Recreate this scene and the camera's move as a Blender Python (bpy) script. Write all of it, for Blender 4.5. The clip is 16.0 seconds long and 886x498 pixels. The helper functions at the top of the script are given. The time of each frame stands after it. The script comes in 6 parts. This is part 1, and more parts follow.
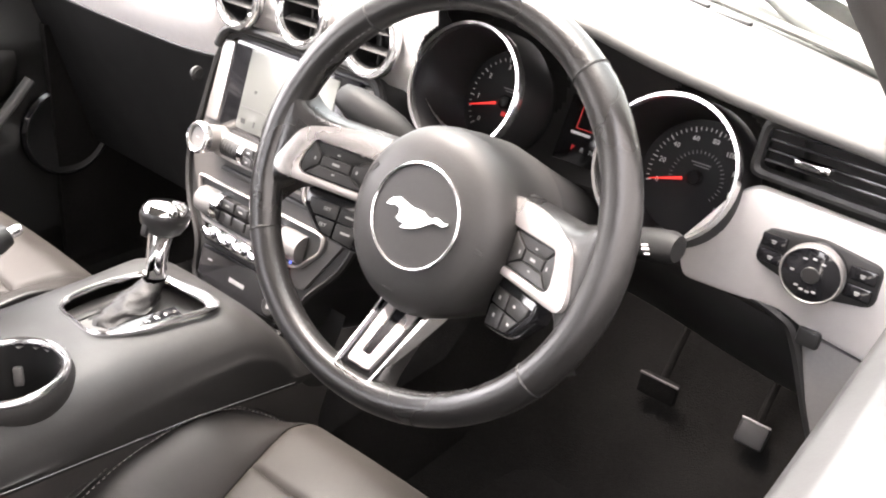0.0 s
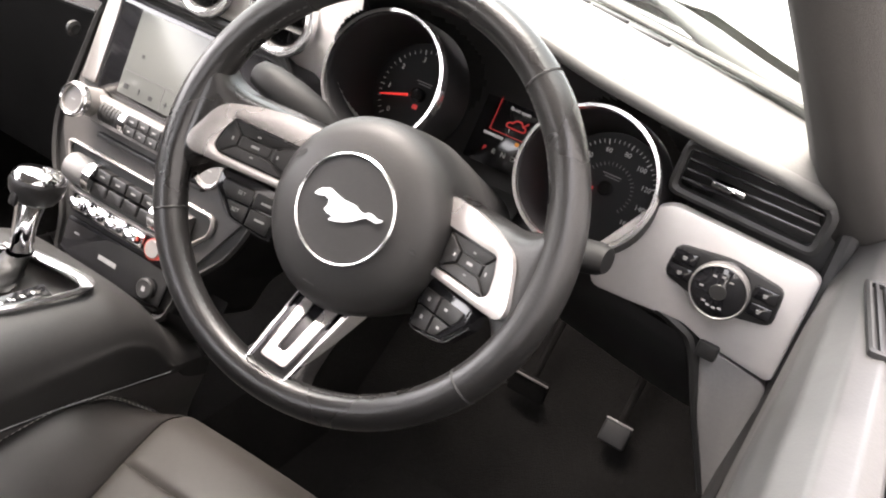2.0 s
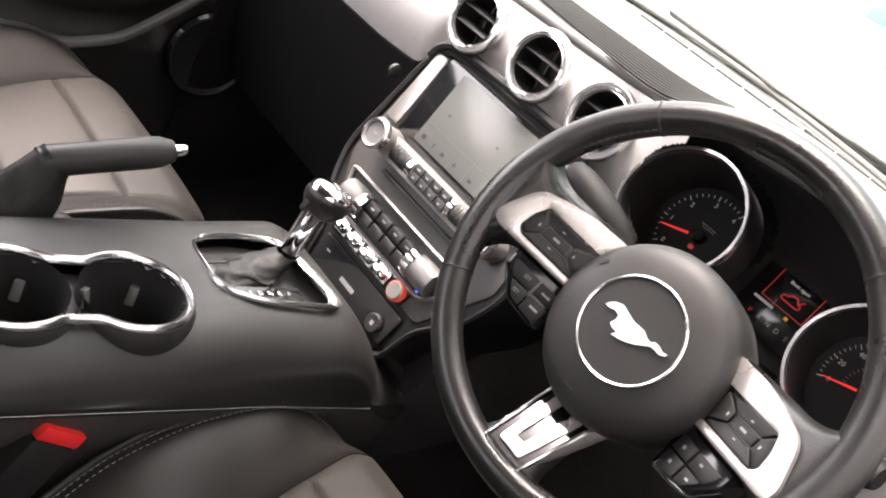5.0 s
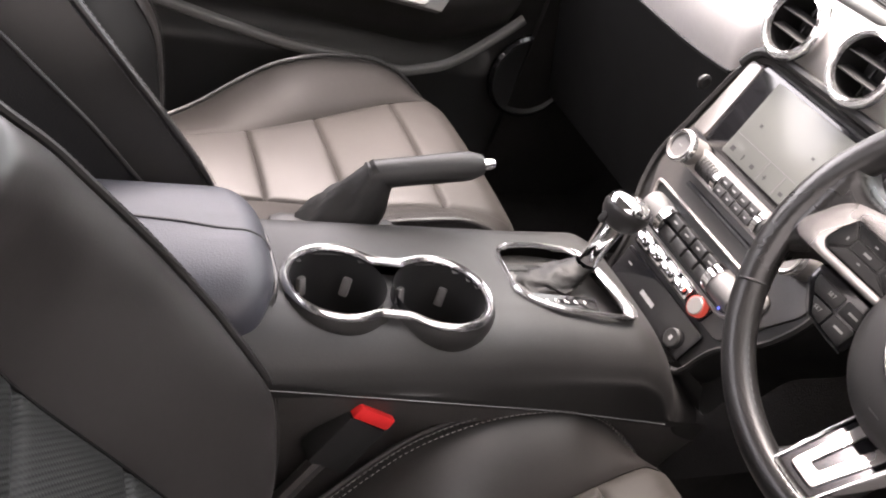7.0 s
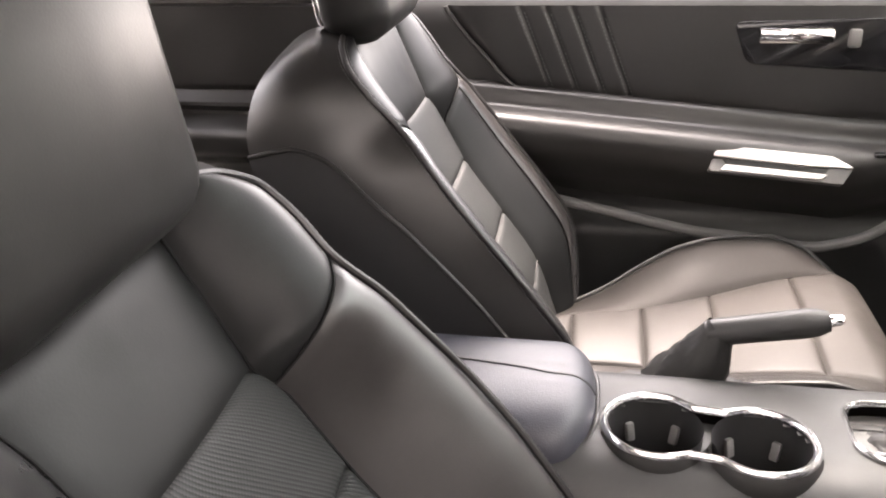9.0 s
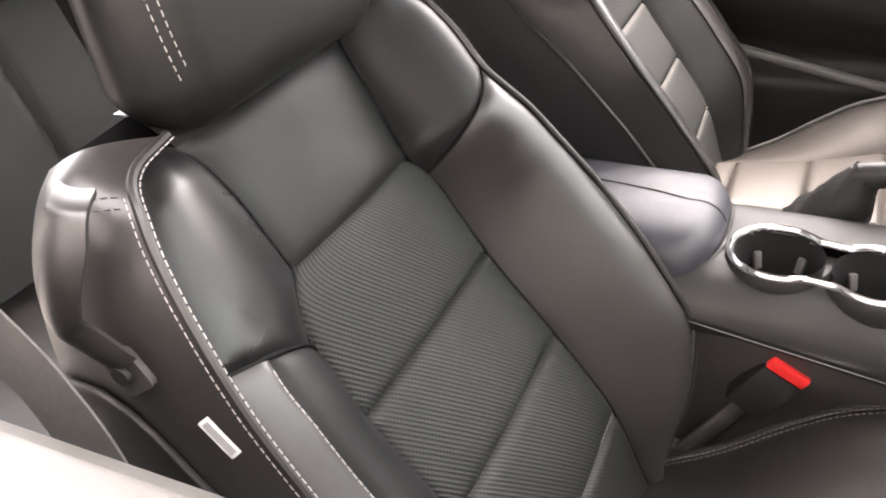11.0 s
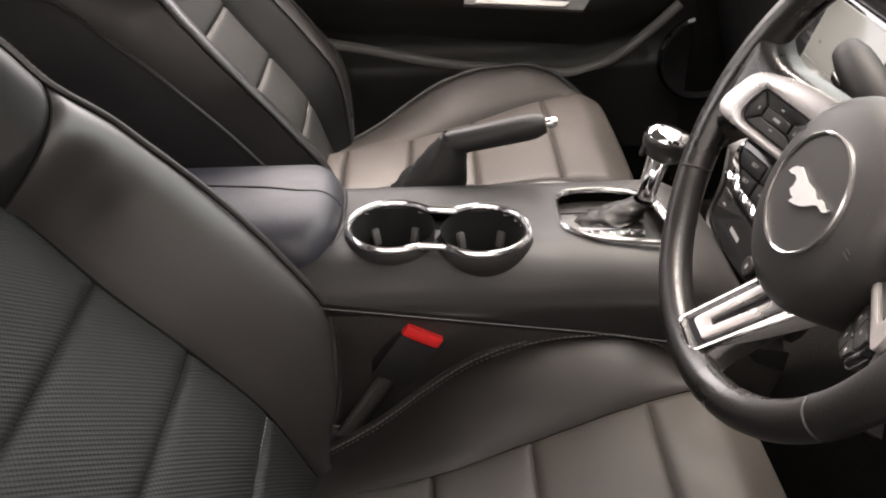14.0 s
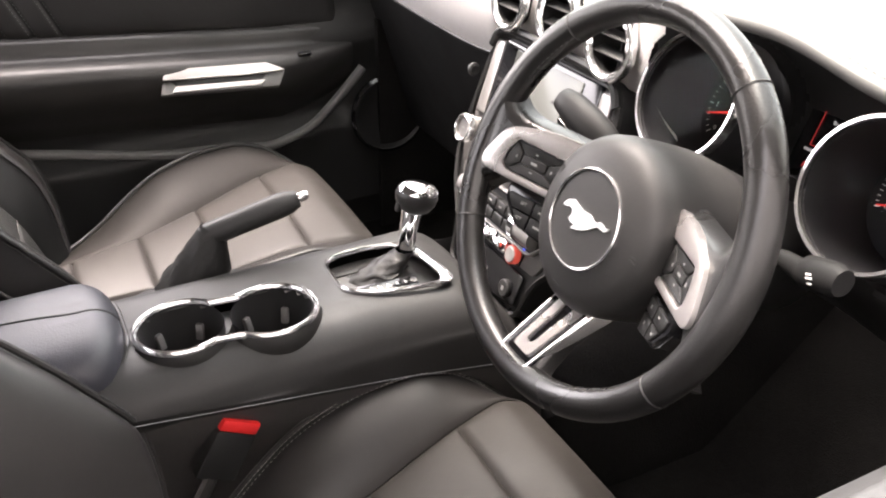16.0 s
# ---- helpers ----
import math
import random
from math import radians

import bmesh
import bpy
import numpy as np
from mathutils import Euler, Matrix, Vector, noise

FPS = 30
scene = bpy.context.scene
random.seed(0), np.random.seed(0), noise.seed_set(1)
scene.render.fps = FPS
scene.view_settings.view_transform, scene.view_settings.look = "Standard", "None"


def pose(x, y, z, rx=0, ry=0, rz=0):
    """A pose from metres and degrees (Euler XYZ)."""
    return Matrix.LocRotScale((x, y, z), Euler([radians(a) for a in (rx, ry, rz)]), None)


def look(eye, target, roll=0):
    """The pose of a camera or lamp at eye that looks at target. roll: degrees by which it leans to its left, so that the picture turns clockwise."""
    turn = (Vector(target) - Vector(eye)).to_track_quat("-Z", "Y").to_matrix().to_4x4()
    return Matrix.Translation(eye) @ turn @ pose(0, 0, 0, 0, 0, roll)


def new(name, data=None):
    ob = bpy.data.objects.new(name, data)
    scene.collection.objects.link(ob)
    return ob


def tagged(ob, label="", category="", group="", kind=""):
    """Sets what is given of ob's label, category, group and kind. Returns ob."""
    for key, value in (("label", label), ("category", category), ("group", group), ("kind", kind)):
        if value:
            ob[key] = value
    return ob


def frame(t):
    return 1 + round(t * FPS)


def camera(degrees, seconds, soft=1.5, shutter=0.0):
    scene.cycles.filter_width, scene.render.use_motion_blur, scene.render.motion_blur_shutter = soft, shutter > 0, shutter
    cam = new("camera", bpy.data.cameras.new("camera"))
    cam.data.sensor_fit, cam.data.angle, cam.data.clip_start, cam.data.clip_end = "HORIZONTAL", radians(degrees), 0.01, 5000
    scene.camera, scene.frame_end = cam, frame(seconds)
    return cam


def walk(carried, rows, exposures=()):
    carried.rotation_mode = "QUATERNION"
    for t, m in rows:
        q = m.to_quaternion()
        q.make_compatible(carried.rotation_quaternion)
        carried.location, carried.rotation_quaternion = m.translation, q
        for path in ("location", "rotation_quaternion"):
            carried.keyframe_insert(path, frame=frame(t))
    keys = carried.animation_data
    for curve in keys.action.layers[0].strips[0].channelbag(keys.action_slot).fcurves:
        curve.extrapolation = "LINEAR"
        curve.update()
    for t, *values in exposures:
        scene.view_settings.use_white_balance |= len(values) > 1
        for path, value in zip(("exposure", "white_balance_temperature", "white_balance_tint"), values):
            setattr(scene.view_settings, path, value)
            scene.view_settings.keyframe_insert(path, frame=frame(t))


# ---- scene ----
cam = camera(54.7, 16.0, 2.0)
PATH = [
    (0, (0.767, -0.463, 1.101), (-0.295, 0.941, 0.153), 5.5),
    (0.5, (0.737, -0.473, 1.089), (-0.144, 1.032, 0.11), 8.4),
    (1, (0.717, -0.478, 1.087), (-0.094, 1.061, 0.1), 10.4),
    (1.5, (0.693, -0.494, 1.088), (-0.081, 1.082, 0.13), 13.1),
    (2, (0.689, -0.49, 1.089), (-0.041, 1.131, 0.171), 15.2),
    (2.5, (0.681, -0.497, 1.088), (-0.048, 1.145, 0.21), 16.9),
    (3, (0.671, -0.521, 1.095), (-0.154, 1.1, 0.263), 19.0),
    (3.5, (0.656, -0.538, 1.082), (-0.297, 1.045, 0.317), 23.6),
    (3.7, (0.647, -0.545, 1.077), (-0.333, 1.026, 0.321), 25.7),
    (5.8, (0.598, -0.565, 1.059), (-0.494, 0.825, 0.125), 30.2),
    (6, (0.599, -0.566, 1.06), (-0.514, 0.795, 0.107), 29.7),
    (6.5, (0.606, -0.573, 1.065), (-0.622, 0.626, 0.037), 26.9),
    (7, (0.639, -0.549, 1.076), (-0.803, 0.293, -0.026), 20.0),
    (7.5, (0.678, -0.484, 1.089), (-0.938, -0.033, -0.001), 11.6),
    (8, (0.736, -0.417, 1.097), (-0.991, -0.318, 0.094), 3.6),
    (8.5, (0.773, -0.368, 1.106), (-1.01, -0.554, 0.22), -1.3),
    (8.7, (0.778, -0.365, 1.109), (-1.015, -0.631, 0.265), -2.0),
    (10.8, (0.902, -0.272, 1.124), (-0.62, -1.069, 0.1), -4.4),
    (11, (0.895, -0.265, 1.114), (-0.6, -1.03, 0.029), -5.0),
    (11.5, (0.881, -0.245, 1.092), (-0.564, -0.881, -0.136), -5.7),
    (12, (0.876, -0.232, 1.084), (-0.556, -0.696, -0.233), -5.1),
    (12.5, (0.87, -0.221, 1.078), (-0.582, -0.501, -0.269), -3.4),
    (13, (0.864, -0.221, 1.076), (-0.63, -0.345, -0.248), -1.3),
    (13.5, (0.881, -0.232, 1.09), (-0.704, -0.287, -0.128), -1.3),
    (14, (0.882, -0.236, 1.091), (-0.79, -0.227, -0.007), -1.5),
    (14.5, (0.875, -0.27, 1.096), (-0.817, -0.066, 0.051), -1.8),
    (15, (0.865, -0.332, 1.113), (-0.779, 0.148, 0.08), -2.3),
    (15.5, (0.879, -0.363, 1.13), (-0.713, 0.294, 0.113), -1.4),
    (16, (0.899, -0.373, 1.14), (-0.656, 0.384, 0.137), -0.8),
]
walk(cam, [(t, look(eye, target, roll)) for t, eye, target, roll in PATH], exposures=[(0, 3.94, 6900, 17), (0.5, 3.87, 6900, 17), (1, 3.74, 6900, 17), (2, 3.32, 6900, 16), (3.5, 2.97, 6900, 15), (6, 3.17, 7000, 21), (6.5, 3.48, 6900, 21), (7.5, 3.18, 7000, 21), (8, 3.32, 7100, 21), (8.5, 3.80, 7150, 20), (11, 3.86, 7200, 18), (12, 4.08, 7150, 14), (12.5, 4.34, 7100, 12), (13, 4.12, 7050, 13), (13.5, 3.45, 7100, 16), (14, 2.84, 7250, 18), (14.5, 2.86, 7150, 18.5), (15.5, 3.2, 7050, 18), (16, 3.27, 7000, 18)])

# ---- world and light: a bright overcast day ----
world = bpy.data.worlds.new("world")
scene.world = world
world.use_nodes = True
wt = world.node_tree
sky = wt.nodes.new("ShaderNodeTexSky")
sky.sky_type, sky.sun_disc = "NISHITA", False
sky.sun_elevation, sky.sun_rotation = radians(68), radians(-100)
sky.dust_density, sky.air_density = 4.0, 1.0
pale = wt.nodes.new("ShaderNodeHueSaturation")
pale.inputs["Saturation"].default_value = 0.25
wt.links.new(sky.outputs[0], pale.inputs["Color"])
wt.links.new(pale.outputs[0], wt.nodes["Background"].inputs[0])
wt.nodes["Background"].inputs[1].default_value = 0.29
sun = new("sun", bpy.data.lights.new("sun", "SUN"))
sun.data.energy, sun.data.angle, sun.data.color = 1.5, radians(30), (1, 0.91, 0.84)
sun.matrix_world = look((-3.2, -0.56, 8.0), (0, 0, 0))


# ---- materials ----
def material(name, colour, rough=0.5, metal=0.0, grain=0.0, scale=400, vary=0.15, coat=0.0, wear=0.0, spec=0.5):
    """A surface with two scales of colour change and a fine relief. grain: relief depth; scale: its frequency per metre."""
    m = bpy.data.materials.new(name)
    m.use_nodes = True
    n, l = m.node_tree.nodes, m.node_tree.links
    b = n["Principled BSDF"]
    b.inputs["Roughness"].default_value, b.inputs["Metallic"].default_value = rough, metal
    b.inputs["Coat Weight"].default_value, b.inputs["Specular IOR Level"].default_value = coat, spec
    co = n.new("ShaderNodeTexCoord")
    big, fine = n.new("ShaderNodeTexNoise"), n.new("ShaderNodeTexNoise")
    big.inputs["Scale"].default_value, fine.inputs["Scale"].default_value = 9, scale * 0.3
    big.inputs["Detail"].default_value, fine.inputs["Detail"].default_value = 4, 2
    for t in (big, fine):
        l.new(co.outputs["Object"], t.inputs["Vector"])
    add = n.new("ShaderNodeMath")
    add.operation = "MULTIPLY_ADD"
    add.inputs[1].default_value, add.inputs[2].default_value = 0.45, 0.0
    l.new(fine.outputs["Fac"], add.inputs[0])
    mix2 = n.new("ShaderNodeMath")
    l.new(add.outputs[0], mix2.inputs[0]), l.new(big.outputs["Fac"], mix2.inputs[1])
    ramp = n.new("ShaderNodeMapRange")
    ramp.inputs["From Min"].default_value, ramp.inputs["From Max"].default_value = 0.45, 1.0
    ramp.inputs["To Min"].default_value, ramp.inputs["To Max"].default_value = 1 - vary, 1 + vary
    l.new(mix2.outputs[0], ramp.inputs["Value"])
    col = n.new("ShaderNodeVectorMath")
    col.operation = "SCALE"
    col.inputs[0].default_value = colour
    l.new(ramp.outputs[0], col.inputs["Scale"])
    l.new(col.outputs["Vector"], b.inputs["Base Color"])
    rr = n.new("ShaderNodeMapRange")
    rr.inputs["From Min"].default_value, rr.inputs["From Max"].default_value = 0.3, 0.7
    rr.inputs["To Min"].default_value, rr.inputs["To Max"].default_value = max(rough - 0.06 - wear, 0.02), min(rough + 0.06 + wear, 1)
    l.new(big.outputs["Fac"], rr.inputs["Value"])
    l.new(rr.outputs[0], b.inputs["Roughness"])
    if grain:
        vor, bump = n.new("ShaderNodeTexVoronoi"), n.new("ShaderNodeBump")
        vor.inputs["Scale"].default_value = scale
        bump.inputs["Strength"].default_value, bump.inputs["Distance"].default_value = 0.35, grain
        l.new(co.outputs["Object"], vor.inputs["Vector"])
        l.new(vor.outputs["Distance"], bump.inputs["Height"])
        l.new(bump.outputs[0], b.inputs["Normal"])
    return m


def perforated(name, colour, rough, du, dv, depth, low=0.62, high=1.16):
    """Twill-like upholstery with slanting ribs, laid out in metres by its UV map."""
    m = material(name, colour, rough, vary=0.12, spec=0.30)
    n, l = m.node_tree.nodes, m.node_tree.links
    b = n["Principled BSDF"]
    uv = n.new("ShaderNodeUVMap")
    sep = n.new("ShaderNodeSeparateXYZ")
    l.new(uv.outputs[0], sep.inputs[0])
    waves = []
    for a, b_, pitch in ((-0.776, 0.63, du), (0.63, 0.776, dv)):
        p, k, s = n.new("ShaderNodeMath"), n.new("ShaderNodeMath"), n.new("ShaderNodeMath")
        p.operation, k.operation, s.operation = "MULTIPLY", "MULTIPLY_ADD", "SINE"
        p.inputs[1].default_value, k.inputs[1].default_value = b_ * math.tau / pitch, a * math.tau / pitch
        l.new(sep.outputs["Y"], p.inputs[0])
        l.new(sep.outputs["X"], k.inputs[0]), l.new(p.outputs[0], k.inputs[2])
        l.new(k.outputs[0], s.inputs[0])
        waves.append(s)
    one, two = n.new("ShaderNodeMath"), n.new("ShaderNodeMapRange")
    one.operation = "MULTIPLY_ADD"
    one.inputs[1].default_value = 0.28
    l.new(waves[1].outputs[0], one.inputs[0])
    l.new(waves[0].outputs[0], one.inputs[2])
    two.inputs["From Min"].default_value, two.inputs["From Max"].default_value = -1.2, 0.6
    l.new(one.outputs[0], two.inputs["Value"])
    bump = n.new("ShaderNodeBump")
    bump.inputs["Strength"].default_value, bump.inputs["Distance"].default_value = 0.7, depth
    l.new(two.outputs[0], bump.inputs["Height"])
    l.new(bump.outputs[0], b.inputs["Normal"])
    old = b.inputs["Base Color"].links[0].from_socket
    dark = n.new("ShaderNodeVectorMath")
    dark.operation = "SCALE"
    # rib shading put into the colour: troughs darkened, crests lightened
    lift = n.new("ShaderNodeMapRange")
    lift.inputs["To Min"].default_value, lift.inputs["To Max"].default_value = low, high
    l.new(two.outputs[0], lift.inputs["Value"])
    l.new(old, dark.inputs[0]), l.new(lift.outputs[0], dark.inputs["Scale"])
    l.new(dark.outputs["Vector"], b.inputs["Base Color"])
    return m


def glowing(name, colour, strength):
    m = bpy.data.materials.new(name)
    m.use_nodes = True
    b = m.node_tree.nodes["Principled BSDF"]
    b.inputs["Base Color"].default_value = (*(c * 0.3 for c in colour), 1)
    b.inputs["Emission Color"].default_value, b.inputs["Emission Strength"].default_value = (*colour, 1), strength
    return m


def glass(name, tint=(1, 1, 1), clear=0.93, gloss=0.7):
    """A thin pane: mostly clear, with a glossy reflection."""
    m = bpy.data.materials.new(name)
    m.use_nodes = True
    n, l = m.node_tree.nodes, m.node_tree.links
    n.remove(n["Principled BSDF"])
    a, g, x, f, q, h = (n.new("ShaderNode" + k) for k in ("BsdfTransparent", "BsdfGlossy", "MixShader", "LayerWeight", "Math", "Math"))
    a.inputs[0].default_value = (*(c * clear for c in tint), 1)
    g.inputs["Roughness"].default_value = 0.02
    q.operation, q.inputs[1].default_value = "POWER", 5
    h.operation, h.inputs[1].default_value, h.inputs[2].default_value = "MULTIPLY_ADD", gloss, gloss * 0.06
    l.new(f.outputs["Facing"], q.inputs[0]), l.new(q.outputs[0], h.inputs[0])
    l.new(h.outputs[0], x.inputs[0]), l.new(a.outputs[0], x.inputs[1]), l.new(g.outputs[0], x.inputs[2])
    l.new(x.outputs[0], n["Material Output"].inputs[0])
    return m


# one black leather in lit and shaded tones, set by how light falls
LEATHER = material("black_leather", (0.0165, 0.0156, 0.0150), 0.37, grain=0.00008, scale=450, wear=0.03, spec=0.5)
LIT_LEATHER = material("lit_black_leather", (0.0200, 0.0185, 0.0178), 0.37, grain=0.00008, scale=450, wear=0.03, spec=0.62)
SHADED_LEATHER = material("shaded_black_leather", (0.0075, 0.0078, 0.0078), 0.44, grain=0.0001, scale=450, wear=0.05, spec=0.22)
LEATHER_SMOOTH = material("smooth_black_leather", (0.014, 0.0135, 0.0135), 0.36, wear=0.01, spec=0.5)
RIM_LEATHER = material("worn_rim_leather", (0.0110, 0.0105, 0.0102), 0.33, grain=0.0003, scale=420, wear=0.06)
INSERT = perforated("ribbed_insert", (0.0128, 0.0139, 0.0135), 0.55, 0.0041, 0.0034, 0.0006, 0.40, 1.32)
# cushion tones lightened and warmed for the light falling on the seats
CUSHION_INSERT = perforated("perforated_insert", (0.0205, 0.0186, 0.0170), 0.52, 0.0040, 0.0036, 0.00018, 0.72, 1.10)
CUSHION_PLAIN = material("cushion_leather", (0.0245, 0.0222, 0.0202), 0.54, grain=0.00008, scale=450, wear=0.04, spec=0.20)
# passenger bolsters: lighter, lit copy of the driver's cushion bolster leather
CUSHION_LIT = material("lit_cushion_leather", (0.0200, 0.0182, 0.0168), 0.60, grain=0.00008, scale=450, wear=0.04, spec=0.14)
# headrest and shoulder leathers darkened for the shade they show
HEAD_LEATHER = material("shaded_headrest_leather", (0.0080, 0.0080, 0.0078), 0.44, grain=0.0001, scale=450, wear=0.05, spec=0.29)
CAP_LEATHER = material("shaded_shoulder_leather", (0.0070, 0.0070, 0.0072), 0.33, grain=0.0001, scale=450, wear=0.05, spec=0.34)
WELT = material("seam_welt_black", (0.006, 0.006, 0.006), 0.6, spec=0.1)
SHELL = material("seat_shell_plastic", (0.016, 0.016, 0.017), 0.55, grain=0.0006, scale=900, spec=0.3)
ARM_LEATHER = material("armrest_leather", (0.031, 0.032, 0.040), 0.48, grain=0.0005, scale=600)
SOFT = material("soft_touch_plastic", (0.017, 0.0165, 0.016), 0.52, grain=0.00012, scale=700, wear=0.05, spec=0.42)
PLASTIC = material("grained_black_plastic", (0.014, 0.014, 0.014), 0.48, grain=0.0002, scale=700, spec=0.35)
GLOSS = material("gloss_black_plastic", (0.010, 0.010, 0.011), 0.12, vary=0.05)
PAD = material("dash_pad", (0.078, 0.078, 0.075), 0.52, grain=0.0003, scale=400, wear=0.05)
SILVER = material("satin_aluminium", (0.57, 0.552, 0.537), 0.37, 0.5, vary=0.05)
# band copy of the aluminium, lightened for the strong light it catches
LIT_SILVER = material("lit_satin_aluminium", (0.68, 0.658, 0.640), 0.37, 0.5, vary=0.05)
SPOKE_SILVER = material("brushed_spoke_silver", (0.47, 0.450, 0.437), 0.30, 0.75, vary=0.06)
SILVER_PLASTIC = material("silver_painted_plastic", (0.25, 0.237, 0.228), 0.36, 0.45, vary=0.05)
GREY_PLASTIC = material("grey_knee_panel", (0.12, 0.117, 0.114), 0.45, 0.1, grain=0.0004, scale=900)
FASCIA = material("dark_fascia_plastic", (0.055, 0.052, 0.050), 0.42, 0.1, grain=0.0001, scale=700)
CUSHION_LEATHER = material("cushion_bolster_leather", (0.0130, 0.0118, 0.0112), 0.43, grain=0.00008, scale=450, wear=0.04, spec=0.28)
CHROME = material("chrome", (0.86, 0.86, 0.87), 0.07, 1.0, vary=0.03)
SATIN_CHROME = material("satin_chrome", (0.78, 0.78, 0.78), 0.17, 0.95, vary=0.03)
DARK_CHROME = material("dark_polished_metal", (0.075, 0.075, 0.08), 0.20, 1.0, vary=0.05)
STALK = material("matt_stalk_plastic", (0.009, 0.009, 0.009), 0.52, grain=0.0002, scale=900, spec=0.13)
CARPET = material("black_carpet", (0.011, 0.0105, 0.010), 0.95, grain=0.004, scale=500, vary=0.4, spec=0.05)
GAITER = material("creased_gaiter_leather", (0.010, 0.0098, 0.0095), 0.48, grain=0.0003, scale=350, vary=0.3, spec=0.30)
RUBBER = material("black_rubber", (0.012, 0.012, 0.012), 0.6)
THREAD = material("pale_thread", (0.31, 0.30, 0.285), 0.7)
DARK_THREAD = material("grey_thread", (0.07, 0.07, 0.07), 0.7)
WEB = material("grey_belt_webbing", (0.05, 0.048, 0.045), 0.7, grain=0.001, scale=700, vary=0.3)
RED = material("red_buckle_plastic", (0.75, 0.03, 0.03), 0.35, vary=0.08)
WHITE_INK = material("white_ink", (0.72, 0.72, 0.70), 0.6)
GREY_INK = material("pale_grey_ink", (0.25, 0.25, 0.245), 0.6)
DIM_INK = material("grey_ink", (0.22, 0.22, 0.22), 0.6)
DIAL = material("dial_face", (0.013, 0.013, 0.0138), 0.5, vary=0.1, spec=0.2)
NEEDLE = glowing("red_needle", (1.0, 0.06, 0.05), 0.08)
RED_LIGHT = glowing("red_display", (1.0, 0.07, 0.07), 0.035)
AMBER_LIGHT = glowing("amber_display", (1.0, 0.4, 0.05), 0.04)
WHITE_LIGHT = glowing("white_display", (0.9, 0.9, 0.9), 0.035)
BLUE_LIGHT = glowing("blue_lamp", (0.1, 0.15, 1.0), 0.210)
SCREEN = glowing("lit_screen", (0.30, 0.31, 0.29), 0.026)
SCREEN.node_tree.nodes["Principled BSDF"].inputs["Roughness"].default_value = 0.2
SCREEN.node_tree.nodes["Principled BSDF"].inputs["Specular IOR Level"].default_value = 0.25
LABEL = material("label_fabric", (0.62, 0.61, 0.59), 0.6)
# black scuttle plastic turned grey: windscreen glare put into the colour
HAZED = material("hazed_scuttle_plastic", (0.34, 0.335, 0.33), 0.6, vary=0.15, grain=0.0004, scale=500)
CAR_PAINT = material("silver_car_paint", (0.66, 0.66, 0.66), 0.20, 0.1, vary=0.03, coat=0.6)
TRIM_CLOTH = material("dark_pillar_cloth", (0.028, 0.026, 0.024), 0.85, grain=0.0008, scale=1200)
HEADLINER = material("headliner_cloth", (0.10, 0.095, 0.09), 0.9, grain=0.0008, scale=1200)
DOOR_TOP = material("door_top_skin", (0.045, 0.044, 0.043), 0.50, grain=0.0001, scale=500, wear=0.05)
DOOR_SOFT = material("door_soft_skin", (0.017, 0.0162, 0.0155), 0.42, wear=0.05)
REAR_LEATHER = material("rear_seat_leather", (0.017, 0.0165, 0.016), 0.5, grain=0.0005, scale=500)
ASPHALT = material("pale_concrete", (0.32, 0.315, 0.30), 0.85, grain=0.004, scale=160, vary=0.25)
RENDERED = material("pale_render", (0.72, 0.71, 0.68), 0.8, vary=0.08)
SHADE_WALL_RENDER = material("dull_render", (0.30, 0.295, 0.29), 0.85, vary=0.12)
YELLOW = material("yellow_sign_paint", (0.78, 0.70, 0.22), 0.5)
BLUE = material("blue_sign_paint", (0.12, 0.3, 0.5), 0.5)
WINDSCREEN = glass("windscreen_glass", (0.96, 1.0, 0.97), 0.80)
LENS = glass("dial_lens", (1, 1, 1), 0.97, 0.05)
EMBLEM = material("brushed_emblem", (0.80, 0.80, 0.79), 0.37, 0.9, vary=0.05)


# ---- building helpers ----
ORG = {}


def thing(name, origin, label, category, group="", kind=""):
    ob = new(name)
    ob.location = origin
    ob.empty_display_size = 0.05
    ORG[ob.name] = Vector(origin)
    return tagged(ob, label, category, group, kind)


def finish(bm, sharp=38):
    bmesh.ops.remove_doubles(bm, verts=bm.verts, dist=1e-6)
    bmesh.ops.recalc_face_normals(bm, faces=bm.faces)
    for f in bm.faces:
        f.smooth = True
    for e in bm.edges:
        if len(e.link_faces) == 2 and e.calc_face_angle(0) > radians(sharp):
            e.smooth = False
    return bm


def part(name, bm, mat, parent, label="", sharp=38):
    finish(bm, sharp)
    bm.transform(Matrix.Translation(-ORG[parent.name]))
    me = bpy.data.meshes.new(name)
    bm.to_mesh(me)
    bm.free()
    me.materials.append(mat)
    ob = new(name, me)
    ob.parent = parent
    ORG[ob.name] = ORG[parent.name]
    return tagged(ob, label)


def solo(name, bm, mat, label, category, kind="", sharp=38):
    finish(bm, sharp)
    me = bpy.data.meshes.new(name)
    bm.to_mesh(me)
    bm.free()
    me.materials.append(mat)
    ob = new(name, me)
    ORG[ob.name] = Vector((0, 0, 0))
    return tagged(ob, label, category, kind=kind)


def frame_of(origin, right, up):
    """A local frame: x to the right, y up, z towards the viewer."""
    r, u = Vector(right).normalized(), Vector(up).normalized()
    n = r.cross(u)
    return Matrix.Translation(origin) @ Matrix((r, u, n)).transposed().to_4x4()


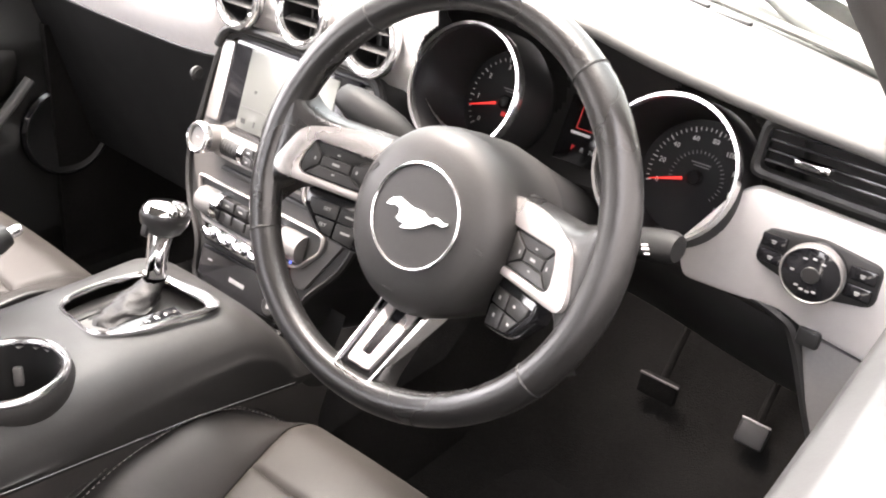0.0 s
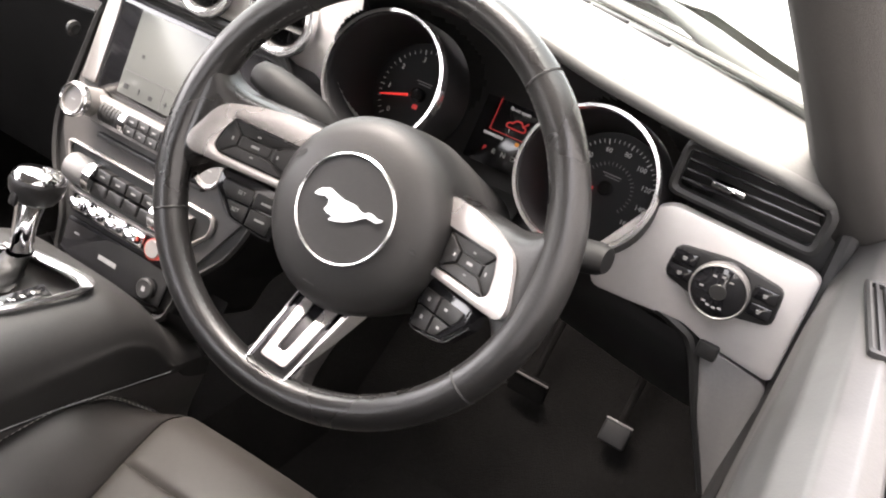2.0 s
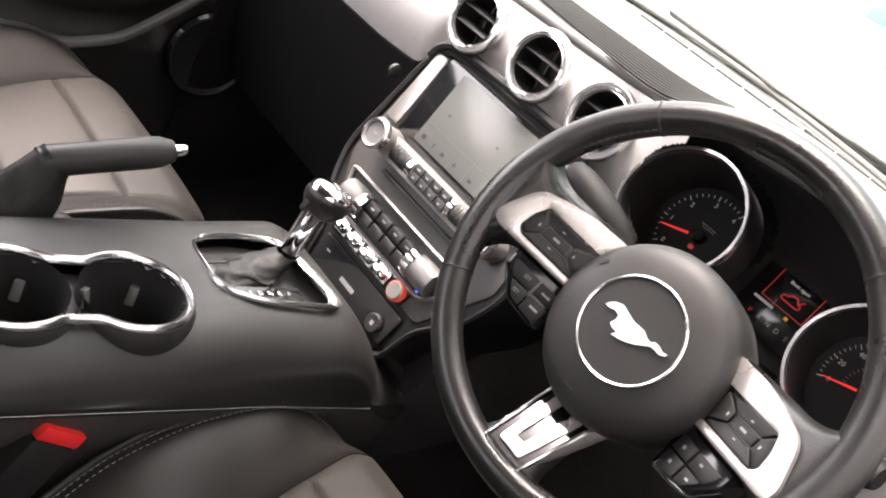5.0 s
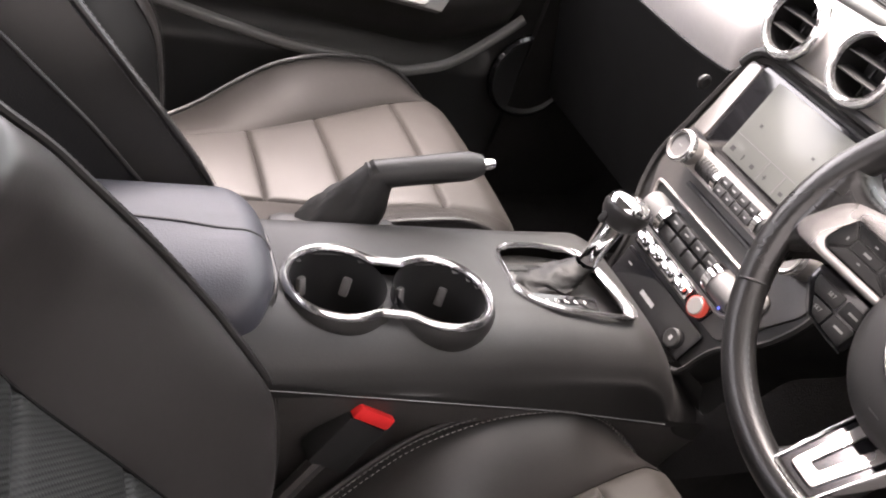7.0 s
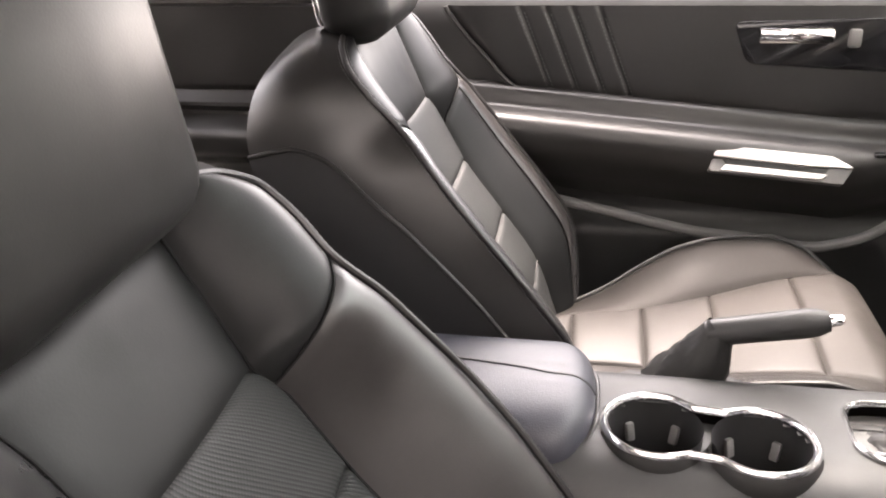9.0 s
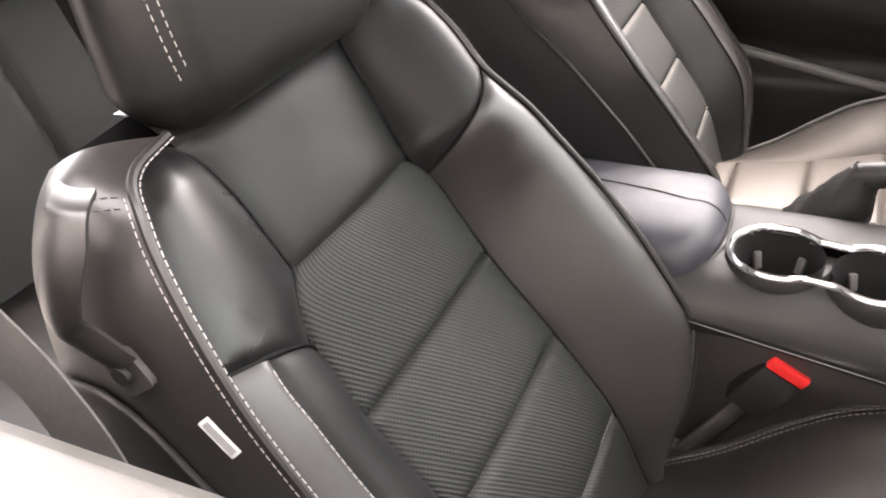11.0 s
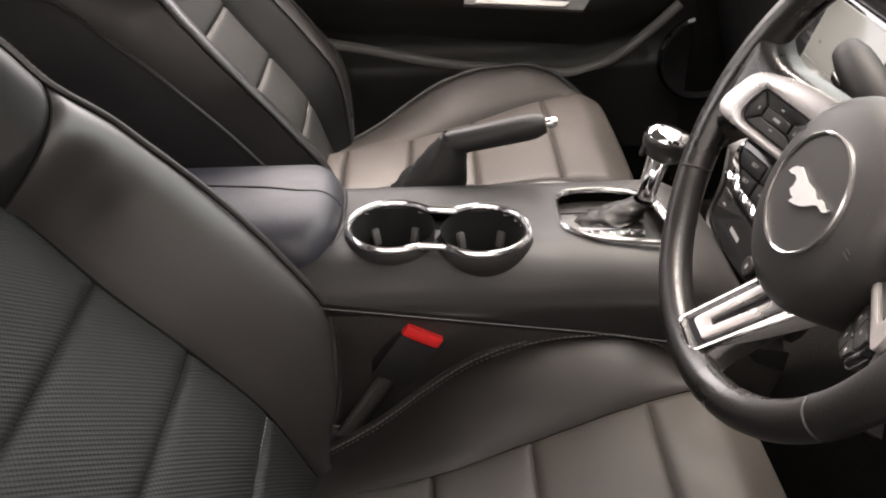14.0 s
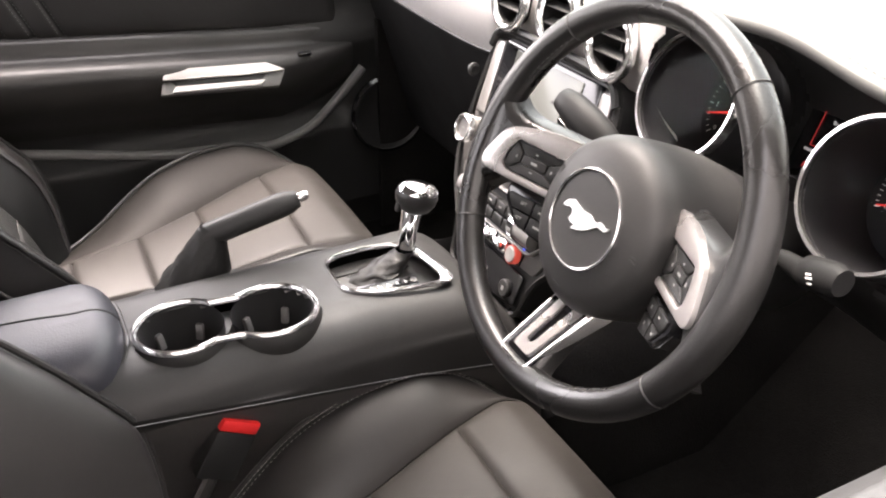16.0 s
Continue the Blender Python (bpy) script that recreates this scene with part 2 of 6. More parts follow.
def rbox(size, m=Matrix(), bevel=0.004, seg=2):
    bm = bmesh.new()
    bmesh.ops.create_cube(bm, size=1, matrix=Matrix.Diagonal((*size, 1)))
    if bevel:
        bmesh.ops.bevel(bm, geom=bm.edges[:], offset=min(bevel, min(size) * 0.49), segments=seg, profile=0.5, affect="EDGES")
    bm.transform(m)
    return bm


def at(x, y, z, rx=0, ry=0, rz=0):
    return pose(x, y, z, rx, ry, rz)


def join(*bms):
    out = bmesh.new()
    for b in bms:
        me = bpy.data.meshes.new("tmp")
        b.to_mesh(me)
        out.from_mesh(me)
        bpy.data.meshes.remove(me)
        b.free()
    return out


def rounded(poly, r, seg=3):
    """A polygon with its corners rounded."""
    out, n = [], len(poly)
    for i in range(n):
        p, a, b = Vector(poly[i]), Vector(poly[i - 1]), Vector(poly[(i + 1) % n])
        k = min(r, (a - p).length * 0.45, (b - p).length * 0.45)
        p0, p2 = p + (a - p).normalized() * k, p + (b - p).normalized() * k
        for j in range(seg + 1):
            t = j / seg
            out.append(tuple(p0 * (1 - t) ** 2 + p * 2 * t * (1 - t) + p2 * t * t))
    return out


def prism(poly, depth, m=Matrix(), bevel=0.0, seg=2):
    """A polygon in the local xy plane, raised from z = 0 to z = depth, its top edge rounded."""
    bm = bmesh.new()
    low = [bm.verts.new((x, y, 0)) for x, y in poly]
    bm.faces.new(low)
    c = Vector((sum(p[0] for p in poly) / len(poly), sum(p[1] for p in poly) / len(poly)))
    rings = [low]
    steps = [(1.0, depth)] if not bevel else [(j, depth - bevel + bevel * math.sin(j / seg * math.pi / 2)) for j in range(seg + 1)]
    for j, z in steps:
        inset = 0 if not bevel else bevel * (1 - math.cos(j / seg * math.pi / 2))
        ring = []
        for x, y in poly:
            d = Vector((x, y)) - c
            q = c + d * max(1 - inset / max(d.length, 1e-6), 0.05)
            ring.append(bm.verts.new((q.x, q.y, z)))
        for i in range(len(poly)):
            bm.faces.new((rings[-1][i - 1], rings[-1][i], ring[i], ring[i - 1]))
        rings.append(ring)
    bm.faces.new(rings[-1])
    bm.transform(m)
    return bm


def ribbon_ring(outer, inner, depth, m=Matrix(), crown=0.0):
    """A closed frame between two outlines with as many points each, raised to depth."""
    bm = bmesh.new()
    n = len(outer)
    loops = []
    for pts, z in ((outer, 0), (outer, depth), (None, depth + crown), (inner, depth), (inner, 0)):
        if pts is None:
            pts = [((a[0] + b[0]) / 2, (a[1] + b[1]) / 2) for a, b in zip(outer, inner)]
        loops.append([bm.verts.new((x, y, z)) for x, y in pts])
    for a, b in zip(loops, loops[1:] + loops[:1]):
        for i in range(n):
            bm.faces.new((a[i - 1], a[i], b[i], b[i - 1]))
    bm.transform(m)
    return bm


def lathe(profile, m=Matrix(), seg=40, caps=True):
    """Profile points (radius, z) turned about the local z axis."""
    bm = bmesh.new()
    rings = []
    for r, z in profile:
        rings.append([bm.verts.new((r * math.cos(i / seg * math.tau), r * math.sin(i / seg * math.tau), z)) for i in range(seg)])
    for a, b in zip(rings, rings[1:]):
        for i in range(seg):
            bm.faces.new((a[i - 1], a[i], b[i], b[i - 1]))
    if caps:
        bm.faces.new(rings[0]), bm.faces.new(rings[-1])
    bm.transform(m)
    return bm


def tube(points, radius, closed=False, seg=10, caps=True, flat=1.0):
    """A round bar along points; radius may be a list. flat squeezes it along its second axis."""
    pts = [Vector(p) for p in points]
    n = len(pts)
    rad = list(radius) if isinstance(radius, (list, tuple)) else [radius] * n
    bm = bmesh.new()
    rings, side = [], None
    for i, p in enumerate(pts):
        a = pts[i - 1] if (i or closed) else p
        b = pts[(i + 1) % n] if (i < n - 1 or closed) else p
        d = (b - a).normalized()
        if side is None:
            side = d.orthogonal().normalized()
        side = (side - d * side.dot(d)).normalized()
        up = d.cross(side)
        rings.append([bm.verts.new(p + rad[i] * (math.cos(j / seg * math.tau) * side + flat * math.sin(j / seg * math.tau) * up)) for j in range(seg)])
    pairs = list(zip(rings, rings[1:]))
    for a, b in pairs:
        for j in range(seg):
            bm.faces.new((a[j - 1], a[j], b[j], b[j - 1]))
    if closed:
        a, b = rings[-1], rings[0]
        off = min(range(seg), key=lambda k: (a[0].co - b[k].co).length)
        for j in range(seg):
            bm.faces.new((a[j - 1], a[j], b[(j + off) % seg], b[(j - 1 + off) % seg]))
    elif caps:
        bm.faces.new(rings[0]), bm.faces.new(rings[-1])
    return bm


def smooth_path(points, steps=8, closed=False):
    """Points along a smooth line through the given ones."""
    p = [Vector(q) for q in points]
    n, out = len(p), []
    for i in range(n if closed else n - 1):
        a, b, c, d = (p[(i + k) % n] if closed else p[min(max(i + k, 0), n - 1)] for k in (-1, 0, 1, 2))
        for j in range(steps):
            t = j / steps
            out.append(0.5 * (2 * b + (c - a) * t + (2 * a - 5 * b + 4 * c - d) * t * t + (3 * b - a - 3 * c + d) * t ** 3))
    if not closed:
        out.append(p[-1])
    return out


def sheet(fn, nu, nv, uv=None, wrap=False):
    """A surface through fn(s, t) for s and t from 0 to 1. uv(s, t) gives its texture place in metres."""
    bm = bmesh.new()
    layer = bm.loops.layers.uv.new("UVMap") if uv else None
    vs = [[bm.verts.new(fn(i / nu, j / nv)) for i in range(nu + (0 if wrap else 1))] for j in range(nv + 1)]
    for j in range(nv):
        for i in range(nu):
            k = (i + 1) % len(vs[0])
            f = bm.faces.new((vs[j][i], vs[j][k], vs[j + 1][k], vs[j + 1][i]))
            if uv:
                for loop, (a, b) in zip(f.loops, ((i, j), (i + 1, j), (i + 1, j + 1), (i, j + 1))):
                    loop[layer].uv = uv(a / nu, b / nv)
    return bm


def thicken(bm, d, face=(0, 0, 1)):
    """Gives an open sheet a thickness d behind the side that looks along face."""
    bmesh.ops.recalc_face_normals(bm, faces=bm.faces)
    if sum(f.normal.dot(Vector(face)) * f.calc_area() for f in bm.faces) < 0:
        bmesh.ops.reverse_faces(bm, faces=bm.faces)
    bmesh.ops.solidify(bm, geom=bm.faces[:], thickness=d)
    return bm


def curve_of(xs, ys):
    """A smooth function through points (xs, ys)."""
    xs, ys = list(xs), list(ys)

    def f(x):
        x = min(max(x, xs[0]), xs[-1])
        i = max(k for k in range(len(xs) - 1) if xs[k] <= x)
        h = xs[i + 1] - xs[i]
        t = (x - xs[i]) / h

        def slope(k):
            if k == 0 or k == len(xs) - 1:
                j = max(min(k, len(xs) - 2), 0)
                return (ys[j + 1] - ys[j]) / (xs[j + 1] - xs[j])
            a, b = (ys[k] - ys[k - 1]) / (xs[k] - xs[k - 1]), (ys[k + 1] - ys[k]) / (xs[k + 1] - xs[k])
            return 0 if a * b <= 0 else 2 * a * b / (a + b)
        m0, m1 = slope(i) * h, slope(i + 1) * h
        return ys[i] * (1 + 2 * t) * (1 - t) ** 2 + m0 * t * (1 - t) ** 2 + ys[i + 1] * t * t * (3 - 2 * t) - m1 * t * t * (1 - t)
    return f


def stitches(points, normal, length=0.0042, gap=0.0028, width=0.0011):
    """Short threads along a line."""
    bm = bmesh.new()
    pts = [Vector(p) for p in points]
    run = [0.0]
    for a, b in zip(pts, pts[1:]):
        run.append(run[-1] + (b - a).length)
    nrm, s = Vector(normal).normalized(), gap

    def place(d):
        i = max(min(next((k for k, v in enumerate(run) if v > d), len(run) - 1), len(run) - 1), 1)
        return pts[i - 1].lerp(pts[i], (d - run[i - 1]) / max(run[i] - run[i - 1], 1e-9))
    while s + length < run[-1]:
        a, b = place(s), place(s + length)
        d = (b - a).normalized()
        w = d.cross(nrm).normalized() * width / 2
        top = nrm * width * 0.55
        q = [bm.verts.new(v) for v in (a - w, a + w, b + w, b - w, a + top + d * length * 0.2, b + top - d * length * 0.2)]
        for f in ((q[0], q[1], q[4]), (q[1], q[2], q[5], q[4]), (q[2], q[3], q[5]), (q[3], q[0], q[4], q[5])):
            bm.faces.new(f)
        s += length + gap
    return bm


def lettering(text, size, m, align="CENTER"):
    """Raised letters in the built-in font, in the local xy plane."""
    cu = bpy.data.curves.new("letters", "FONT")
    cu.body, cu.size, cu.align_x, cu.align_y, cu.extrude = text, size, align, "CENTER", 0.0002
    cu.resolution_u = 2
    ob = bpy.data.objects.new("letters", cu)
    me = bpy.data.meshes.new_from_object(ob)
    bm = bmesh.new()
    bm.from_mesh(me)
    bpy.data.objects.remove(ob), bpy.data.meshes.remove(me), bpy.data.curves.remove(cu)
    bm.transform(m)
    return bm


def bars(rows, m, depth=0.0003):
    """Plain bars in place of small writing: (x, y, width, height) in the local plane."""
    return join(*[rbox((w, h, depth), m @ Matrix.Translation((x, y, depth / 2)), 0) for x, y, w, h in rows])


# ---- the setting: ground, far wall, body shell ----
# yard out of view, made pale to bounce light up into the cabin
solo("ground", rbox((400, 400, 0.1), at(0, 0, -0.05), 0), ASPHALT, "pale concrete yard under the parked car", "ground", "structure")
wall = thing("building", (0, 16, 0), "pale rendered showroom wall behind the yard", "building")
part("wall", rbox((60, 0.4, 2.7), at(0, 16, 1.35), 0.02), RENDERED, wall)
part("roof_edge", rbox((60.4, 0.7, 0.25), at(0, 15.9, 2.82), 0.03), GREY_PLASTIC, wall, "grey roof edge")
# added out-of-view wall that keeps low sky light off the driver's side
part("shade_wall", rbox((0.4, 34, 6.0), at(2.9, -6, 3.0), 0.02), SHADE_WALL_RENDER, wall, "added grey wall, out of view, that blocks side light")
part("sign", rbox((0.95, 0.08, 0.6), at(-4.87, 15.76, 0.86), 0.02), YELLOW, wall, "yellow sign board")
part("sign", rbox((0.5, 0.08, 0.3), at(-5.65, 15.76, 1.30), 0.02), BLUE, wall, "blue sign board")

# cabin floor with its tunnel, in carpet
floor_profile = curve_of([-0.80, -0.72, -0.16, -0.11, 0.11, 0.16, 0.72, 0.80], [0.30, 0.17, 0.17, 0.30, 0.30, 0.17, 0.17, 0.30])


def floor_at(s, t):
    x, y = -0.80 + 1.60 * s, -1.45 + 2.2 * t
    rise = max(0, y - 0.45) * 0.9
    return (x, y, floor_profile(x) + rise + 0.003 * noise.noise(Vector((x * 9, y * 9, 0))))


solo("floor", thicken(sheet(floor_at, 60, 50), 0.02), CARPET, "black carpeted cabin floor with a raised tunnel", "floor", "structure")
mat_bm = prism(rounded([(-0.19, -0.28), (0.19, -0.28), (0.2, 0.25), (-0.16, 0.25)], 0.05), 0.012, at(0.43, 0.2, 0.176), 0.004)
solo("floor_mat", mat_bm, CARPET, "black carpet mat in the driver's footwell", "floor mat")
kick = sheet(lambda s, t: (0.716 - 0.03 * t, 0.26 + 0.55 * s, 0.20 + 0.48 * t), 8, 8)
solo("kick_panel", thicken(kick, 0.015, (-1, 0, 0)), CARPET, "black lined side of the driver's footwell", "panel", "structure")
kick = sheet(lambda s, t: (-0.716 + 0.03 * t, 0.26 + 0.55 * s, 0.20 + 0.48 * t), 8, 8)
solo("kick_panel", thicken(kick, 0.015, (1, 0, 0)), CARPET, "black lined side of the passenger footwell", "panel", "structure")
solo("bulkhead", rbox((1.5, 0.05, 0.7), at(0, 0.83, 0.55), 0.01), CARPET, "black lined bulkhead at the end of the footwells", "bulkhead", "structure")

# windscreen and its surround
SCREEN_BASE = [(-0.70, 0.27), (-0.58, 0.39), (-0.40, 0.51), (-0.20, 0.585), (0, 0.615), (0.20, 0.555), (0.38, 0.455), (0.55, 0.345), (0.70, 0.24)]
SCREEN_TOP = [(-0.53, -0.06), (-0.44, 0.0), (-0.30, 0.04), (-0.15, 0.06), (0, 0.065), (0.15, 0.06), (0.30, 0.04), (0.44, 0.0), (0.53, -0.06)]
base_line = smooth_path([(x, y, 0.925) for x, y in SCREEN_BASE], 4)
top_line = smooth_path([(x, y, 1.235) for x, y in SCREEN_TOP], 4)


def pane_at(s, t):
    i = s * (len(base_line) - 1)
    k = min(int(i), len(base_line) - 2)
    a, b = base_line[k].lerp(base_line[k + 1], i - k), top_line[k].lerp(top_line[k + 1], i - k)
    return a.lerp(b, t) + Vector((0, 0.02, 0.035)) * math.sin(math.pi * t)


ws = solo("windscreen", thicken(sheet(pane_at, 32, 10), 0.005), WINDSCREEN, "raked clear windscreen with a dark lower edge", "windscreen", "structure")
ws.visible_shadow = False
solo("screen_seal", tube([p + Vector((0, -0.005, 0.006)) for p in base_line], 0.004, seg=8), GREY_PLASTIC, "grey seal along the windscreen's foot", "seal", "structure")
wiper = thing("wiper", (0.3, 0.46, 0.96), "black windscreen wiper resting on the glass", "wiper")
wb = smooth_path([(-0.20, 0.69, 0.936), (-0.12, 0.665, 0.936), (0.03, 0.622, 0.936), (0.11, 0.585, 0.936), (0.234, 0.560, 0.936), (0.38, 0.525, 0.937), (0.435, 0.510, 0.937)], 6)
part("blade", tube(wb, 0.004, seg=6, flat=1.4), RUBBER, wiper)
# black arm in grey plastic: haze on the glass put into its colour
part("arm", tube(smooth_path([(0.24, 0.556, 0.940), (0.38, 0.516, 0.942), (0.44, 0.485, 0.941), (0.53, 0.385, 0.936), (0.60, 0.325, 0.930), (0.67, 0.268, 0.926)], 6), [0.003 + 0.010 * min(1, (i / 30) * 1.8) ** 2 for i in range(31)], seg=10), GREY_PLASTIC, wiper, "black wiper arm, greyed as if behind screen haze")
cowl = sheet(lambda s, t: (-0.72 + 1.44 * s, 0.635 - 1.0 * (2 * s - 1) ** 2 * 0.37 + 0.13 * t, 0.92 - 0.02 * t), 30, 4)
solo("scuttle", thicken(cowl, 0.01), HAZED, "black plastic scuttle panel greyed as if behind screen glare", "panel", "structure")
bonnet = sheet(lambda s, t: (-0.80 + 1.60 * s, 0.685 - 0.37 * (2 * s - 1) ** 2 + (1.33 + 0.36 * (2 * s - 1) ** 2) * t,
                             0.925 + 0.02 * math.sin(math.pi * s) - 0.16 * t ** 2 + 0.018 * math.exp(-((abs(s - 0.5) - 0.27) * 14) ** 2)), 40, 14)
solo("bonnet", thicken(bonnet, 0.012), CAR_PAINT, "silver painted bonnet with two raised creases", "bonnet")

# roof, pillars and headliner: light comes in through the screen, the open windows and the rear glass
solo("roof", rbox((1.08, 1.35, 0.03), at(0, -0.72, 1.285), 0.012), CAR_PAINT, "silver roof panel over the cabin", "roof", "structure")
solo("ceiling", rbox((1.04, 1.32, 0.02), at(0, -0.72, 1.258), 0.008), HEADLINER, "grey cloth headliner", "ceiling", "structure")
solo("header_rail", tube([p + Vector((0, -0.01, 0.01)) for p in top_line], 0.026, seg=10, flat=0.8), HEADLINER, "grey cloth covered rail above the windscreen", "rail", "structure")
for side, nm in ((1, "pillar_right"), (-1, "pillar_left")):
    foot, head = Vector((0.712 * side, 0.30, 0.885)), Vector((0.545 * side, -0.10, 1.245))
    line = smooth_path([foot + Vector((0.01 * side, 0.06, -0.07)), foot, foot.lerp(head, 0.5) + Vector((0.004 * side, 0, 0.012)), head], 6)
    solo(nm, tube(line, [0.060 - 0.016 * i / (len(line) - 1) for i in range(len(line))], seg=14, flat=0.9), TRIM_CLOTH, "dark cloth trimmed windscreen pillar", "pillar", "structure")
    rail = smooth_path([(0.565 * side, -0.08, 1.25), (0.56 * side, -0.5, 1.275), (0.555 * side, -1.0, 1.262), (0.58 * side, -1.36, 1.19)], 6)
    solo("roof_rail", tube(rail, 0.032, seg=10), HEADLINER, "grey cloth rail along the roof's edge", "rail", "structure")
    # left pillar widened forward, out of view, to keep sun off the rear cushion
    quarter = sheet(lambda s, t, k=side: ((0.765 - 0.19 * t ** 1.2) * k, (-0.98 if k > 0 else -0.80) - (0.55 if k > 0 else 0.73) * s, 0.80 + 0.45 * t * (1 - 0.35 * s)), 8, 8)
    solo("rear_pillar", thicken(quarter, 0.02, (-side, 0, 0)), TRIM_CLOTH, "dark trimmed rear roof pillar", "pillar", "structure")
    sill = rbox((0.10, 1.75, 0.20), at(0.80 * side, -0.35, 0.24), 0.02)
    solo("sill", sill, PLASTIC, "black plastic covered door sill", "sill", "structure")
solo("parcel_shelf", rbox((1.36, 0.50, 0.03), at(0, -1.52, 0.83), 0.01), TRIM_CLOTH, "dark cloth parcel shelf behind the rear seats", "shelf", "structure")


# ---- seats ----
back_y = curve_of([0.33, 0.36, 0.45, 0.537, 0.627, 0.734, 0.842, 0.90, 0.95], [-0.362, -0.378, -0.420, -0.488, -0.562, -0.626, -0.684, -0.712, -0.735])
ins_w = curve_of([0.33, 0.45, 0.54, 0.63, 0.69, 0.715, 0.732, 0.742], [0.122, 0.128, 0.132, 0.132, 0.128, 0.122, 0.110, 0.094])
edge_flat = curve_of([0.33, 0.40, 0.48, 0.60, 0.70, 0.775, 0.83, 0.885], [0.035, 0.072, 0.090, 0.086, 0.062, 0.034, 0.014, -0.006])
edge_wide = curve_of([0.33, 0.40, 0.48, 0.60, 0.70, 0.73, 0.77, 0.803, 0.828, 0.847, 0.857, 0.863], [0.185, 0.232, 0.250, 0.253, 0.250, 0.247, 0.240, 0.232, 0.222, 0.208, 0.190, 0.150])
edge_u = curve_of([0.33, 0.40, 0.48, 0.60, 0.70, 0.775, 0.80, 0.835, 0.865, 0.885], [0.185, 0.232, 0.248, 0.246, 0.228, 0.202, 0.204, 0.198, 0.165, 0.10])
edge_slim = curve_of([0.33, 0.36, 0.40, 0.45, 0.48, 0.60, 0.70, 0.775, 0.80, 0.835, 0.865, 0.885], [0.138, 0.150, 0.178, 0.212, 0.228, 0.243, 0.228, 0.202, 0.204, 0.198, 0.165, 0.10])
edge_in = curve_of([0.33, 0.36, 0.40, 0.45, 0.48, 0.60, 0.70, 0.775, 0.83, 0.885], [-0.008, 0.006, 0.042, 0.071, 0.084, 0.090, 0.078, 0.062, 0.049, 0.030])
edge_out = curve_of([0.33, 0.40, 0.48, 0.60, 0.70, 0.775, 0.83, 0.863], [0.022, 0.045, 0.056, 0.055, 0.049, 0.045, 0.040, 0.022])
cap_seam = curve_of([0.70, 0.73, 0.742, 0.79, 0.83, 0.848, 0.863], [0.126, 0.106, 0.100, 0.103, 0.113, 0.125, 0.146])
rear_h = curve_of([0, 0.55, 0.72, 0.86, 1.0], [-0.135, -0.130, -0.112, -0.080, -0.034])
rear_deep = curve_of([0, 0.55, 0.72, 0.86, 0.95, 1.0], [-0.150, -0.155, -0.150, -0.138, -0.112, -0.080])
back_u = curve_of([0.33, 0.40, 0.50, 0.77, 0.83, 0.87, 0.893, 0.905], [0.20, 0.235, 0.252, 0.252, 0.244, 0.222, 0.18, 0.10])
cush_z = curve_of([-0.40, -0.33, -0.25, -0.14, -0.01, 0.045, 0.085, 0.11, 0.122], [0.375, 0.384, 0.392, 0.408, 0.436, 0.440, 0.424, 0.388, 0.31])
cush_w = curve_of([-0.40, -0.33, -0.25, -0.14, -0.01, 0.05, 0.12], [0.075, 0.080, 0.092, 0.122, 0.150, 0.163, 0.172])
cush_top = curve_of([-0.40, -0.32, -0.25, -0.18, -0.10, -0.04, 0.01, 0.045, 0.085, 0.115], [0.336, 0.368, 0.410, 0.446, 0.466, 0.470, 0.457, 0.434, 0.395, 0.33])
cush_e = curve_of([-0.40, -0.30, -0.20, -0.10, 0.0, 0.05, 0.09, 0.115], [0.165, 0.195, 0.222, 0.230, 0.226, 0.215, 0.20, 0.19])

seam_q = curve_of([0, 0.4, 0.56, 0.68, 0.76, 0.82, 0.85], [0.22, 0.25, 0.30, 0.40, 0.48, 0.66, 1.0])


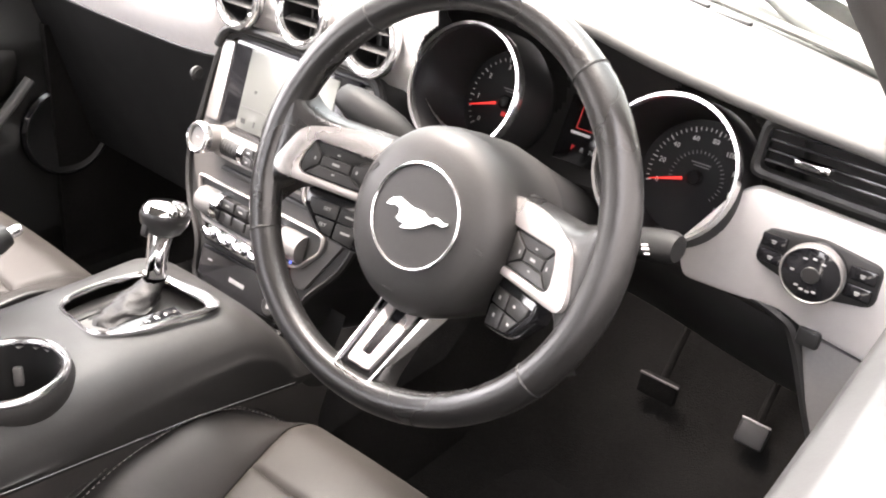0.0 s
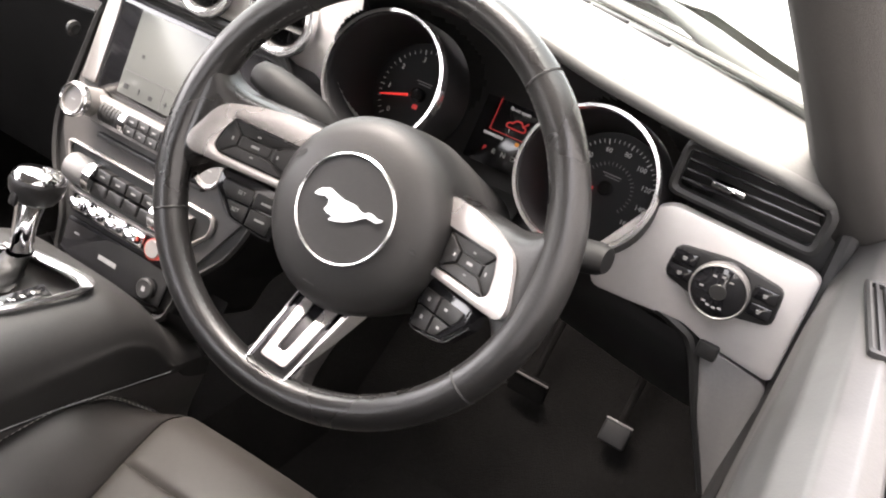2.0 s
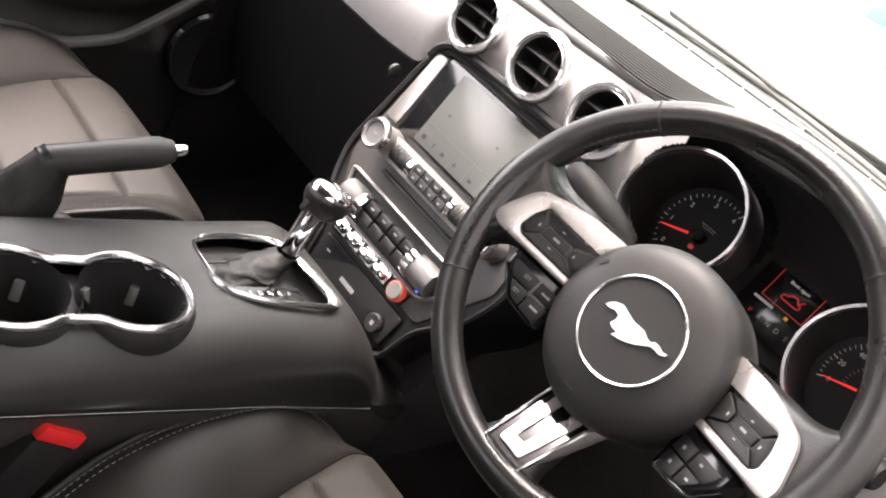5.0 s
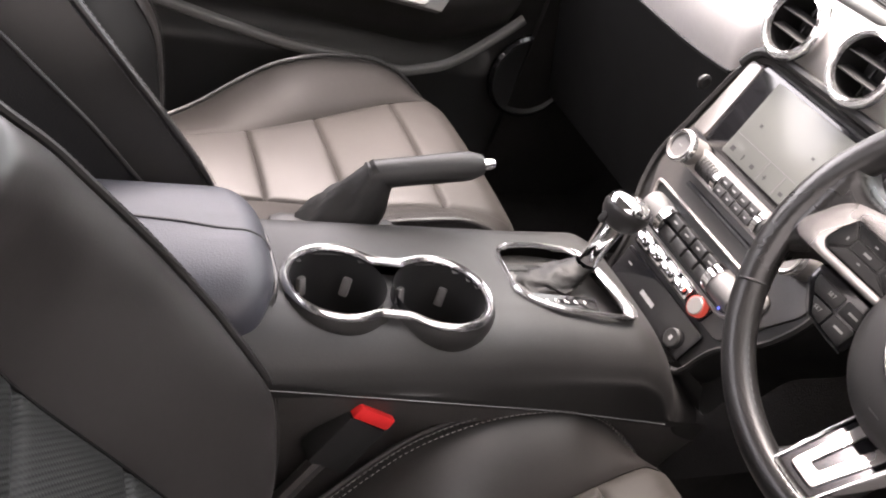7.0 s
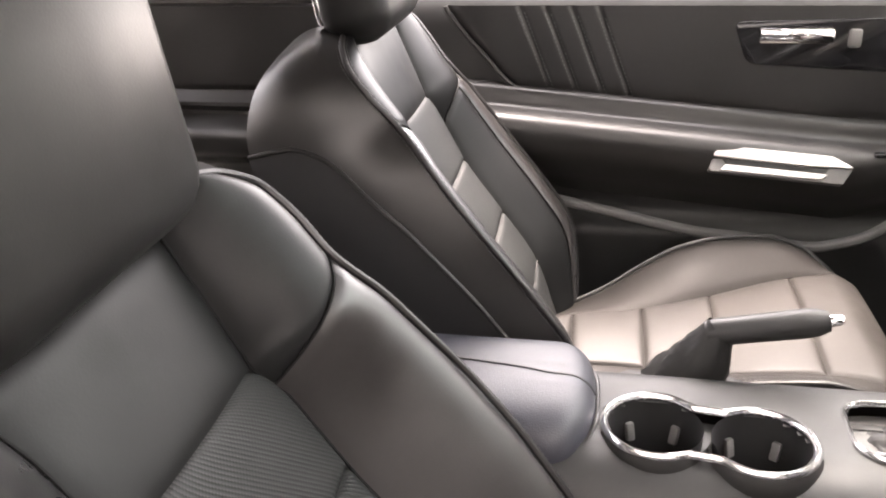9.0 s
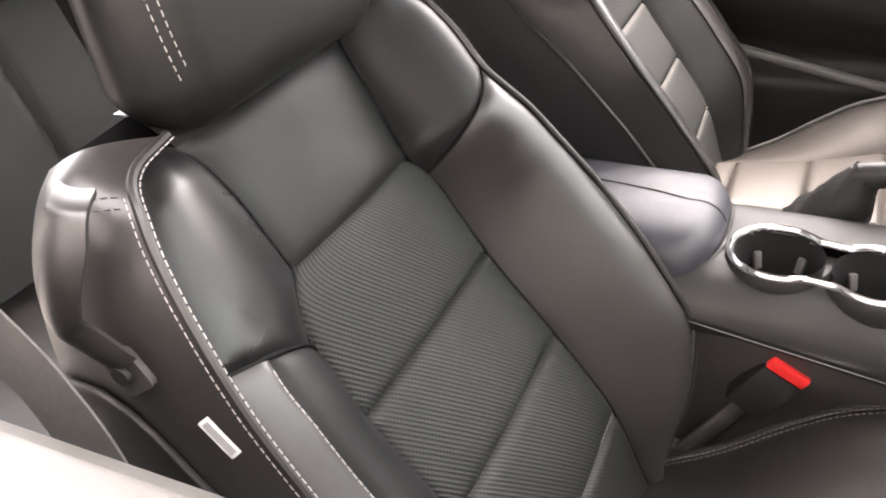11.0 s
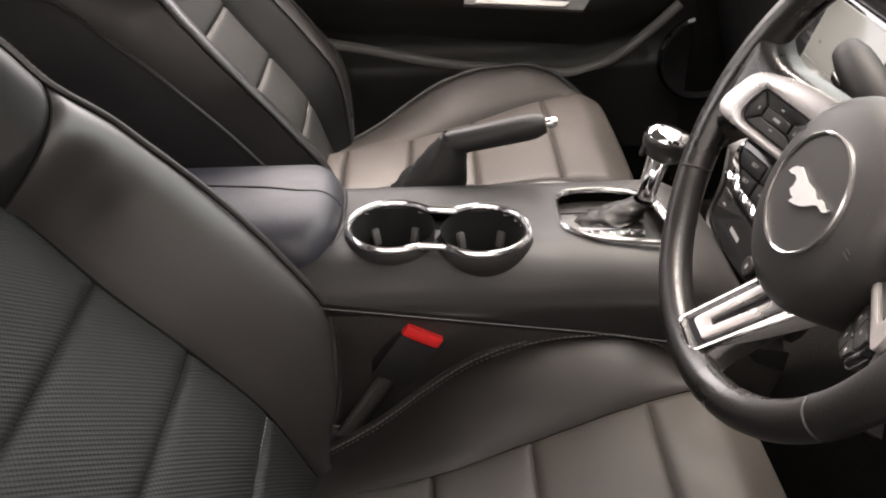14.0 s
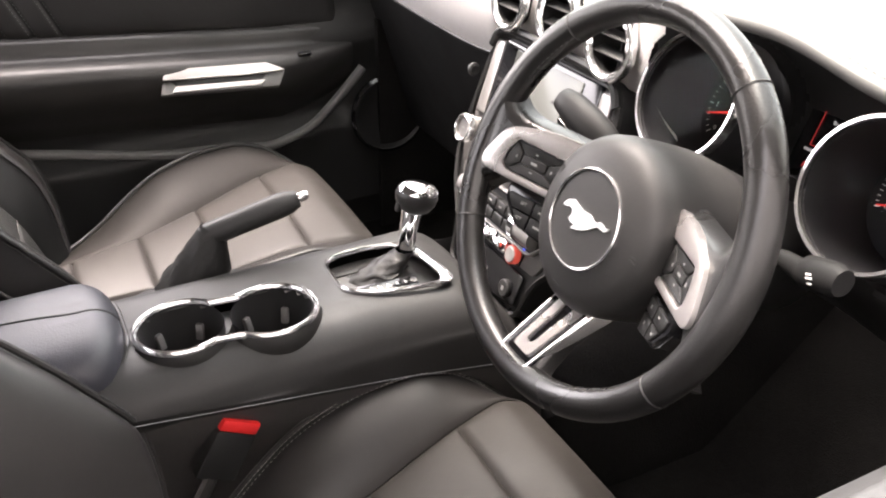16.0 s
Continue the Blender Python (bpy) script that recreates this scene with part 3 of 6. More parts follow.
def seat(name, cx, m, label, shift=(0, 0, 0), lean=0.0):
    """A sports seat with high bolsters. cx: its middle; m: 1 if its door is to the right, -1 if to the left; lean: how far the back stands more upright."""
    st = thing(name, (cx, -0.25, 0.17), label, "seat", "front seats")

    def fr(u, z, h=0.0):
        return Vector((cx + m * u, back_y(z) + lean * (z - 0.50) + 0.86 * h, z + 0.5 * h))

    seam_top = 0.80 if m > 0 else 0.85
    rear = rear_h if m > 0 else rear_deep
    # passenger thread is a darker copy, toned down for the sun on it
    thread = THREAD if m > 0 else DARK_THREAD

    def puffed(fn, w, hgt, drop=0.0055, soft=0.010, lift=0.0):
        def g(s, t):
            d = min(min(s, 1 - s) * w, min(t, 1 - t) * hgt)
            return fn(s, t, lift * math.sin(math.pi * s) ** 0.7 * math.sin(math.pi * t) ** 0.7 - drop * math.exp(-d / soft))
        return g

    # backrest: ribbed insert in four pads
    rows = [0.335, 0.45, 0.537, 0.627, 0.742]
    for i, (a, b) in enumerate(zip(rows, rows[1:])):
        def pad(s, t, h, a=a, b=b):
            z = a + (b - a) * t
            w = ins_w(z)
            return fr((2 * s - 1) * w, z, h + 0.004 * (1 - (2 * s - 1) ** 2))
        bm = sheet(puffed(pad, 0.26, b - a, 0.006, 0.0034, 0.002), 60, 40, lambda s, t, a=a, b=b: ((s - 0.5) * 0.26, (a + (b - a) * t) * 1.2))
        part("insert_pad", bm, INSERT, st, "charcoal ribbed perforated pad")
    seam = [fr((2 * i / 40 - 1) * ins_w(0.45), 0.4535, 0.0008) for i in range(1, 40)]
    part("stitching", stitches(seam, (0, 0.86, 0.5), 0.0040, 0.0022, 0.0008), THREAD, st, "pale stitching across the insert")
    # bolsters, shoulders and side walls
    for k in (1, -1):
        if m > 0:
            edge_h, edge_w = (edge_out, edge_wide) if k == 1 else (edge_in, edge_slim)
        else:
            edge_h, edge_w = (lambda z, f=0.62 if k == 1 else 1.0: f * edge_flat(z)), edge_u

        crown = 0.863 if m > 0 and k == 1 else 0.885
        tall = crown - 0.335

        def bulge(z):
            if m > 0 and k == 1:
                return 0.75 + 0.30 * min(max((z - 0.66) / 0.08, 0), 1)
            return 1.25 - (0.55 if m > 0 else 0) * min(max((z - 0.66) / 0.08, 0), 1)

        def lat(s, z, h):
            w, e = ins_w(min(z, 0.742)), edge_w(z)
            if z > 0.70:
                f = min((z - 0.70) / 0.05, 1)
                w = w * (1 - f) + (cap_seam(z) if m > 0 and k == 1 else 0.108) * f
            u = w + (e - w) * s
            hump = 0.010 + (0.005 - 0.010 * min(max((z - 0.68) / 0.06, 0), 1) if m > 0 and k == 1 else 0)
            return fr(k * u, z, edge_h(z) * math.sin(s * math.pi / 2) ** bulge(z) + hump * math.sin(math.pi * s) + h)

        def split_z(s):
            return 0.686 + 0.050 * s ** 0.7 if k == 1 else 0.716 + 0.052 * s

        def bol(s, t, h):
            return lat(s, 0.335 + (split_z(s) - 0.335) * t, h)

        def shd(s, t, h):
            lo = split_z(s)
            return lat(s, lo + (crown - 0.003 - lo) * t, h)
        split = (0.70 if m > 0 else 0.60) if k == 1 else 0.0
        if split:
            # face darkened, edge lightened: light across the bolster put into the colour
            part("bolster", sheet(puffed(lambda s, t, h: bol(s * split, t, h), 0.06, 0.4, 0.006, 0.004), 14, 60), SHADED_LEATHER, st, "black leather bolster face")
            part("bolster", sheet(puffed(lambda s, t, h: bol(split + s * (1 - split), t, h), 0.06, 0.4, 0.003, 0.004), 12, 60), LIT_LEATHER, st, "black leather bolster edge")
            seam = [bol(split, t / 60, 0.0016) for t in range(4, 60)]
            for off in (0.004,) if m > 0 else (-0.004, 0.004):
                part("stitching", stitches([p + Vector((off * m * k, 0, 0)) for p in seam], (0.3 * m * k, 0.8, 0.5), 0.0046, 0.0018, 0.0010), thread, st, "pale grey stitching")
        else:
            part("bolster", sheet(puffed(bol, 0.12, 0.4, 0.006, 0.005), 26, 60), LIT_LEATHER, st, "black leather bolster")
        part("shoulder", sheet(puffed(shd, 0.09, 0.13, 0.005, 0.004, 0.001), 26, 34), CAP_LEATHER if m > 0 and k == 1 else SHADED_LEATHER, st, "smooth black leather shoulder")
        # dark welts in the seams
        for run in ([bol(0, t / 50, -0.0035) for t in range(51)], [shd(0, t / 24, -0.0030) for t in range(25)], [shd(s / 20, 0, -0.0028) for s in range(21)]):
            part("seam_welt", tube(run, 0.0016, seg=6), WELT, st, "black seam welt")

        # side wall: leather strip in front, hard shell behind; it flares out towards the back
        def side_at(q, z):
            t = (z - 0.335) / tall
            zr = 0.335 + (tall + 0.020) * t
            f, r = fr(k * edge_w(z), z, edge_h(z)), fr(k * back_u(zr), zr, rear(t))
            return f.lerp(r, q) + Vector((m * k * 0.012 * math.sin(math.pi * q), 0.0, 0.010 * math.sin(math.pi * q) * t))
        span = lambda t: 0.335 + tall * t
        cut = lambda t: seam_q(t / seam_top * 0.85)
        # driver's door side takes the lighter leather for the light it catches
        part("side_panel", sheet(lambda s, t: side_at(0.02 + s * (cut(t) - 0.02), span(t)), 10, 80), LIT_LEATHER if m > 0 and k == 1 else LEATHER, st, "black leather side")
        part("side_shell", sheet(lambda s, t: side_at(cut(t * seam_top) + s * (1 - cut(t * seam_top)), span(t * seam_top)) + Vector((0.003 * m * k, 0, 0)), 8, 40), SHELL, st, "dark shell side")
        ridge = [side_at(cut(t / 60 * seam_top), span(t / 60 * seam_top)) + Vector((0.004 * m * k, 0, 0)) for t in range(61)]
        part("seam_piping", tube(ridge, 0.0030, seg=8), LEATHER, st, "raised seam piping")
        edge = [lat(1.0, span(1 - (1 - t / 80) ** 1.7), 0.001) for t in range(81)]
        part("edge_piping", tube(edge, 0.0038, seg=8), LEATHER, st, "black edge piping")
        out = Vector((m * k, 0, 0))
        for off in (0.0075, -0.0075):
            run = [p + Vector((-off * 0.25 * m * k, off * 0.8, 0)) + out * 0.001 for p in edge]
            tone = thread if k == 1 else DARK_THREAD
            part("stitching", stitches(run, (m * k, 0.5, 0.3), 0.0046, 0.0018, 0.0010), tone, st, "pale grey twin stitching" if k == 1 else "grey twin stitching")
        if m > 0 and k == 1:
            for dz in (0.0, -0.006):
                part("stitching", stitches([side_at(0.06 + 0.022 * i, 0.846 + dz) + out * 0.002 for i in range(32)], (m, 0, 0.5), 0.0046, 0.0018, 0.0010), DARK_THREAD, st, "grey twin stitching across the side")
        # cushion bolster
        def cb(s, t, h):
            y = -0.40 + 0.515 * t
            w, e, z0, z1 = cush_w(y), cush_e(y), cush_z(y), cush_top(y)
            return Vector((cx + m * k * (w + (e - w) * s), y, z0 + (z1 - z0) * (0.25 * s + 0.75 * math.sin(s * math.pi / 2)) + h))
        part("cushion_bolster", sheet(puffed(cb, 0.11, 0.5, 0.004, 0.006), 16, 44), CUSHION_LEATHER if m > 0 else CUSHION_LIT, st, "black leather cushion bolster")
        rim = [cb(1, t / 50, 0.001) for t in range(51)]
        part("cushion_piping", tube(rim, 0.0036, seg=8), LEATHER, st)
        for off in (-0.006, -0.013):
            part("stitching", stitches([p + Vector((off * m * k, 0, 0.0018)) for p in rim], (0, 0, 1), 0.0038, 0.0028, 0.0008), thread, st, "pale grey twin stitching")
        wallf = lambda s, t: (lambda p: Vector((p.x + m * k * (0.012 * math.sin(math.pi * s) - 0.03 * s * s), p.y - 0.02 * s * t, p.z + (0.27 - p.z) * s)))(cb(1, t, 0))
        part("cushion_side", sheet(wallf, 8, 40), LEATHER, st, "black leather cushion side")
    lining = sheet(lambda s, t: fr((2 * s - 1) * 0.15, 0.335 + 0.51 * t, -0.010), 12, 24)
    part("lining", lining, LEATHER, st)
    # upper middle panel
    def up(s, t, h):
        z = 0.738 + (0.116 if m > 0 else 0.150) * t
        u = (2 * s - 1) * (0.106 + 0.006 * math.sin(math.pi * t))
        if m > 0 and s > 0.5:
            u *= cap_seam(z) / 0.108
        return fr(u, z, h + 0.006 * math.sin(math.pi * s))
    part("upper_panel", sheet(puffed(up, 0.21, 0.15, 0.005, 0.008), 26, 20), SHADED_LEATHER, st, "smooth black leather panel")
    # back shell and top
    def shell(s, t):
        z = 0.335 + (0.570 - (0.022 * s if m > 0 else 0)) * t
        u = (2 * s - 1) * back_u(z)
        return fr(u, z, rear(t) - 0.012 * math.sin(math.pi * s))
    part("back_shell", sheet(shell, 20, 30), SHELL, st, "dark moulded seat back")
    brow = 0.853 if m > 0 else 0.885
    top = sheet(lambda s, t: fr((2 * s - 1) * 0.13, brow + (0.905 - brow - 0.012) * t + 0.008 * math.sin(math.pi * t), -0.040 * t), 12, 10)
    part("top_edge", top, LEATHER, st)
    # cushion: perforated pads across
    cuts = [-0.40, -0.362, -0.25, -0.142, -0.014, 0.122]
    for a, b in zip(cuts, cuts[1:]):
        def cp(s, t, h, a=a, b=b):
            y = a + (b - a) * t
            return Vector((cx + m * (2 * s - 1) * cush_w(y), y, cush_z(y) + h + 0.004 * (1 - (2 * s - 1) ** 2)))
        bm = sheet(puffed(cp, 0.26, b - a, 0.006, 0.0036, 0.003), 50, 40, lambda s, t, a=a, b=b: ((s - 0.5) * 0.27, a + (b - a) * t))
        part("cushion_pad", bm, CUSHION_INSERT if b < -0.1 else CUSHION_PLAIN, st, "charcoal perforated leather pad" if b < -0.1 else "smooth black leather pad, lightened as if lit")
    front = sheet(lambda s, t: Vector((cx + (2 * s - 1) * 0.19, 0.118 - 0.03 * t, 0.335 - 0.14 * t)), 16, 6)
    part("front_valance", front, LEATHER, st)
    part("seat_base", rbox((0.40, 0.42, 0.09), at(cx, -0.15, 0.235), 0.02), SHELL, st, "black seat frame")
    for k in (1, -1):
        part("rail", rbox((0.035, 0.50, 0.03), at(cx + k * 0.17, -0.15, 0.185), 0.006), SHELL, st, "dark steel runner")
    # hinge covers where the back meets the cushion
    for k, y, z in ((-1, -0.365, 0.340), (1, -0.400, 0.392)):
        hc = part("hinge_cover", rbox((0.016, 0.075, 0.030), at(cx + m * k * 0.196, y, z, -18, 0, 0), 0.005), SHELL, st, "dark hinge cover")
        part("hinge_strip", rbox((0.003, 0.060, 0.007), at(cx + m * k * 0.205, y, z + 0.010, -18, 0, 0), 0.001), SILVER_PLASTIC, hc, "bare metal strip")
    # headrest with two posts
    up_y = lean * 0.42
    hm = at(cx + (0.004 if m > 0 else 0.016), -0.697 + up_y, 0.972, 8, 0, 0)
    wide = 0.312 if m > 0 else 0.268
    head = rbox((wide, 0.090, 0.225), Matrix(), 0.042, 5)
    for v in head.verts:
        v.co.y += 0.05 * (v.co.x / wide * 1.9) ** 2 * -0.35
        v.co.x *= 1 - 0.10 * max(0, -v.co.z / 0.1) ** 2 - 0.12 * max(0, v.co.z / 0.1)
    head.transform(hm)
    hr = part("headrest", head, HEAD_LEATHER, st, "black leather headrest", 60)
    for u in (wide / 2 - 0.020,):
        run = [hm @ Vector((m * u * (1 - 0.12 * max(0, z / 0.1) - 0.10 * max(0, -z / 0.1) ** 2), 0.0394 - 0.0175 * (u / wide * 1.9) ** 2, z)) for z in [(-0.068 + 0.0085 * i) for i in range(17)]]
        for off in (0.005, -0.005):
            part("stitching", stitches([p + Vector((off, 0.0005, 0)) for p in run], (0, 1, 0.3)), thread, hr, "pale twin stitching")
    for u in (0.07, -0.07):
        part("post", lathe([(0.007, 0), (0.007, 0.12)], at(cx + u, -0.735 + up_y, 0.80, 12, 0, 0), 14), CHROME, st, "chrome headrest post")
        part("post_collar", lathe([(0.016, 0), (0.016, 0.008), (0.010, 0.012)], at(cx + u, -0.735 + up_y, 0.880 if m < 0 else 0.862, 12, 0, 0), 18), PLASTIC, st)
    st.location = Vector(st.location) + Vector(shift)
    if m < 0:
        return st
    # belt guide strap on the door side, with its bracket and a small label
    gx = cx + m * 0.274
    sp = smooth_path([(gx - 0.036 * m, -0.668, 0.884), (gx - 0.012 * m, -0.652, 0.884), (gx - 0.002 * m, -0.650, 0.868), (gx + 0.004 * m, -0.657, 0.846), (gx + 0.005 * m, -0.667, 0.822), (gx + 0.004 * m, -0.672, 0.804), (gx, -0.664, 0.794), (gx - 0.003 * m, -0.651, 0.782), (gx - 0.007 * m, -0.643, 0.772)], 6)
    def band(s, t):
        i = t * (len(sp) - 1)
        j = min(int(i), len(sp) - 2)
        p = sp[j].lerp(sp[j + 1], i - j)
        k0 = min(max(j, 10), len(sp) - 3)
        d = (sp[k0 + 2] - sp[k0 - 1]).normalized()
        return p + Vector((0, up_y, 0)) + d.cross(Vector((1, 0, 0))).normalized() * (s - 0.5) * 0.030 + Vector((0.004 * m * math.sin(math.pi * s), 0, 0))
    part("belt_guide", thicken(sheet(band, 8, 36), 0.004, (m, 0, 0)), LIT_LEATHER, st, "black leather belt guide strap")
    br = prism(rounded([(-0.016, -0.016), (0.015, -0.018), (0.017, 0.014), (-0.014, 0.016)], 0.006), 0.006, frame_of(Vector((cx + m * 0.2665, -0.646 + up_y, 0.765)), (0, -0.86 * m, -0.5 * m), (0, -0.5, 0.86)), 0.002)
    part("guide_bracket", br, FASCIA, st, "dark grey plastic bracket")
    part("guide_bolt", lathe([(0.007, 0), (0.007, 0.004), (0.0045, 0.004), (0.0045, 0.001)], frame_of(Vector((cx + m * 0.2725, -0.646 + up_y, 0.765)), (0, -m, 0), (0, 0, 1)), 16), RUBBER, st, "dark bolt")
    tagm = frame_of(Vector((cx + m * 0.2560, -0.592 + up_y, 0.716)), (0, 0.655 * m, -0.756 * m), (-0.3 * m, 0.70, 0.64))
    tg = part("label", rbox((0.033, 0.011, 0.003), tagm, 0.001), LABEL, st, "small white woven label")
    part("label_print", bars([(0.0, 0.0, 0.028, 0.006)], tagm @ Matrix.Translation((0, 0, 0.0016))), GREY_INK, tg)
    return st


seat("driver_seat", 0.343, 1, "black leather sports seat with charcoal ribbed inserts")
seat("passenger_seat", -0.405, -1, "black leather sports seat beside the far door", (0, -0.03, 0.03), 0.11)


# ---- centre console ----
con = thing("centre_console", (0, -0.3, 0.17), "long black soft-touch centre console between the seats", "console")
TOP = 0.562
# cross-section along y: half widths on the passenger (left) and driver (right) sides
con_top_z = curve_of([-0.80, -0.40, -0.10, 0.035, 0.07, 0.10, 0.125, 0.16], [0.545, 0.560, 0.560, 0.558, 0.545, 0.518, 0.485, 0.47])


SECTIONS = {}


def con_section(y):
    z = con_top_z(y)
    wide = 0.012 * max(0, (y + 0.05) / 0.2)
    zl = min(0.520 - 0.15 * (y + 0.365), z - 0.03)
    prof = [(-0.112 - wide, 0.20), (-0.110 - wide, 0.36), (-0.106 - wide, 0.50), (-0.098 - wide, z - 0.022), (-0.078 - wide, z - 0.004), (-0.03, z), (0.04, z), (0.062 + wide, z - 0.002),
            (0.082 + wide, z - 0.007), (0.098 + wide, z - 0.016), (0.110 + wide, z - 0.028), (0.1180 + wide, z - 0.042), (0.1230 + wide, min(z - 0.054, (z + zl) / 2 - 0.002)), (0.1255 + wide, zl + 0.006), (0.1252 + wide, zl), (0.1235 + wide, zl - 0.006)]
    return smooth_path([(a, y, b) for a, b in prof], 6)


def con_at(s, t):
    if t not in SECTIONS:
        SECTIONS[t] = con_section(-0.80 + 0.96 * t)
    line = SECTIONS[t]
    return line[round(s * (len(line) - 1))]


# the openings for cup holders and selector are cut by leaving faces out
CUPS = [Vector((0.026, -0.289)), Vector((0.040, -0.185))]


def cup_outline(off=0.0, n=144):
    """Two circles joined by a waist, taken at even angles round their middle."""
    mid, along = (CUPS[0] + CUPS[1]) / 2, (CUPS[1] - CUPS[0]).normalized()
    side = Vector((along.y, -along.x))
    reach = []
    for i in range(n):
        d = math.cos(i / n * math.tau) * along + math.sin(i / n * math.tau) * side
        best = min((0.0410 + off) / max(abs(d.dot(side)), 1e-4), 0.05 / max(abs(d.dot(along)), 1e-4))
        for c in CUPS:
            k = (c - mid).dot(d)
            h = (0.0540 + off) ** 2 - ((c - mid).length_squared - k * k)
            if h > 0:
                best = max(best, k + math.sqrt(h))
        reach.append((best, d))
    soft = [sum(reach[(i + j) % n][0] * w for j, w in ((-2, 1), (-1, 2), (0, 3), (1, 2), (2, 1))) / 9 for i in range(n)]
    return [tuple(mid + d * r) for r, (_, d) in zip(soft, reach)]


PLATE = rounded([(-0.046, -0.094), (-0.052, -0.040), (-0.040, 0.030), (0.022, 0.041), (0.084, 0.047), (0.075, -0.010), (0.066, -0.055), (0.040, -0.096)], 0.030, 8)


def inside(p, poly):
    hit = False
    for i in range(len(poly)):
        (x0, y0), (x1, y1) = poly[i - 1], poly[i]
        if (y0 > p[1]) != (y1 > p[1]) and p[0] < x0 + (p[1] - y0) / (y1 - y0) * (x1 - x0):
            hit = not hit
    return hit


body = sheet(con_at, 90, 160)
cup_hole, sel_hole = cup_outline(-0.004), [(x * 0.93, -0.025 + (y + 0.025) * 0.93) for x, y in PLATE]
gone = [f for f in body.faces if f.calc_center_median().z > 0.53 and (inside(f.calc_center_median().xy, cup_hole) or inside(f.calc_center_median().xy, sel_hole))]
bmesh.ops.delete(body, geom=gone, context="FACES")
part("body", body, SOFT, con, "black soft-touch console skin", 50)
lower = sheet(lambda s, t: (0.1225 + 0.012 * max(0, (-0.75 + 0.96 * t) / 0.2) - 0.020 * min(1, max(0, s - 0.06) * 4), -0.80 + 0.96 * t, 0.5165 - 0.15 * (-0.80 + 0.96 * t + 0.365) - 0.28 * s), 12, 24)
part("lower_side", lower, FASCIA, con, "dark grey plastic lower side")
line = [(0.1275 + 0.012 * max(0, (-0.45 + 0.55 * i / 30 + 0.05) / 0.2), -0.45 + 0.55 * i / 30, 0.5215 - 0.15 * (-0.45 + 0.55 * i / 30 + 0.365)) for i in range(31)]
part("side_seam", tube(line, 0.0005, seg=5), DIM_INK, con, "thin pale seam")

# double cup holder with its chrome surround
outer, inner = cup_outline(0.004), cup_outline(-0.005)
part("cup_ring", ribbon_ring(outer, inner, 0.004, Matrix.Translation((0, 0, TOP - 0.001)), 0.0035), SATIN_CHROME, con, "chrome cup holder surround", 60)
for cx, cy in CUPS:
    cup = part("cup_well", lathe([(0.049, 0.0), (0.046, -0.05), (0.042, -0.075), (0.0, -0.076)], at(cx, cy, TOP + 0.001), 32, False), PLASTIC, con, "black cup well")
    for dy in (-0.024, 0.024):
        d = Vector((-0.036, dy, 0))
        part("cup_tab", rbox((0.008, 0.0095, 0.021), Matrix.Translation(Vector((cx, cy, TOP - 0.036)) + d) @ pose(0, 0, 0, 0, 0, math.degrees(math.atan2(dy, -0.036))) @ pose(0, 0, 0, 0, 14, 0), 0.002), GREY_PLASTIC, cup, "grey rubber tab")
    bul = lathe([(0.0570, 0.004), (0.0600, -0.002), (0.0612, -0.012), (0.0600, -0.026), (0.0560, -0.042), (0.0480, -0.058), (0.030, -0.075)], at(cx + 0.002, cy, TOP - 0.003), 48, False)
    cut = [v for v in bul.verts if v.co.x < cx + 0.015]
    bmesh.ops.delete(bul, geom=cut, context="VERTS")
    part("cup_bulge", bul, SOFT, con)
axis = (CUPS[1] - CUPS[0]).normalized()
across = Vector((axis.y, -axis.x))
arcs = []
for c, k in ((CUPS[0], 1), (CUPS[1], -1)):
    for i in range(13):
        a = radians(-50 + 100 * i / 12)
        arcs.append(tuple(c + 0.0488 * (math.cos(a) * axis * k + math.sin(a) * across * k)))
part("cup_bridge", prism(arcs, 0.030, Matrix.Translation((0, 0, TOP - 0.043))), PLASTIC, con, "black bridge between the cup wells")

# selector gate and lever
gate = thing("gear_selector", (0.01, -0.02, TOP), "chrome and leather automatic gear selector in the console", "gear selector")
sel_in = [(0.006 + (x - 0.006) * 0.90, -0.028 + (y + 0.028) * (0.93 if y < -0.03 else 0.80)) for x, y in PLATE]
part("gate_ring", ribbon_ring(PLATE, sel_in, 0.003, Matrix.Translation((0, 0, TOP - 0.002)), 0.003), SATIN_CHROME, gate, "chrome gate surround", 60)
part("gate_plate", prism(PLATE, 0.004, Matrix.Translation((0, 0, TOP - 0.022))), FASCIA, gate, "dark grey gate plate")
part("gate_slot", rbox((0.010, 0.070, 0.002), at(-0.026, -0.050, TOP - 0.0172), 0.0005), RUBBER, gate, "black slot")
strip = rbox((0.018, 0.078, 0.003), at(0.0465, -0.036, TOP - 0.0052, 0, 8, -6), 0.001)
ps = part("position_strip", strip, GLOSS, gate, "black position strip")
for i, ch in enumerate("PRNDS"):
    part("letter", lettering(ch, 0.0085, at(0.0495 - 0.0011 * i, -0.012 - 0.0115 * i, TOP - 0.0035, 0, 8, 84)), WHITE_INK, ps)
gait = []
for i in range(15):
    f = i / 14
    gait.append([Vector((-0.003, -0.036, TOP - 0.020)).lerp(Vector((-0.007, 0.0135, 0.571)), f ** 0.8), 0.014 * (1 - f) ** 1.1 + 0.0140 + 0.0022 * math.sin(i * 2.6) * (1 - f)])
g = bmesh.new()
rings = []
for p, r in gait:
    rings.append([g.verts.new(p + Vector((r * 0.95 * math.cos(a / 24 * math.tau), r * (1.0 + 0.35 * (0.571 - p.z) / 0.029) * math.sin(a / 24 * math.tau), 0.003 * math.sin(a * 1.3 + p.z * 500) * (0.571 - p.z) / 0.029))) for a in range(24)])
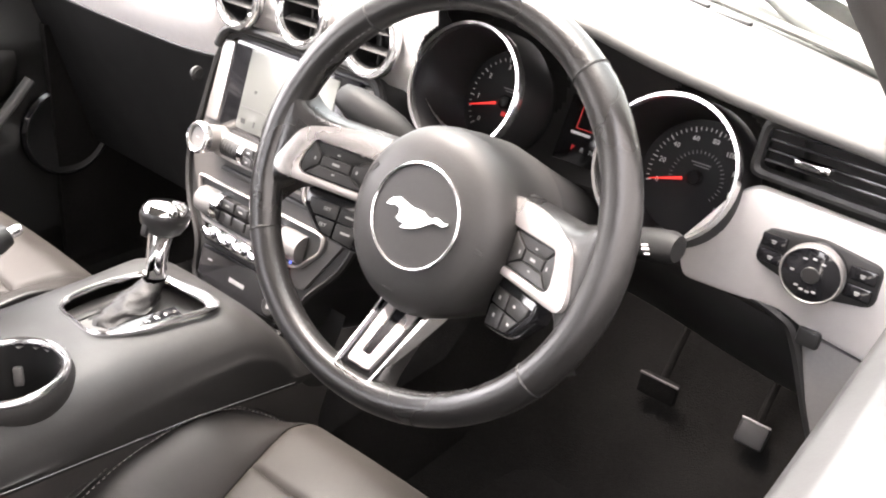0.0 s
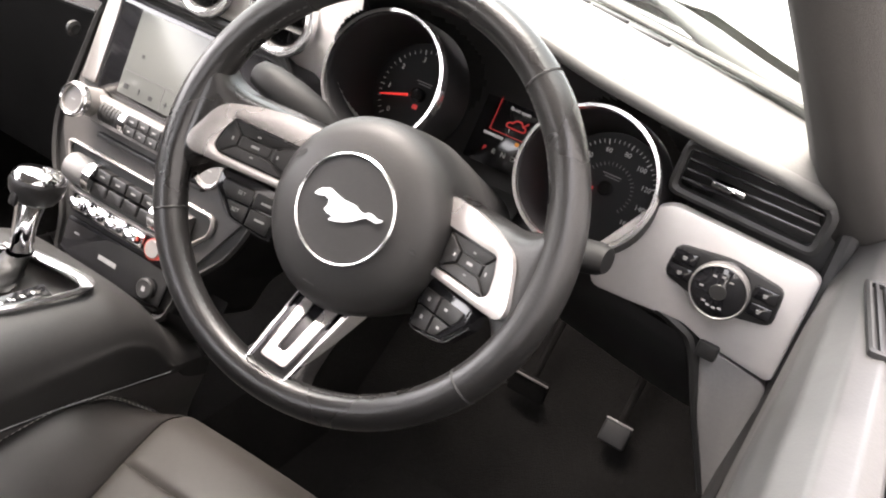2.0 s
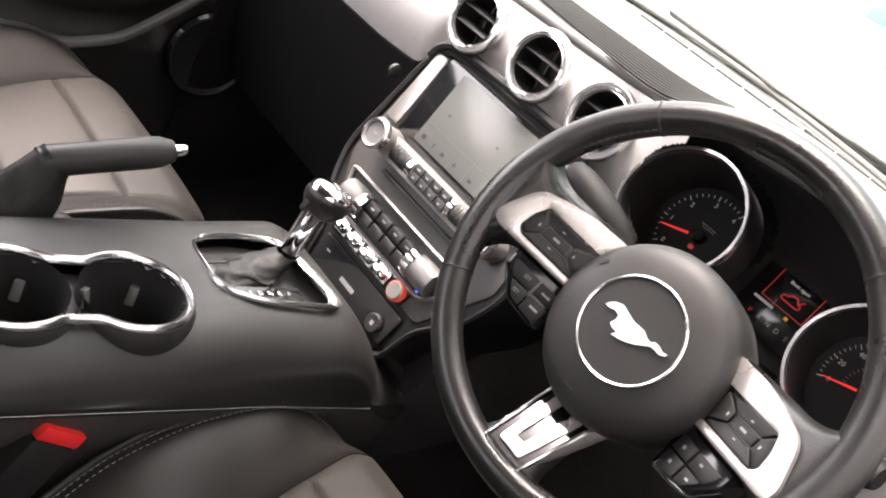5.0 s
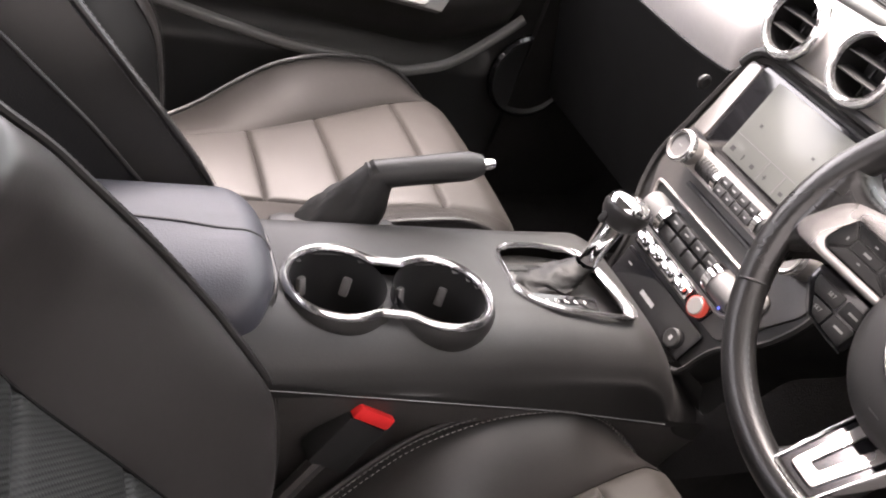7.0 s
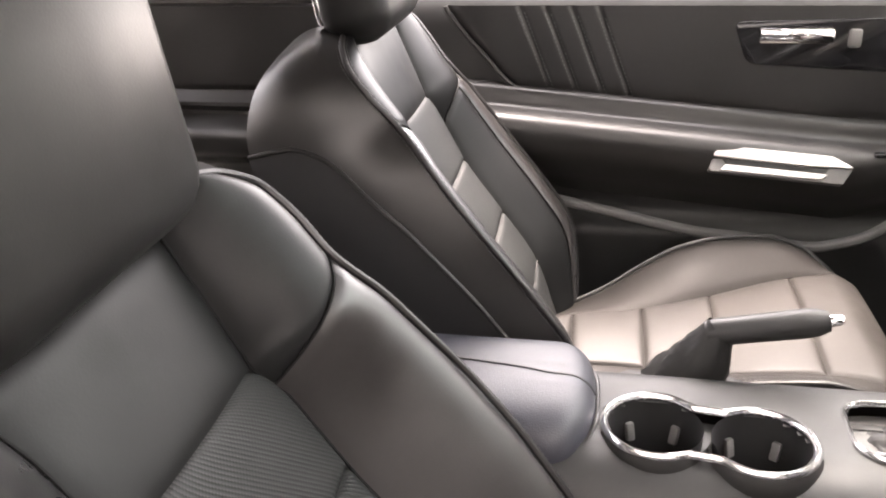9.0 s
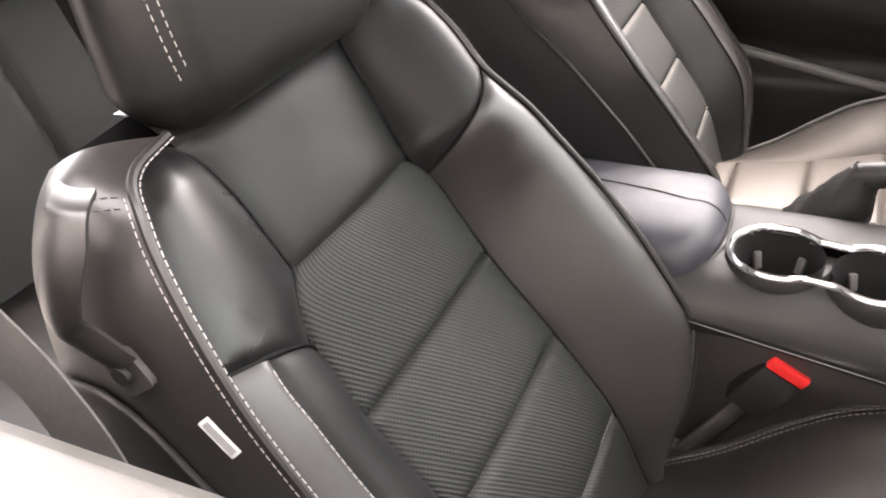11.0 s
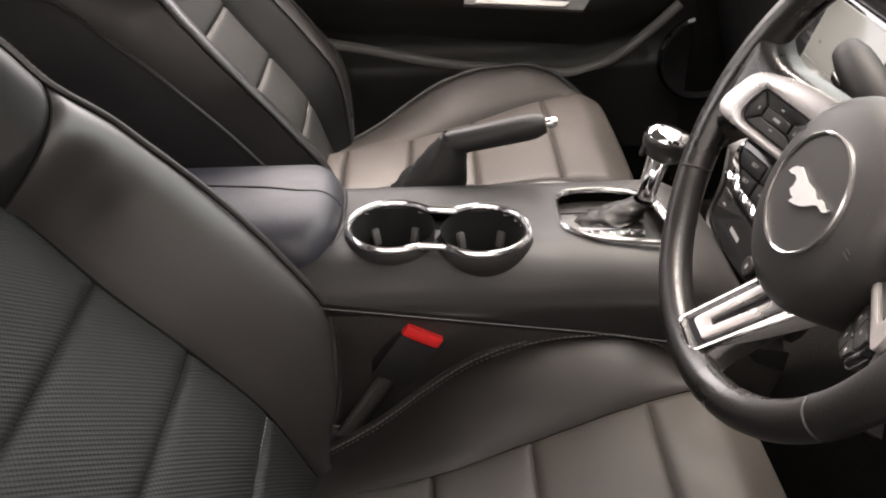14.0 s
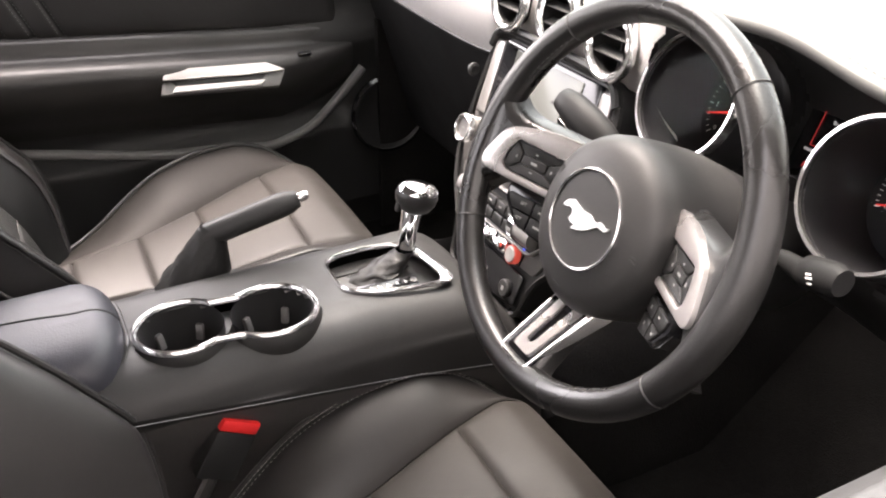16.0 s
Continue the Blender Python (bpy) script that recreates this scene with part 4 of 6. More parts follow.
for a, b in zip(rings, rings[1:]):
    for i in range(24):
        g.faces.new((a[i - 1], a[i], b[i], b[i - 1]))
for v in g.verts:
    k = min(max((0.575 - v.co.z) / 0.03, 0), 1)
    v.co += Vector((noise.noise(v.co * 70), noise.noise(v.co * 70 + Vector((5, 0, 0))), 0.7 * noise.noise(v.co * 90))) * 0.007 * k
part("gaiter", g, GAITER, gate, "creased black leather gaiter", 80)
shaft = tube([(-0.007, 0.0135, 0.566), (-0.0065, 0.016, 0.590), (-0.0055, 0.020, 0.612), (-0.004, 0.025, 0.634)], [0.0118, 0.0118, 0.0128, 0.0155], seg=18, flat=0.8)
part("shaft", shaft, CHROME, gate, "chrome lever shaft")
KNOB = at(-0.003, 0.029, 0.645, -16, -4, 0) @ Matrix.Diagonal((1.0, 1.06, 1, 1))
kn = lathe([(0.012, -0.020), (0.019, -0.016), (0.0250, -0.006), (0.0268, 0.002), (0.0255, 0.009), (0.022, 0.013)], KNOB, 28)
part("knob", kn, LEATHER_SMOOTH, gate, "black leather knob")
part("knob_cap", lathe([(0.0260, 0.0075), (0.0245, 0.0135), (0.019, 0.0185), (0.008, 0.0210), (0.0, 0.0212)], KNOB, 28), CHROME, gate, "polished chrome knob cap")
part("knob_button", rbox((0.010, 0.006, 0.018), at(-0.003, 0.0035, 0.640, -16, 0, 0), 0.003), PLASTIC, gate)

# armrest
arm = thing("armrest", (-0.012, -0.55, 0.56), "padded black leather armrest lid with a middle seam", "armrest")


def arm_at(s, t):
    d = 0.42 * t * t
    a = s * math.pi
    near = math.sqrt(max(0.0, 1 - (1 - min(d / 0.035, 1)) ** 2))
    k = abs(math.cos(a)) ** 0.55 * (1 if math.cos(a) > 0 else -1)
    x = -0.012 + (0.104 - 0.010 * (1 - near)) * k
    y = -0.352 - d - 0.026 * abs(k) ** 3 * (1 - 0.5 * t)
    z = 0.490 + (0.106 * math.sin(a) ** 0.42) * (0.70 + 0.30 * near) - 0.003 * math.exp(-((x + 0.0070 + 0.11 * d) / 0.0030) ** 2)
    return (x, y, z)


part("lid", sheet(arm_at, 96, 60), ARM_LEATHER, arm, "soft black leather lid", 70)
face = [arm_at(i / 96, 0) for i in range(97)]
fb = bmesh.new()
ends = [[fb.verts.new((x, y + 0.001, z)) for x, y, z in face], [fb.verts.new((x, y + 0.001, 0.49)) for x, y, z in face]]
for i in range(96):
    fb.faces.new((ends[0][i], ends[0][i + 1], ends[1][i + 1], ends[1][i]))
part("lid_front", fb, ARM_LEATHER, arm)
part("lid_join", tube([Vector((-0.0070 - 0.11 * (i / 40) ** 2 * 0.42, arm_at(0.5, i / 40)[1], arm_at(0.5, i / 40)[2] + 0.0004)) for i in range(2, 41)], 0.0013, seg=6), RUBBER, arm, "dark join along the lid")
part("lid_seam", tube([(p[0], p[1] + 0.003, p[2] - 0.001) for p in face[2:-2]], 0.0022, seg=6), LEATHER, arm)

# handbrake on the passenger side
hb = thing("handbrake", (-0.12, -0.24, 0.56), "black leather handbrake lever with a chrome button", "handbrake")
tip, tail = Vector((-0.120, -0.092, 0.621)), Vector((-0.124, -0.228, 0.592))
ax = (tip - tail).normalized()
path = [tail + ax * 0.136 * i / 10 for i in range(11)]
part("grip", tube(path, [0.0145, 0.0165, 0.0165, 0.0165, 0.0165, 0.0168, 0.017, 0.0172, 0.0174, 0.0165, 0.012], seg=18, flat=1.0), PLASTIC, hb, "black leather grip")
part("button", tube([tip - ax * 0.002, tip + ax * 0.008, tip + ax * 0.012], [0.0068, 0.0068, 0.005], seg=14), CHROME, hb, "chrome push button")
gp = bmesh.new()
rings = []
for i in range(11):
    f = i / 10
    c = Vector((-0.122, -0.250, 0.525)).lerp(tail + ax * 0.018, f ** 0.7)
    rx, ry = 0.016 * (1 - f) + 0.015, 0.034 * (1 - f) ** 1.2 + 0.015
    rings.append([gp.verts.new(c + Vector((rx * math.cos(a / 22 * math.tau) * (1 + 0.07 * math.sin(a * 2.3 + i)), ry * math.sin(a / 22 * math.tau), 0.010 * math.sin(a * 1.7 + i * 0.9) * (1 - f) - 0.016 * math.sin(a / 22 * math.tau) * f))) for a in range(22)])
for a, b in zip(rings, rings[1:]):
    for i in range(22):
        gp.faces.new((a[i - 1], a[i], b[i], b[i - 1]))
part("gaiter", gp, GAITER, hb, "creased black leather gaiter", 80)
part("lever_base", rbox((0.05, 0.16, 0.06), at(-0.121, -0.25, 0.50), 0.02), SOFT, hb)

# belt buckle beside the driver's seat
bk = thing("belt_buckle", (0.122, -0.31, 0.33), "black belt buckle with a red release button", "belt buckle")
b0, b1 = Vector((0.136, -0.339, 0.364)), Vector((0.116, -0.263, 0.469))
bx = (b1 - b0).normalized()
bm_ = frame_of(b1, Vector((0.0, 0.9, -0.5)), bx)
part("housing", rbox((0.048, 0.062, 0.030), bm_ @ Matrix.Translation((0, -0.030, 0)), 0.004), PLASTIC, bk)
part("release_button", rbox((0.046, 0.015, 0.028), bm_ @ Matrix.Translation((0, 0.008, 0.001)), 0.003), RED, bk, "red release button")
part("button_line", rbox((0.034, 0.0008, 0.004), bm_ @ Matrix.Translation((0, 0.0158, 0.002)), 0), WHITE_INK, bk)
part("stalk", tube([b0 - bx * 0.08, b0, b1 - bx * 0.05], 0.009, seg=10, flat=2.0), FASCIA, bk, "grey sleeved stalk")


# ---- dashboard ----
dash = thing("dashboard", (0, 0.45, 0.5), "twin-cowl dashboard in grey soft pad, satin aluminium and black", "dashboard")
hood_z = curve_of([-0.72, -0.30, -0.16, 0.10, 0.17, 0.25, 0.37, 0.48, 0.57, 0.66, 0.71], [0.885, 0.892, 0.900, 0.905, 0.910, 0.928, 0.936, 0.916, 0.900, 0.888, 0.868])
hood_y = curve_of([-0.72, -0.30, -0.16, 0.14, 0.20, 0.30, 0.45, 0.57, 0.66, 0.71], [0.27, 0.255, 0.25, 0.245, 0.215, 0.195, 0.20, 0.215, 0.225, 0.27])
screen_y = curve_of([p.x for p in base_line], [p.y for p in base_line])


def pad_at(s, t):
    x = -0.71 + 1.42 * s
    y0, y1, z0 = hood_y(x), screen_y(x) + 0.01, hood_z(x)
    z = z0 + (0.922 - z0) * t + 0.008 * math.sin(math.pi * t) if t > 0 else z0
    return (x, y0 + (y1 - y0) * t, z)


part("pad", sheet(pad_at, 90, 24), PAD, dash, "grey soft dash pad", 60)
lip = [pad_at(i / 90, 0) for i in range(91)]
part("pad_lip", tube([(x, y + 0.004, z - 0.005) for x, y, z in lip], 0.0075, seg=10), PAD, dash, "rolled edge of the pad")
part("stitching", stitches([(x, y + 0.010, z + 0.0022) for x, y, z in lip[58:]], (0, 0, 1), 0.005, 0.003), DARK_THREAD, dash, "dark stitching")
# loudspeaker grille and demister slots in the pad
def on_pad(x, y):
    t = (y - hood_y(x)) / (screen_y(x) + 0.01 - hood_y(x))
    return hood_z(x) + (0.922 - hood_z(x)) * t + 0.008 * math.sin(math.pi * t)


def grille_y(x, k):
    return 0.2690 - 0.20 * (x + 0.05) + k * (0.0765 + 0.14 * (x + 0.05))


well = sheet(lambda s, t: (lambda x: (x, grille_y(x, t), on_pad(x, grille_y(x, t)) + 0.0012))(-0.215 + 0.41 * s), 30, 12)
grille = part("grille", well, RUBBER, dash, "black ribbed grille")
for i in range(11):
    run = [(lambda x, y: (x, y, on_pad(x, y) + 0.0026))(-0.213 + 0.406 * j / 16, grille_y(-0.213 + 0.406 * j / 16, (i + 0.5) / 11)) for j in range(17)]
    part("rib", tube(run, 0.0017, seg=6), STALK, grille, "dark rib")
slot_y = curve_of([-0.20, 0.04, 0.16, 0.28, 0.37, 0.47], [0.560, 0.522, 0.494, 0.450, 0.412, 0.364])
for i in range(11):
    x = -0.091 + 0.055 * i
    y, turn = slot_y(x), math.degrees(math.atan((slot_y(x + 0.02) - slot_y(x - 0.02)) / 0.04))
    part("demister_slot", rbox((0.049 / math.cos(radians(turn)), 0.0055, 0.004), at(x, y, on_pad(x, y) + 0.0005, 0, 0, turn), 0.001), RUBBER, dash, "dark demister slot")

# silver band across the passenger side and the middle, carrying the vents
band_lo = curve_of([-0.72, -0.30, -0.19, -0.15, 0.15, 0.20, 0.23], [0.752, 0.746, 0.752, 0.795, 0.795, 0.765, 0.76])


def band_at(s, t):
    x = -0.71 + 0.935 * s
    z0, z1 = band_lo(x), hood_z(x) - 0.008
    z = z0 + (z1 - z0) * t
    y = 0.235 + (hood_y(x) - 0.235) * t ** 1.5 + 0.012 * (1 - t) ** 2 - 0.010 * math.sin(math.pi * t)
    return (x, y, z)


def punched(bm, holes):
    """Leaves out the faces whose middle lies in one of the holes (x, z, radius)."""
    out = [f for f in bm.faces if any((f.calc_center_median().x - x) ** 2 + (f.calc_center_median().z - z) ** 2 < r * r for x, z, r in holes)]
    bmesh.ops.delete(bm, geom=out, context="FACES")
    return bm


VENTS = [(-0.104, 0.853), (0.012, 0.856), (0.122, 0.850)]
part("silver_band", punched(sheet(band_at, 420, 64), [(x, z, 0.0345) for x, z in VENTS] + [(0.255, 0.831, 0.0655)]), LIT_SILVER, dash, "satin aluminium band", 60)
under = sheet(lambda s, t: (-0.71 + 0.60 * s, 0.247 + 0.09 * t, band_lo(-0.71 + 0.60 * s) - 0.004 - 0.30 * t), 20, 10)
part("glovebox", under, STALK, dash, "black glovebox panel")
part("band_edge", tube([(x, 0.249, band_lo(x) - 0.002) for x in [-0.71 + 0.02 * i for i in range(27)]], 0.004, seg=6), PLASTIC, dash)
VM = (0, 0.15, 0.99)
for x, z in VENTS:
    vm = frame_of((x, 0.224, z), (1, 0, 0), VM)
    v = part("round_vent", lathe([(0.0440, 0.0), (0.0440, 0.005), (0.0420, 0.0085), (0.0385, 0.0085), (0.0365, 0.0060), (0.0340, 0.0085), (0.0325, 0.004)], vm, 48, False), SATIN_CHROME, dash, "round air vent with a chrome bezel")
    part("vent_cup", lathe([(0.0335, 0.005), (0.031, -0.04), (0.0, -0.041)], vm, 32, False), PLASTIC, v)
    for k in (-0.0105, 0.0105):
        w = math.sqrt(max(0.0315 ** 2 - k * k, 0)) * 2
        part("vane", rbox((w, 0.0022, 0.016), vm @ Matrix.Translation((0, k, -0.004)) @ pose(0, 0, 0, 22, 0, 0), 0.001), PLASTIC, v)
    part("vane_post", rbox((0.0022, 0.056, 0.005), vm @ Matrix.Translation((0.004, 0, -0.012)), 0.001), PLASTIC, v)

# driver's side: black binnacle, silver lower panel, side vent
UPV = Vector((0, math.sin(radians(22)), math.cos(radians(22))))
GAUGES = [(0.255, 0.831), (0.486, 0.819)]
FACE = 0.092


def bin_at(s, t):
    x = 0.18 + 0.525 * s
    z0, z1 = 0.705, hood_z(x) - 0.010
    z = z0 + (z1 - z0) * t
    return (x, 0.262 + 0.055 * math.sin(math.pi * min(t * 1.1, 1)) * (1 if x < 0.56 else max(0, 1 - (x - 0.56) / 0.03)) + 0.02 * t, z)


binn = sheet(bin_at, 130, 50)
rm = [f for f in binn.faces if any((Vector((f.calc_center_median().x - gx, (f.calc_center_median().z - gz) / 0.93)).length < 0.0645) for gx, gz in GAUGES)]
bmesh.ops.delete(binn, geom=rm, context="FACES")
part("binnacle", binn, PLASTIC, dash, "black instrument binnacle", 60)
hood_under = sheet(lambda s, t: (0.18 + 0.525 * s, hood_y(0.18 + 0.525 * s) + 0.002 + 0.085 * t, hood_z(0.18 + 0.525 * s) - 0.011 - 0.004 * t), 30, 4)
part("hood_lining", hood_under, PLASTIC, dash)

sil_poly = rounded([(0.508, 0.748), (0.548, 0.812), (0.566, 0.824), (0.690, 0.818), (0.703, 0.812), (0.703, 0.704), (0.635, 0.7135), (0.612, 0.722), (0.570, 0.718), (0.520, 0.716)], 0.008)
part("silver_panel", prism(sil_poly, 0.010, frame_of((0, 0.247, 0), (1, 0, 0), (0, 0, 1)), 0.003), SILVER, dash, "satin aluminium lower panel")
knee = rounded([(0.634, 0.711), (0.703, 0.701), (0.704, 0.545), (0.696, 0.560), (0.660, 0.635)], 0.012)
part("side_cover", prism(knee, 0.010, frame_of((0, 0.249, 0), (1, 0, 0), (0, 0, 1)), 0.003), GREY_PLASTIC, dash, "grey lower side cover")
bolster_k = sheet(lambda s, t: (0.165 + 0.50 * s, 0.262 + 0.10 * t ** 1.5 + 0.02 * math.cos(math.pi * s), 0.716 - 0.010 * math.cos(2 * math.pi * s) - 0.125 * t), 26, 12)
part("knee_panel", bolster_k, PLASTIC, dash, "black knee panel")
part("knee_edge", tube(smooth_path([(0.50, 0.246, 0.724), (0.57, 0.244, 0.724), (0.610, 0.243, 0.716), (0.630, 0.244, 0.700), (0.658, 0.246, 0.638), (0.694, 0.248, 0.560)], 6), 0.0065, seg=8), PLASTIC, dash)
part("latch", rbox((0.020, 0.012, 0.017), at(0.643, 0.238, 0.708), 0.003), PLASTIC, dash, "small black latch")

# side vent with slats
vent = part("side_vent", ribbon_ring(rounded([(0.553, 0.832), (0.690, 0.827), (0.694, 0.868), (0.672, 0.882), (0.556, 0.884)], 0.010), rounded([(0.561, 0.839), (0.682, 0.834), (0.684, 0.866), (0.668, 0.875), (0.562, 0.877)], 0.006), 0.010, frame_of((0, 0.250, 0), (1, 0, 0), (0, 0, 1)), 0.002), PLASTIC, dash, "black rectangular air vent")
part("vent_back", rbox((0.135, 0.004, 0.05), at(0.622, 0.285, 0.856), 0), RUBBER, vent)
for i in range(4):
    part("slat", rbox((0.120, 0.018, 0.0028), at(0.622, 0.252, 0.8435 + 0.0092 * i, -18, 1.2, 0), 0.001), GLOSS, vent)
part("vent_tab", rbox((0.030, 0.010, 0.0065), at(0.604, 0.238, 0.8555, 0, 1, 0), 0.002), CHROME, vent, "chrome slider")

# light switch panel
lp = part("light_panel", prism(rounded([(0.580, 0.762), (0.583, 0.793), (0.632, 0.800), (0.681, 0.793), (0.683, 0.757), (0.632, 0.746)], 0.008), 0.006, frame_of((0, 0.238, 0), (1, 0, 0), (0, 0, 1)), 0.002), PLASTIC, dash, "black light switch panel")
lm = frame_of((0.632, 0.232, 0.773), (1, 0, 0), (0, 0, 1))
knob = part("light_knob", lathe([(0.0255, 0), (0.0255, 0.012), (0.0225, 0.014), (0.0, 0.0142)], lm, 36), GLOSS, lp, "rotary light switch")
part("knob_ring", lathe([(0.0260, 0.006), (0.0260, 0.0135), (0.0246, 0.0150), (0.0238, 0.014)], lm, 40, False), GREY_PLASTIC, lp, "thin grey ring")
part("knob_marks", bars([(0.015 * math.cos(radians(a)), 0.015 * math.sin(radians(a)), 0.0034, 0.0016) for a in (60, 90, 120, 180, 235, 255, 275, 295)], lm @ Matrix.Translation((0, 0, 0.0142))), GREY_INK, lp)
part("knob_button", lathe([(0.0075, 0.0142), (0.0068, 0.0152), (0.0, 0.0152)], lm, 20, False), PLASTIC, lp)
for x, z in ((0.594, 0.785), (0.594, 0.770), (0.668, 0.783), (0.668, 0.767)):
    b = part("light_key", prism(rounded([(-0.011, -0.006), (0.011, -0.006), (0.011, 0.006), (-0.011, 0.006)], 0.002), 0.003, frame_of((x, 0.2325, z), (1, 0, 0), (0, 0, 1)), 0.001), GLOSS, lp)
    part("key_mark", bars([(0, 0.0006, 0.0042, 0.0014), (0, -0.0014, 0.003, 0.001)], frame_of((x, 0.2293, z), (1, 0, 0), (0, 0, 1))), GREY_INK, lp)

# instruments
for (gx, gz), kind in zip(GAUGES, ("revolution_counter", "speedometer")):
    gm = frame_of((gx, 0.221, gz), (1, 0, 0), UPV)
    fm = gm @ Matrix.Translation((0, 0, -FACE))
    g = part(kind, lathe([(0.0635, 0.0), (0.0580, -FACE)], gm, 56, False), DIAL, dash, "deep black dial tube")
    part("bezel", lathe([(0.0650, -0.012), (0.0680, -0.010), (0.0685, 0.0), (0.0675, 0.0045), (0.0645, 0.0040), (0.0632, -0.003)], gm, 64, False), SATIN_CHROME, g, "bright chrome bezel")
    part("shroud", lathe([(0.0678, -0.004), (0.0700, -0.03), (0.0710, -0.06)], gm, 48, False), DIAL, g)
    part("face", lathe([(0.0605, 0.0), (0.0, 0.0)], fm, 48, False), DIAL, g, "black dial face")
    n, first, sweep = (7, 222, 270) if gx < 0.3 else (8, 199, 236)
    big, small = [], []
    for i in range(n * 5 + 1):
        a = radians(first - sweep * i / (n * 5))
        long = i % 5 == 0
        r = 0.0480 if long else 0.0488
        tick = rbox((0.0055 if long else 0.0035, 0.0010 if long else 0.0006, 0.0003), fm @ pose(0, 0, 0, 0, 0, math.degrees(a)) @ Matrix.Translation((r, 0, 0.0006)), 0)
        (big if long else small).append(tick)
    part("scale_marks", join(*big), WHITE_INK, g, "white scale marks")
    part("fine_marks", join(*small), WHITE_INK, g)
    for i in range(n + 1):
        a = radians(first - sweep * i / n)
        word = str(i if gx < 0.3 else i * 20)
        part("numeral", lettering(word, 0.0080 if gx < 0.3 else 0.0072, fm @ Matrix.Translation((0.0395 * math.cos(a), 0.0395 * math.sin(a), 0.0004))), WHITE_INK, g)
    part("small_writing", bars([(0.0, 0.0150, 0.020, 0.0012), (0.001, 0.0122, 0.016, 0.0010)], fm), DIM_INK, g)
    if gx > 0.3:
        part("fine_marks", join(*[rbox((0.0035, 0.0006, 0.0003), fm @ pose(0, 0, 0, 0, 0, first - sweep * i / 26) @ Matrix.Translation((0.026, 0, 0.0006)), 0) for i in range(27)]), DIM_INK, g)
    na = radians(first - sweep * (0.085 if gx < 0.3 else 0.0))
    part("needle", tube([fm @ Vector((0.012 * math.cos(na), 0.012 * math.sin(na), 0.006)), fm @ Vector((0.046 * math.cos(na), 0.044 * math.sin(na), 0.006))], [0.0018, 0.0007], seg=6), NEEDLE, g, "red needle")
    part("needle_hub", lathe([(0.0075, 0.0), (0.0075, 0.008), (0.006, 0.0095), (0.0, 0.0095)], fm, 24, False), GLOSS, g)
    if gx < 0.3:
        part("warning_light", bars([(-0.020, -0.017, 0.006, 0.005)], fm @ Matrix.Translation((0.02, 0.004, 0.0005))), RED_LIGHT, g, "small red warning light")
    pane = part("lens", lathe([(0.0632, -0.006), (0.0, -0.006)], gm, 48, False), LENS, g, "clear dial lens")
    pane.visible_shadow = False

# message display between the dials
dm = frame_of((0.369, 0.3156, 0.802), (1, 0, 0), UPV) @ Matrix.Diagonal((0.86, 0.86, 1, 1))
disp = part("display", rbox((0.100, 0.110, 0.004), dm @ Matrix.Translation((0, 0, -0.003)), 0.001), GLOSS, dash, "black message display")
o, i_ = [(-0.030, -0.012), (0.030, -0.012), (0.030, 0.032), (-0.030, 0.032)], [(-0.0292, -0.0112), (0.0292, -0.0112), (0.0292, 0.0312), (-0.0292, 0.0312)]
part("display_frame", ribbon_ring(o, i_, 0.0004, dm), RED_LIGHT, disp, "thin red frame")
part("message", lettering("Boot open", 0.0065, dm @ Matrix.Translation((0, 0.021, 0.0003))), WHITE_LIGHT, disp)
icon = smooth_path([(-0.012, -0.004, 0), (-0.011, 0.001, 0), (-0.006, 0.002, 0), (-0.002, 0.006, 0), (0.005, 0.006, 0), (0.008, 0.002, 0), (0.012, 0.001, 0), (0.012, -0.004, 0), (0.0, -0.0045, 0)], 4, True)
part("boot_symbol", tube([dm @ (p + Vector((0.002, 0.003, 0.0006))) for p in icon], 0.0008, True, 5), RED_LIGHT, disp, "red outline of a car")
part("lid_symbol", tube([dm @ Vector((0.011, 0.006, 0.0006)), dm @ Vector((0.016, 0.011, 0.0006))], 0.0008, seg=5), RED_LIGHT, disp)
part("odometer", bars([(-0.034 + 0.0031 * k, -0.0175, 0.0022, 0.0034) for k in range(9)], dm), WHITE_LIGHT, disp, "odometer reading as pale bars")
part("fuel_light", bars([(0.012, -0.0175, 0.005, 0.0045)], dm), AMBER_LIGHT, disp, "amber warning light")
for k, ch in enumerate("PRNDS"):
    part("letter", lettering(ch, 0.0085, dm @ Matrix.Translation((-0.026 + 0.0135 * k, -0.036, 0.0003))), RED_LIGHT if ch == "P" else WHITE_INK, disp)
part("display_sill", rbox((0.085, 0.028, 0.006), at(0.374, 0.276, 0.735, 35, 0, 0), 0.002), PLASTIC, dash)


# ---- centre stack ----
stack = thing("centre_stack", (0, 0.2, 0.45), "black and silver centre stack with screen, radio and climate controls", "control panel")
TILT = math.atan(0.33)
SUP = Vector((0, math.sin(TILT), math.cos(TILT)))


def on_stack(x, z, lift=0.0):
    return frame_of(Vector((x, 0.13 + 0.33 * (z - 0.5), z)) + lift * Vector((0, -math.cos(TILT), math.sin(TILT))), (1, 0, 0), SUP)


def plate(pts, depth, lift=0.0, r=0.006, bevel=0.002):
    m0 = on_stack(0, 0.62, lift)
    k = 1 / math.cos(TILT)
    return prism(rounded([(x, (z - 0.62) * k) for x, z in pts], r), depth, m0, bevel)


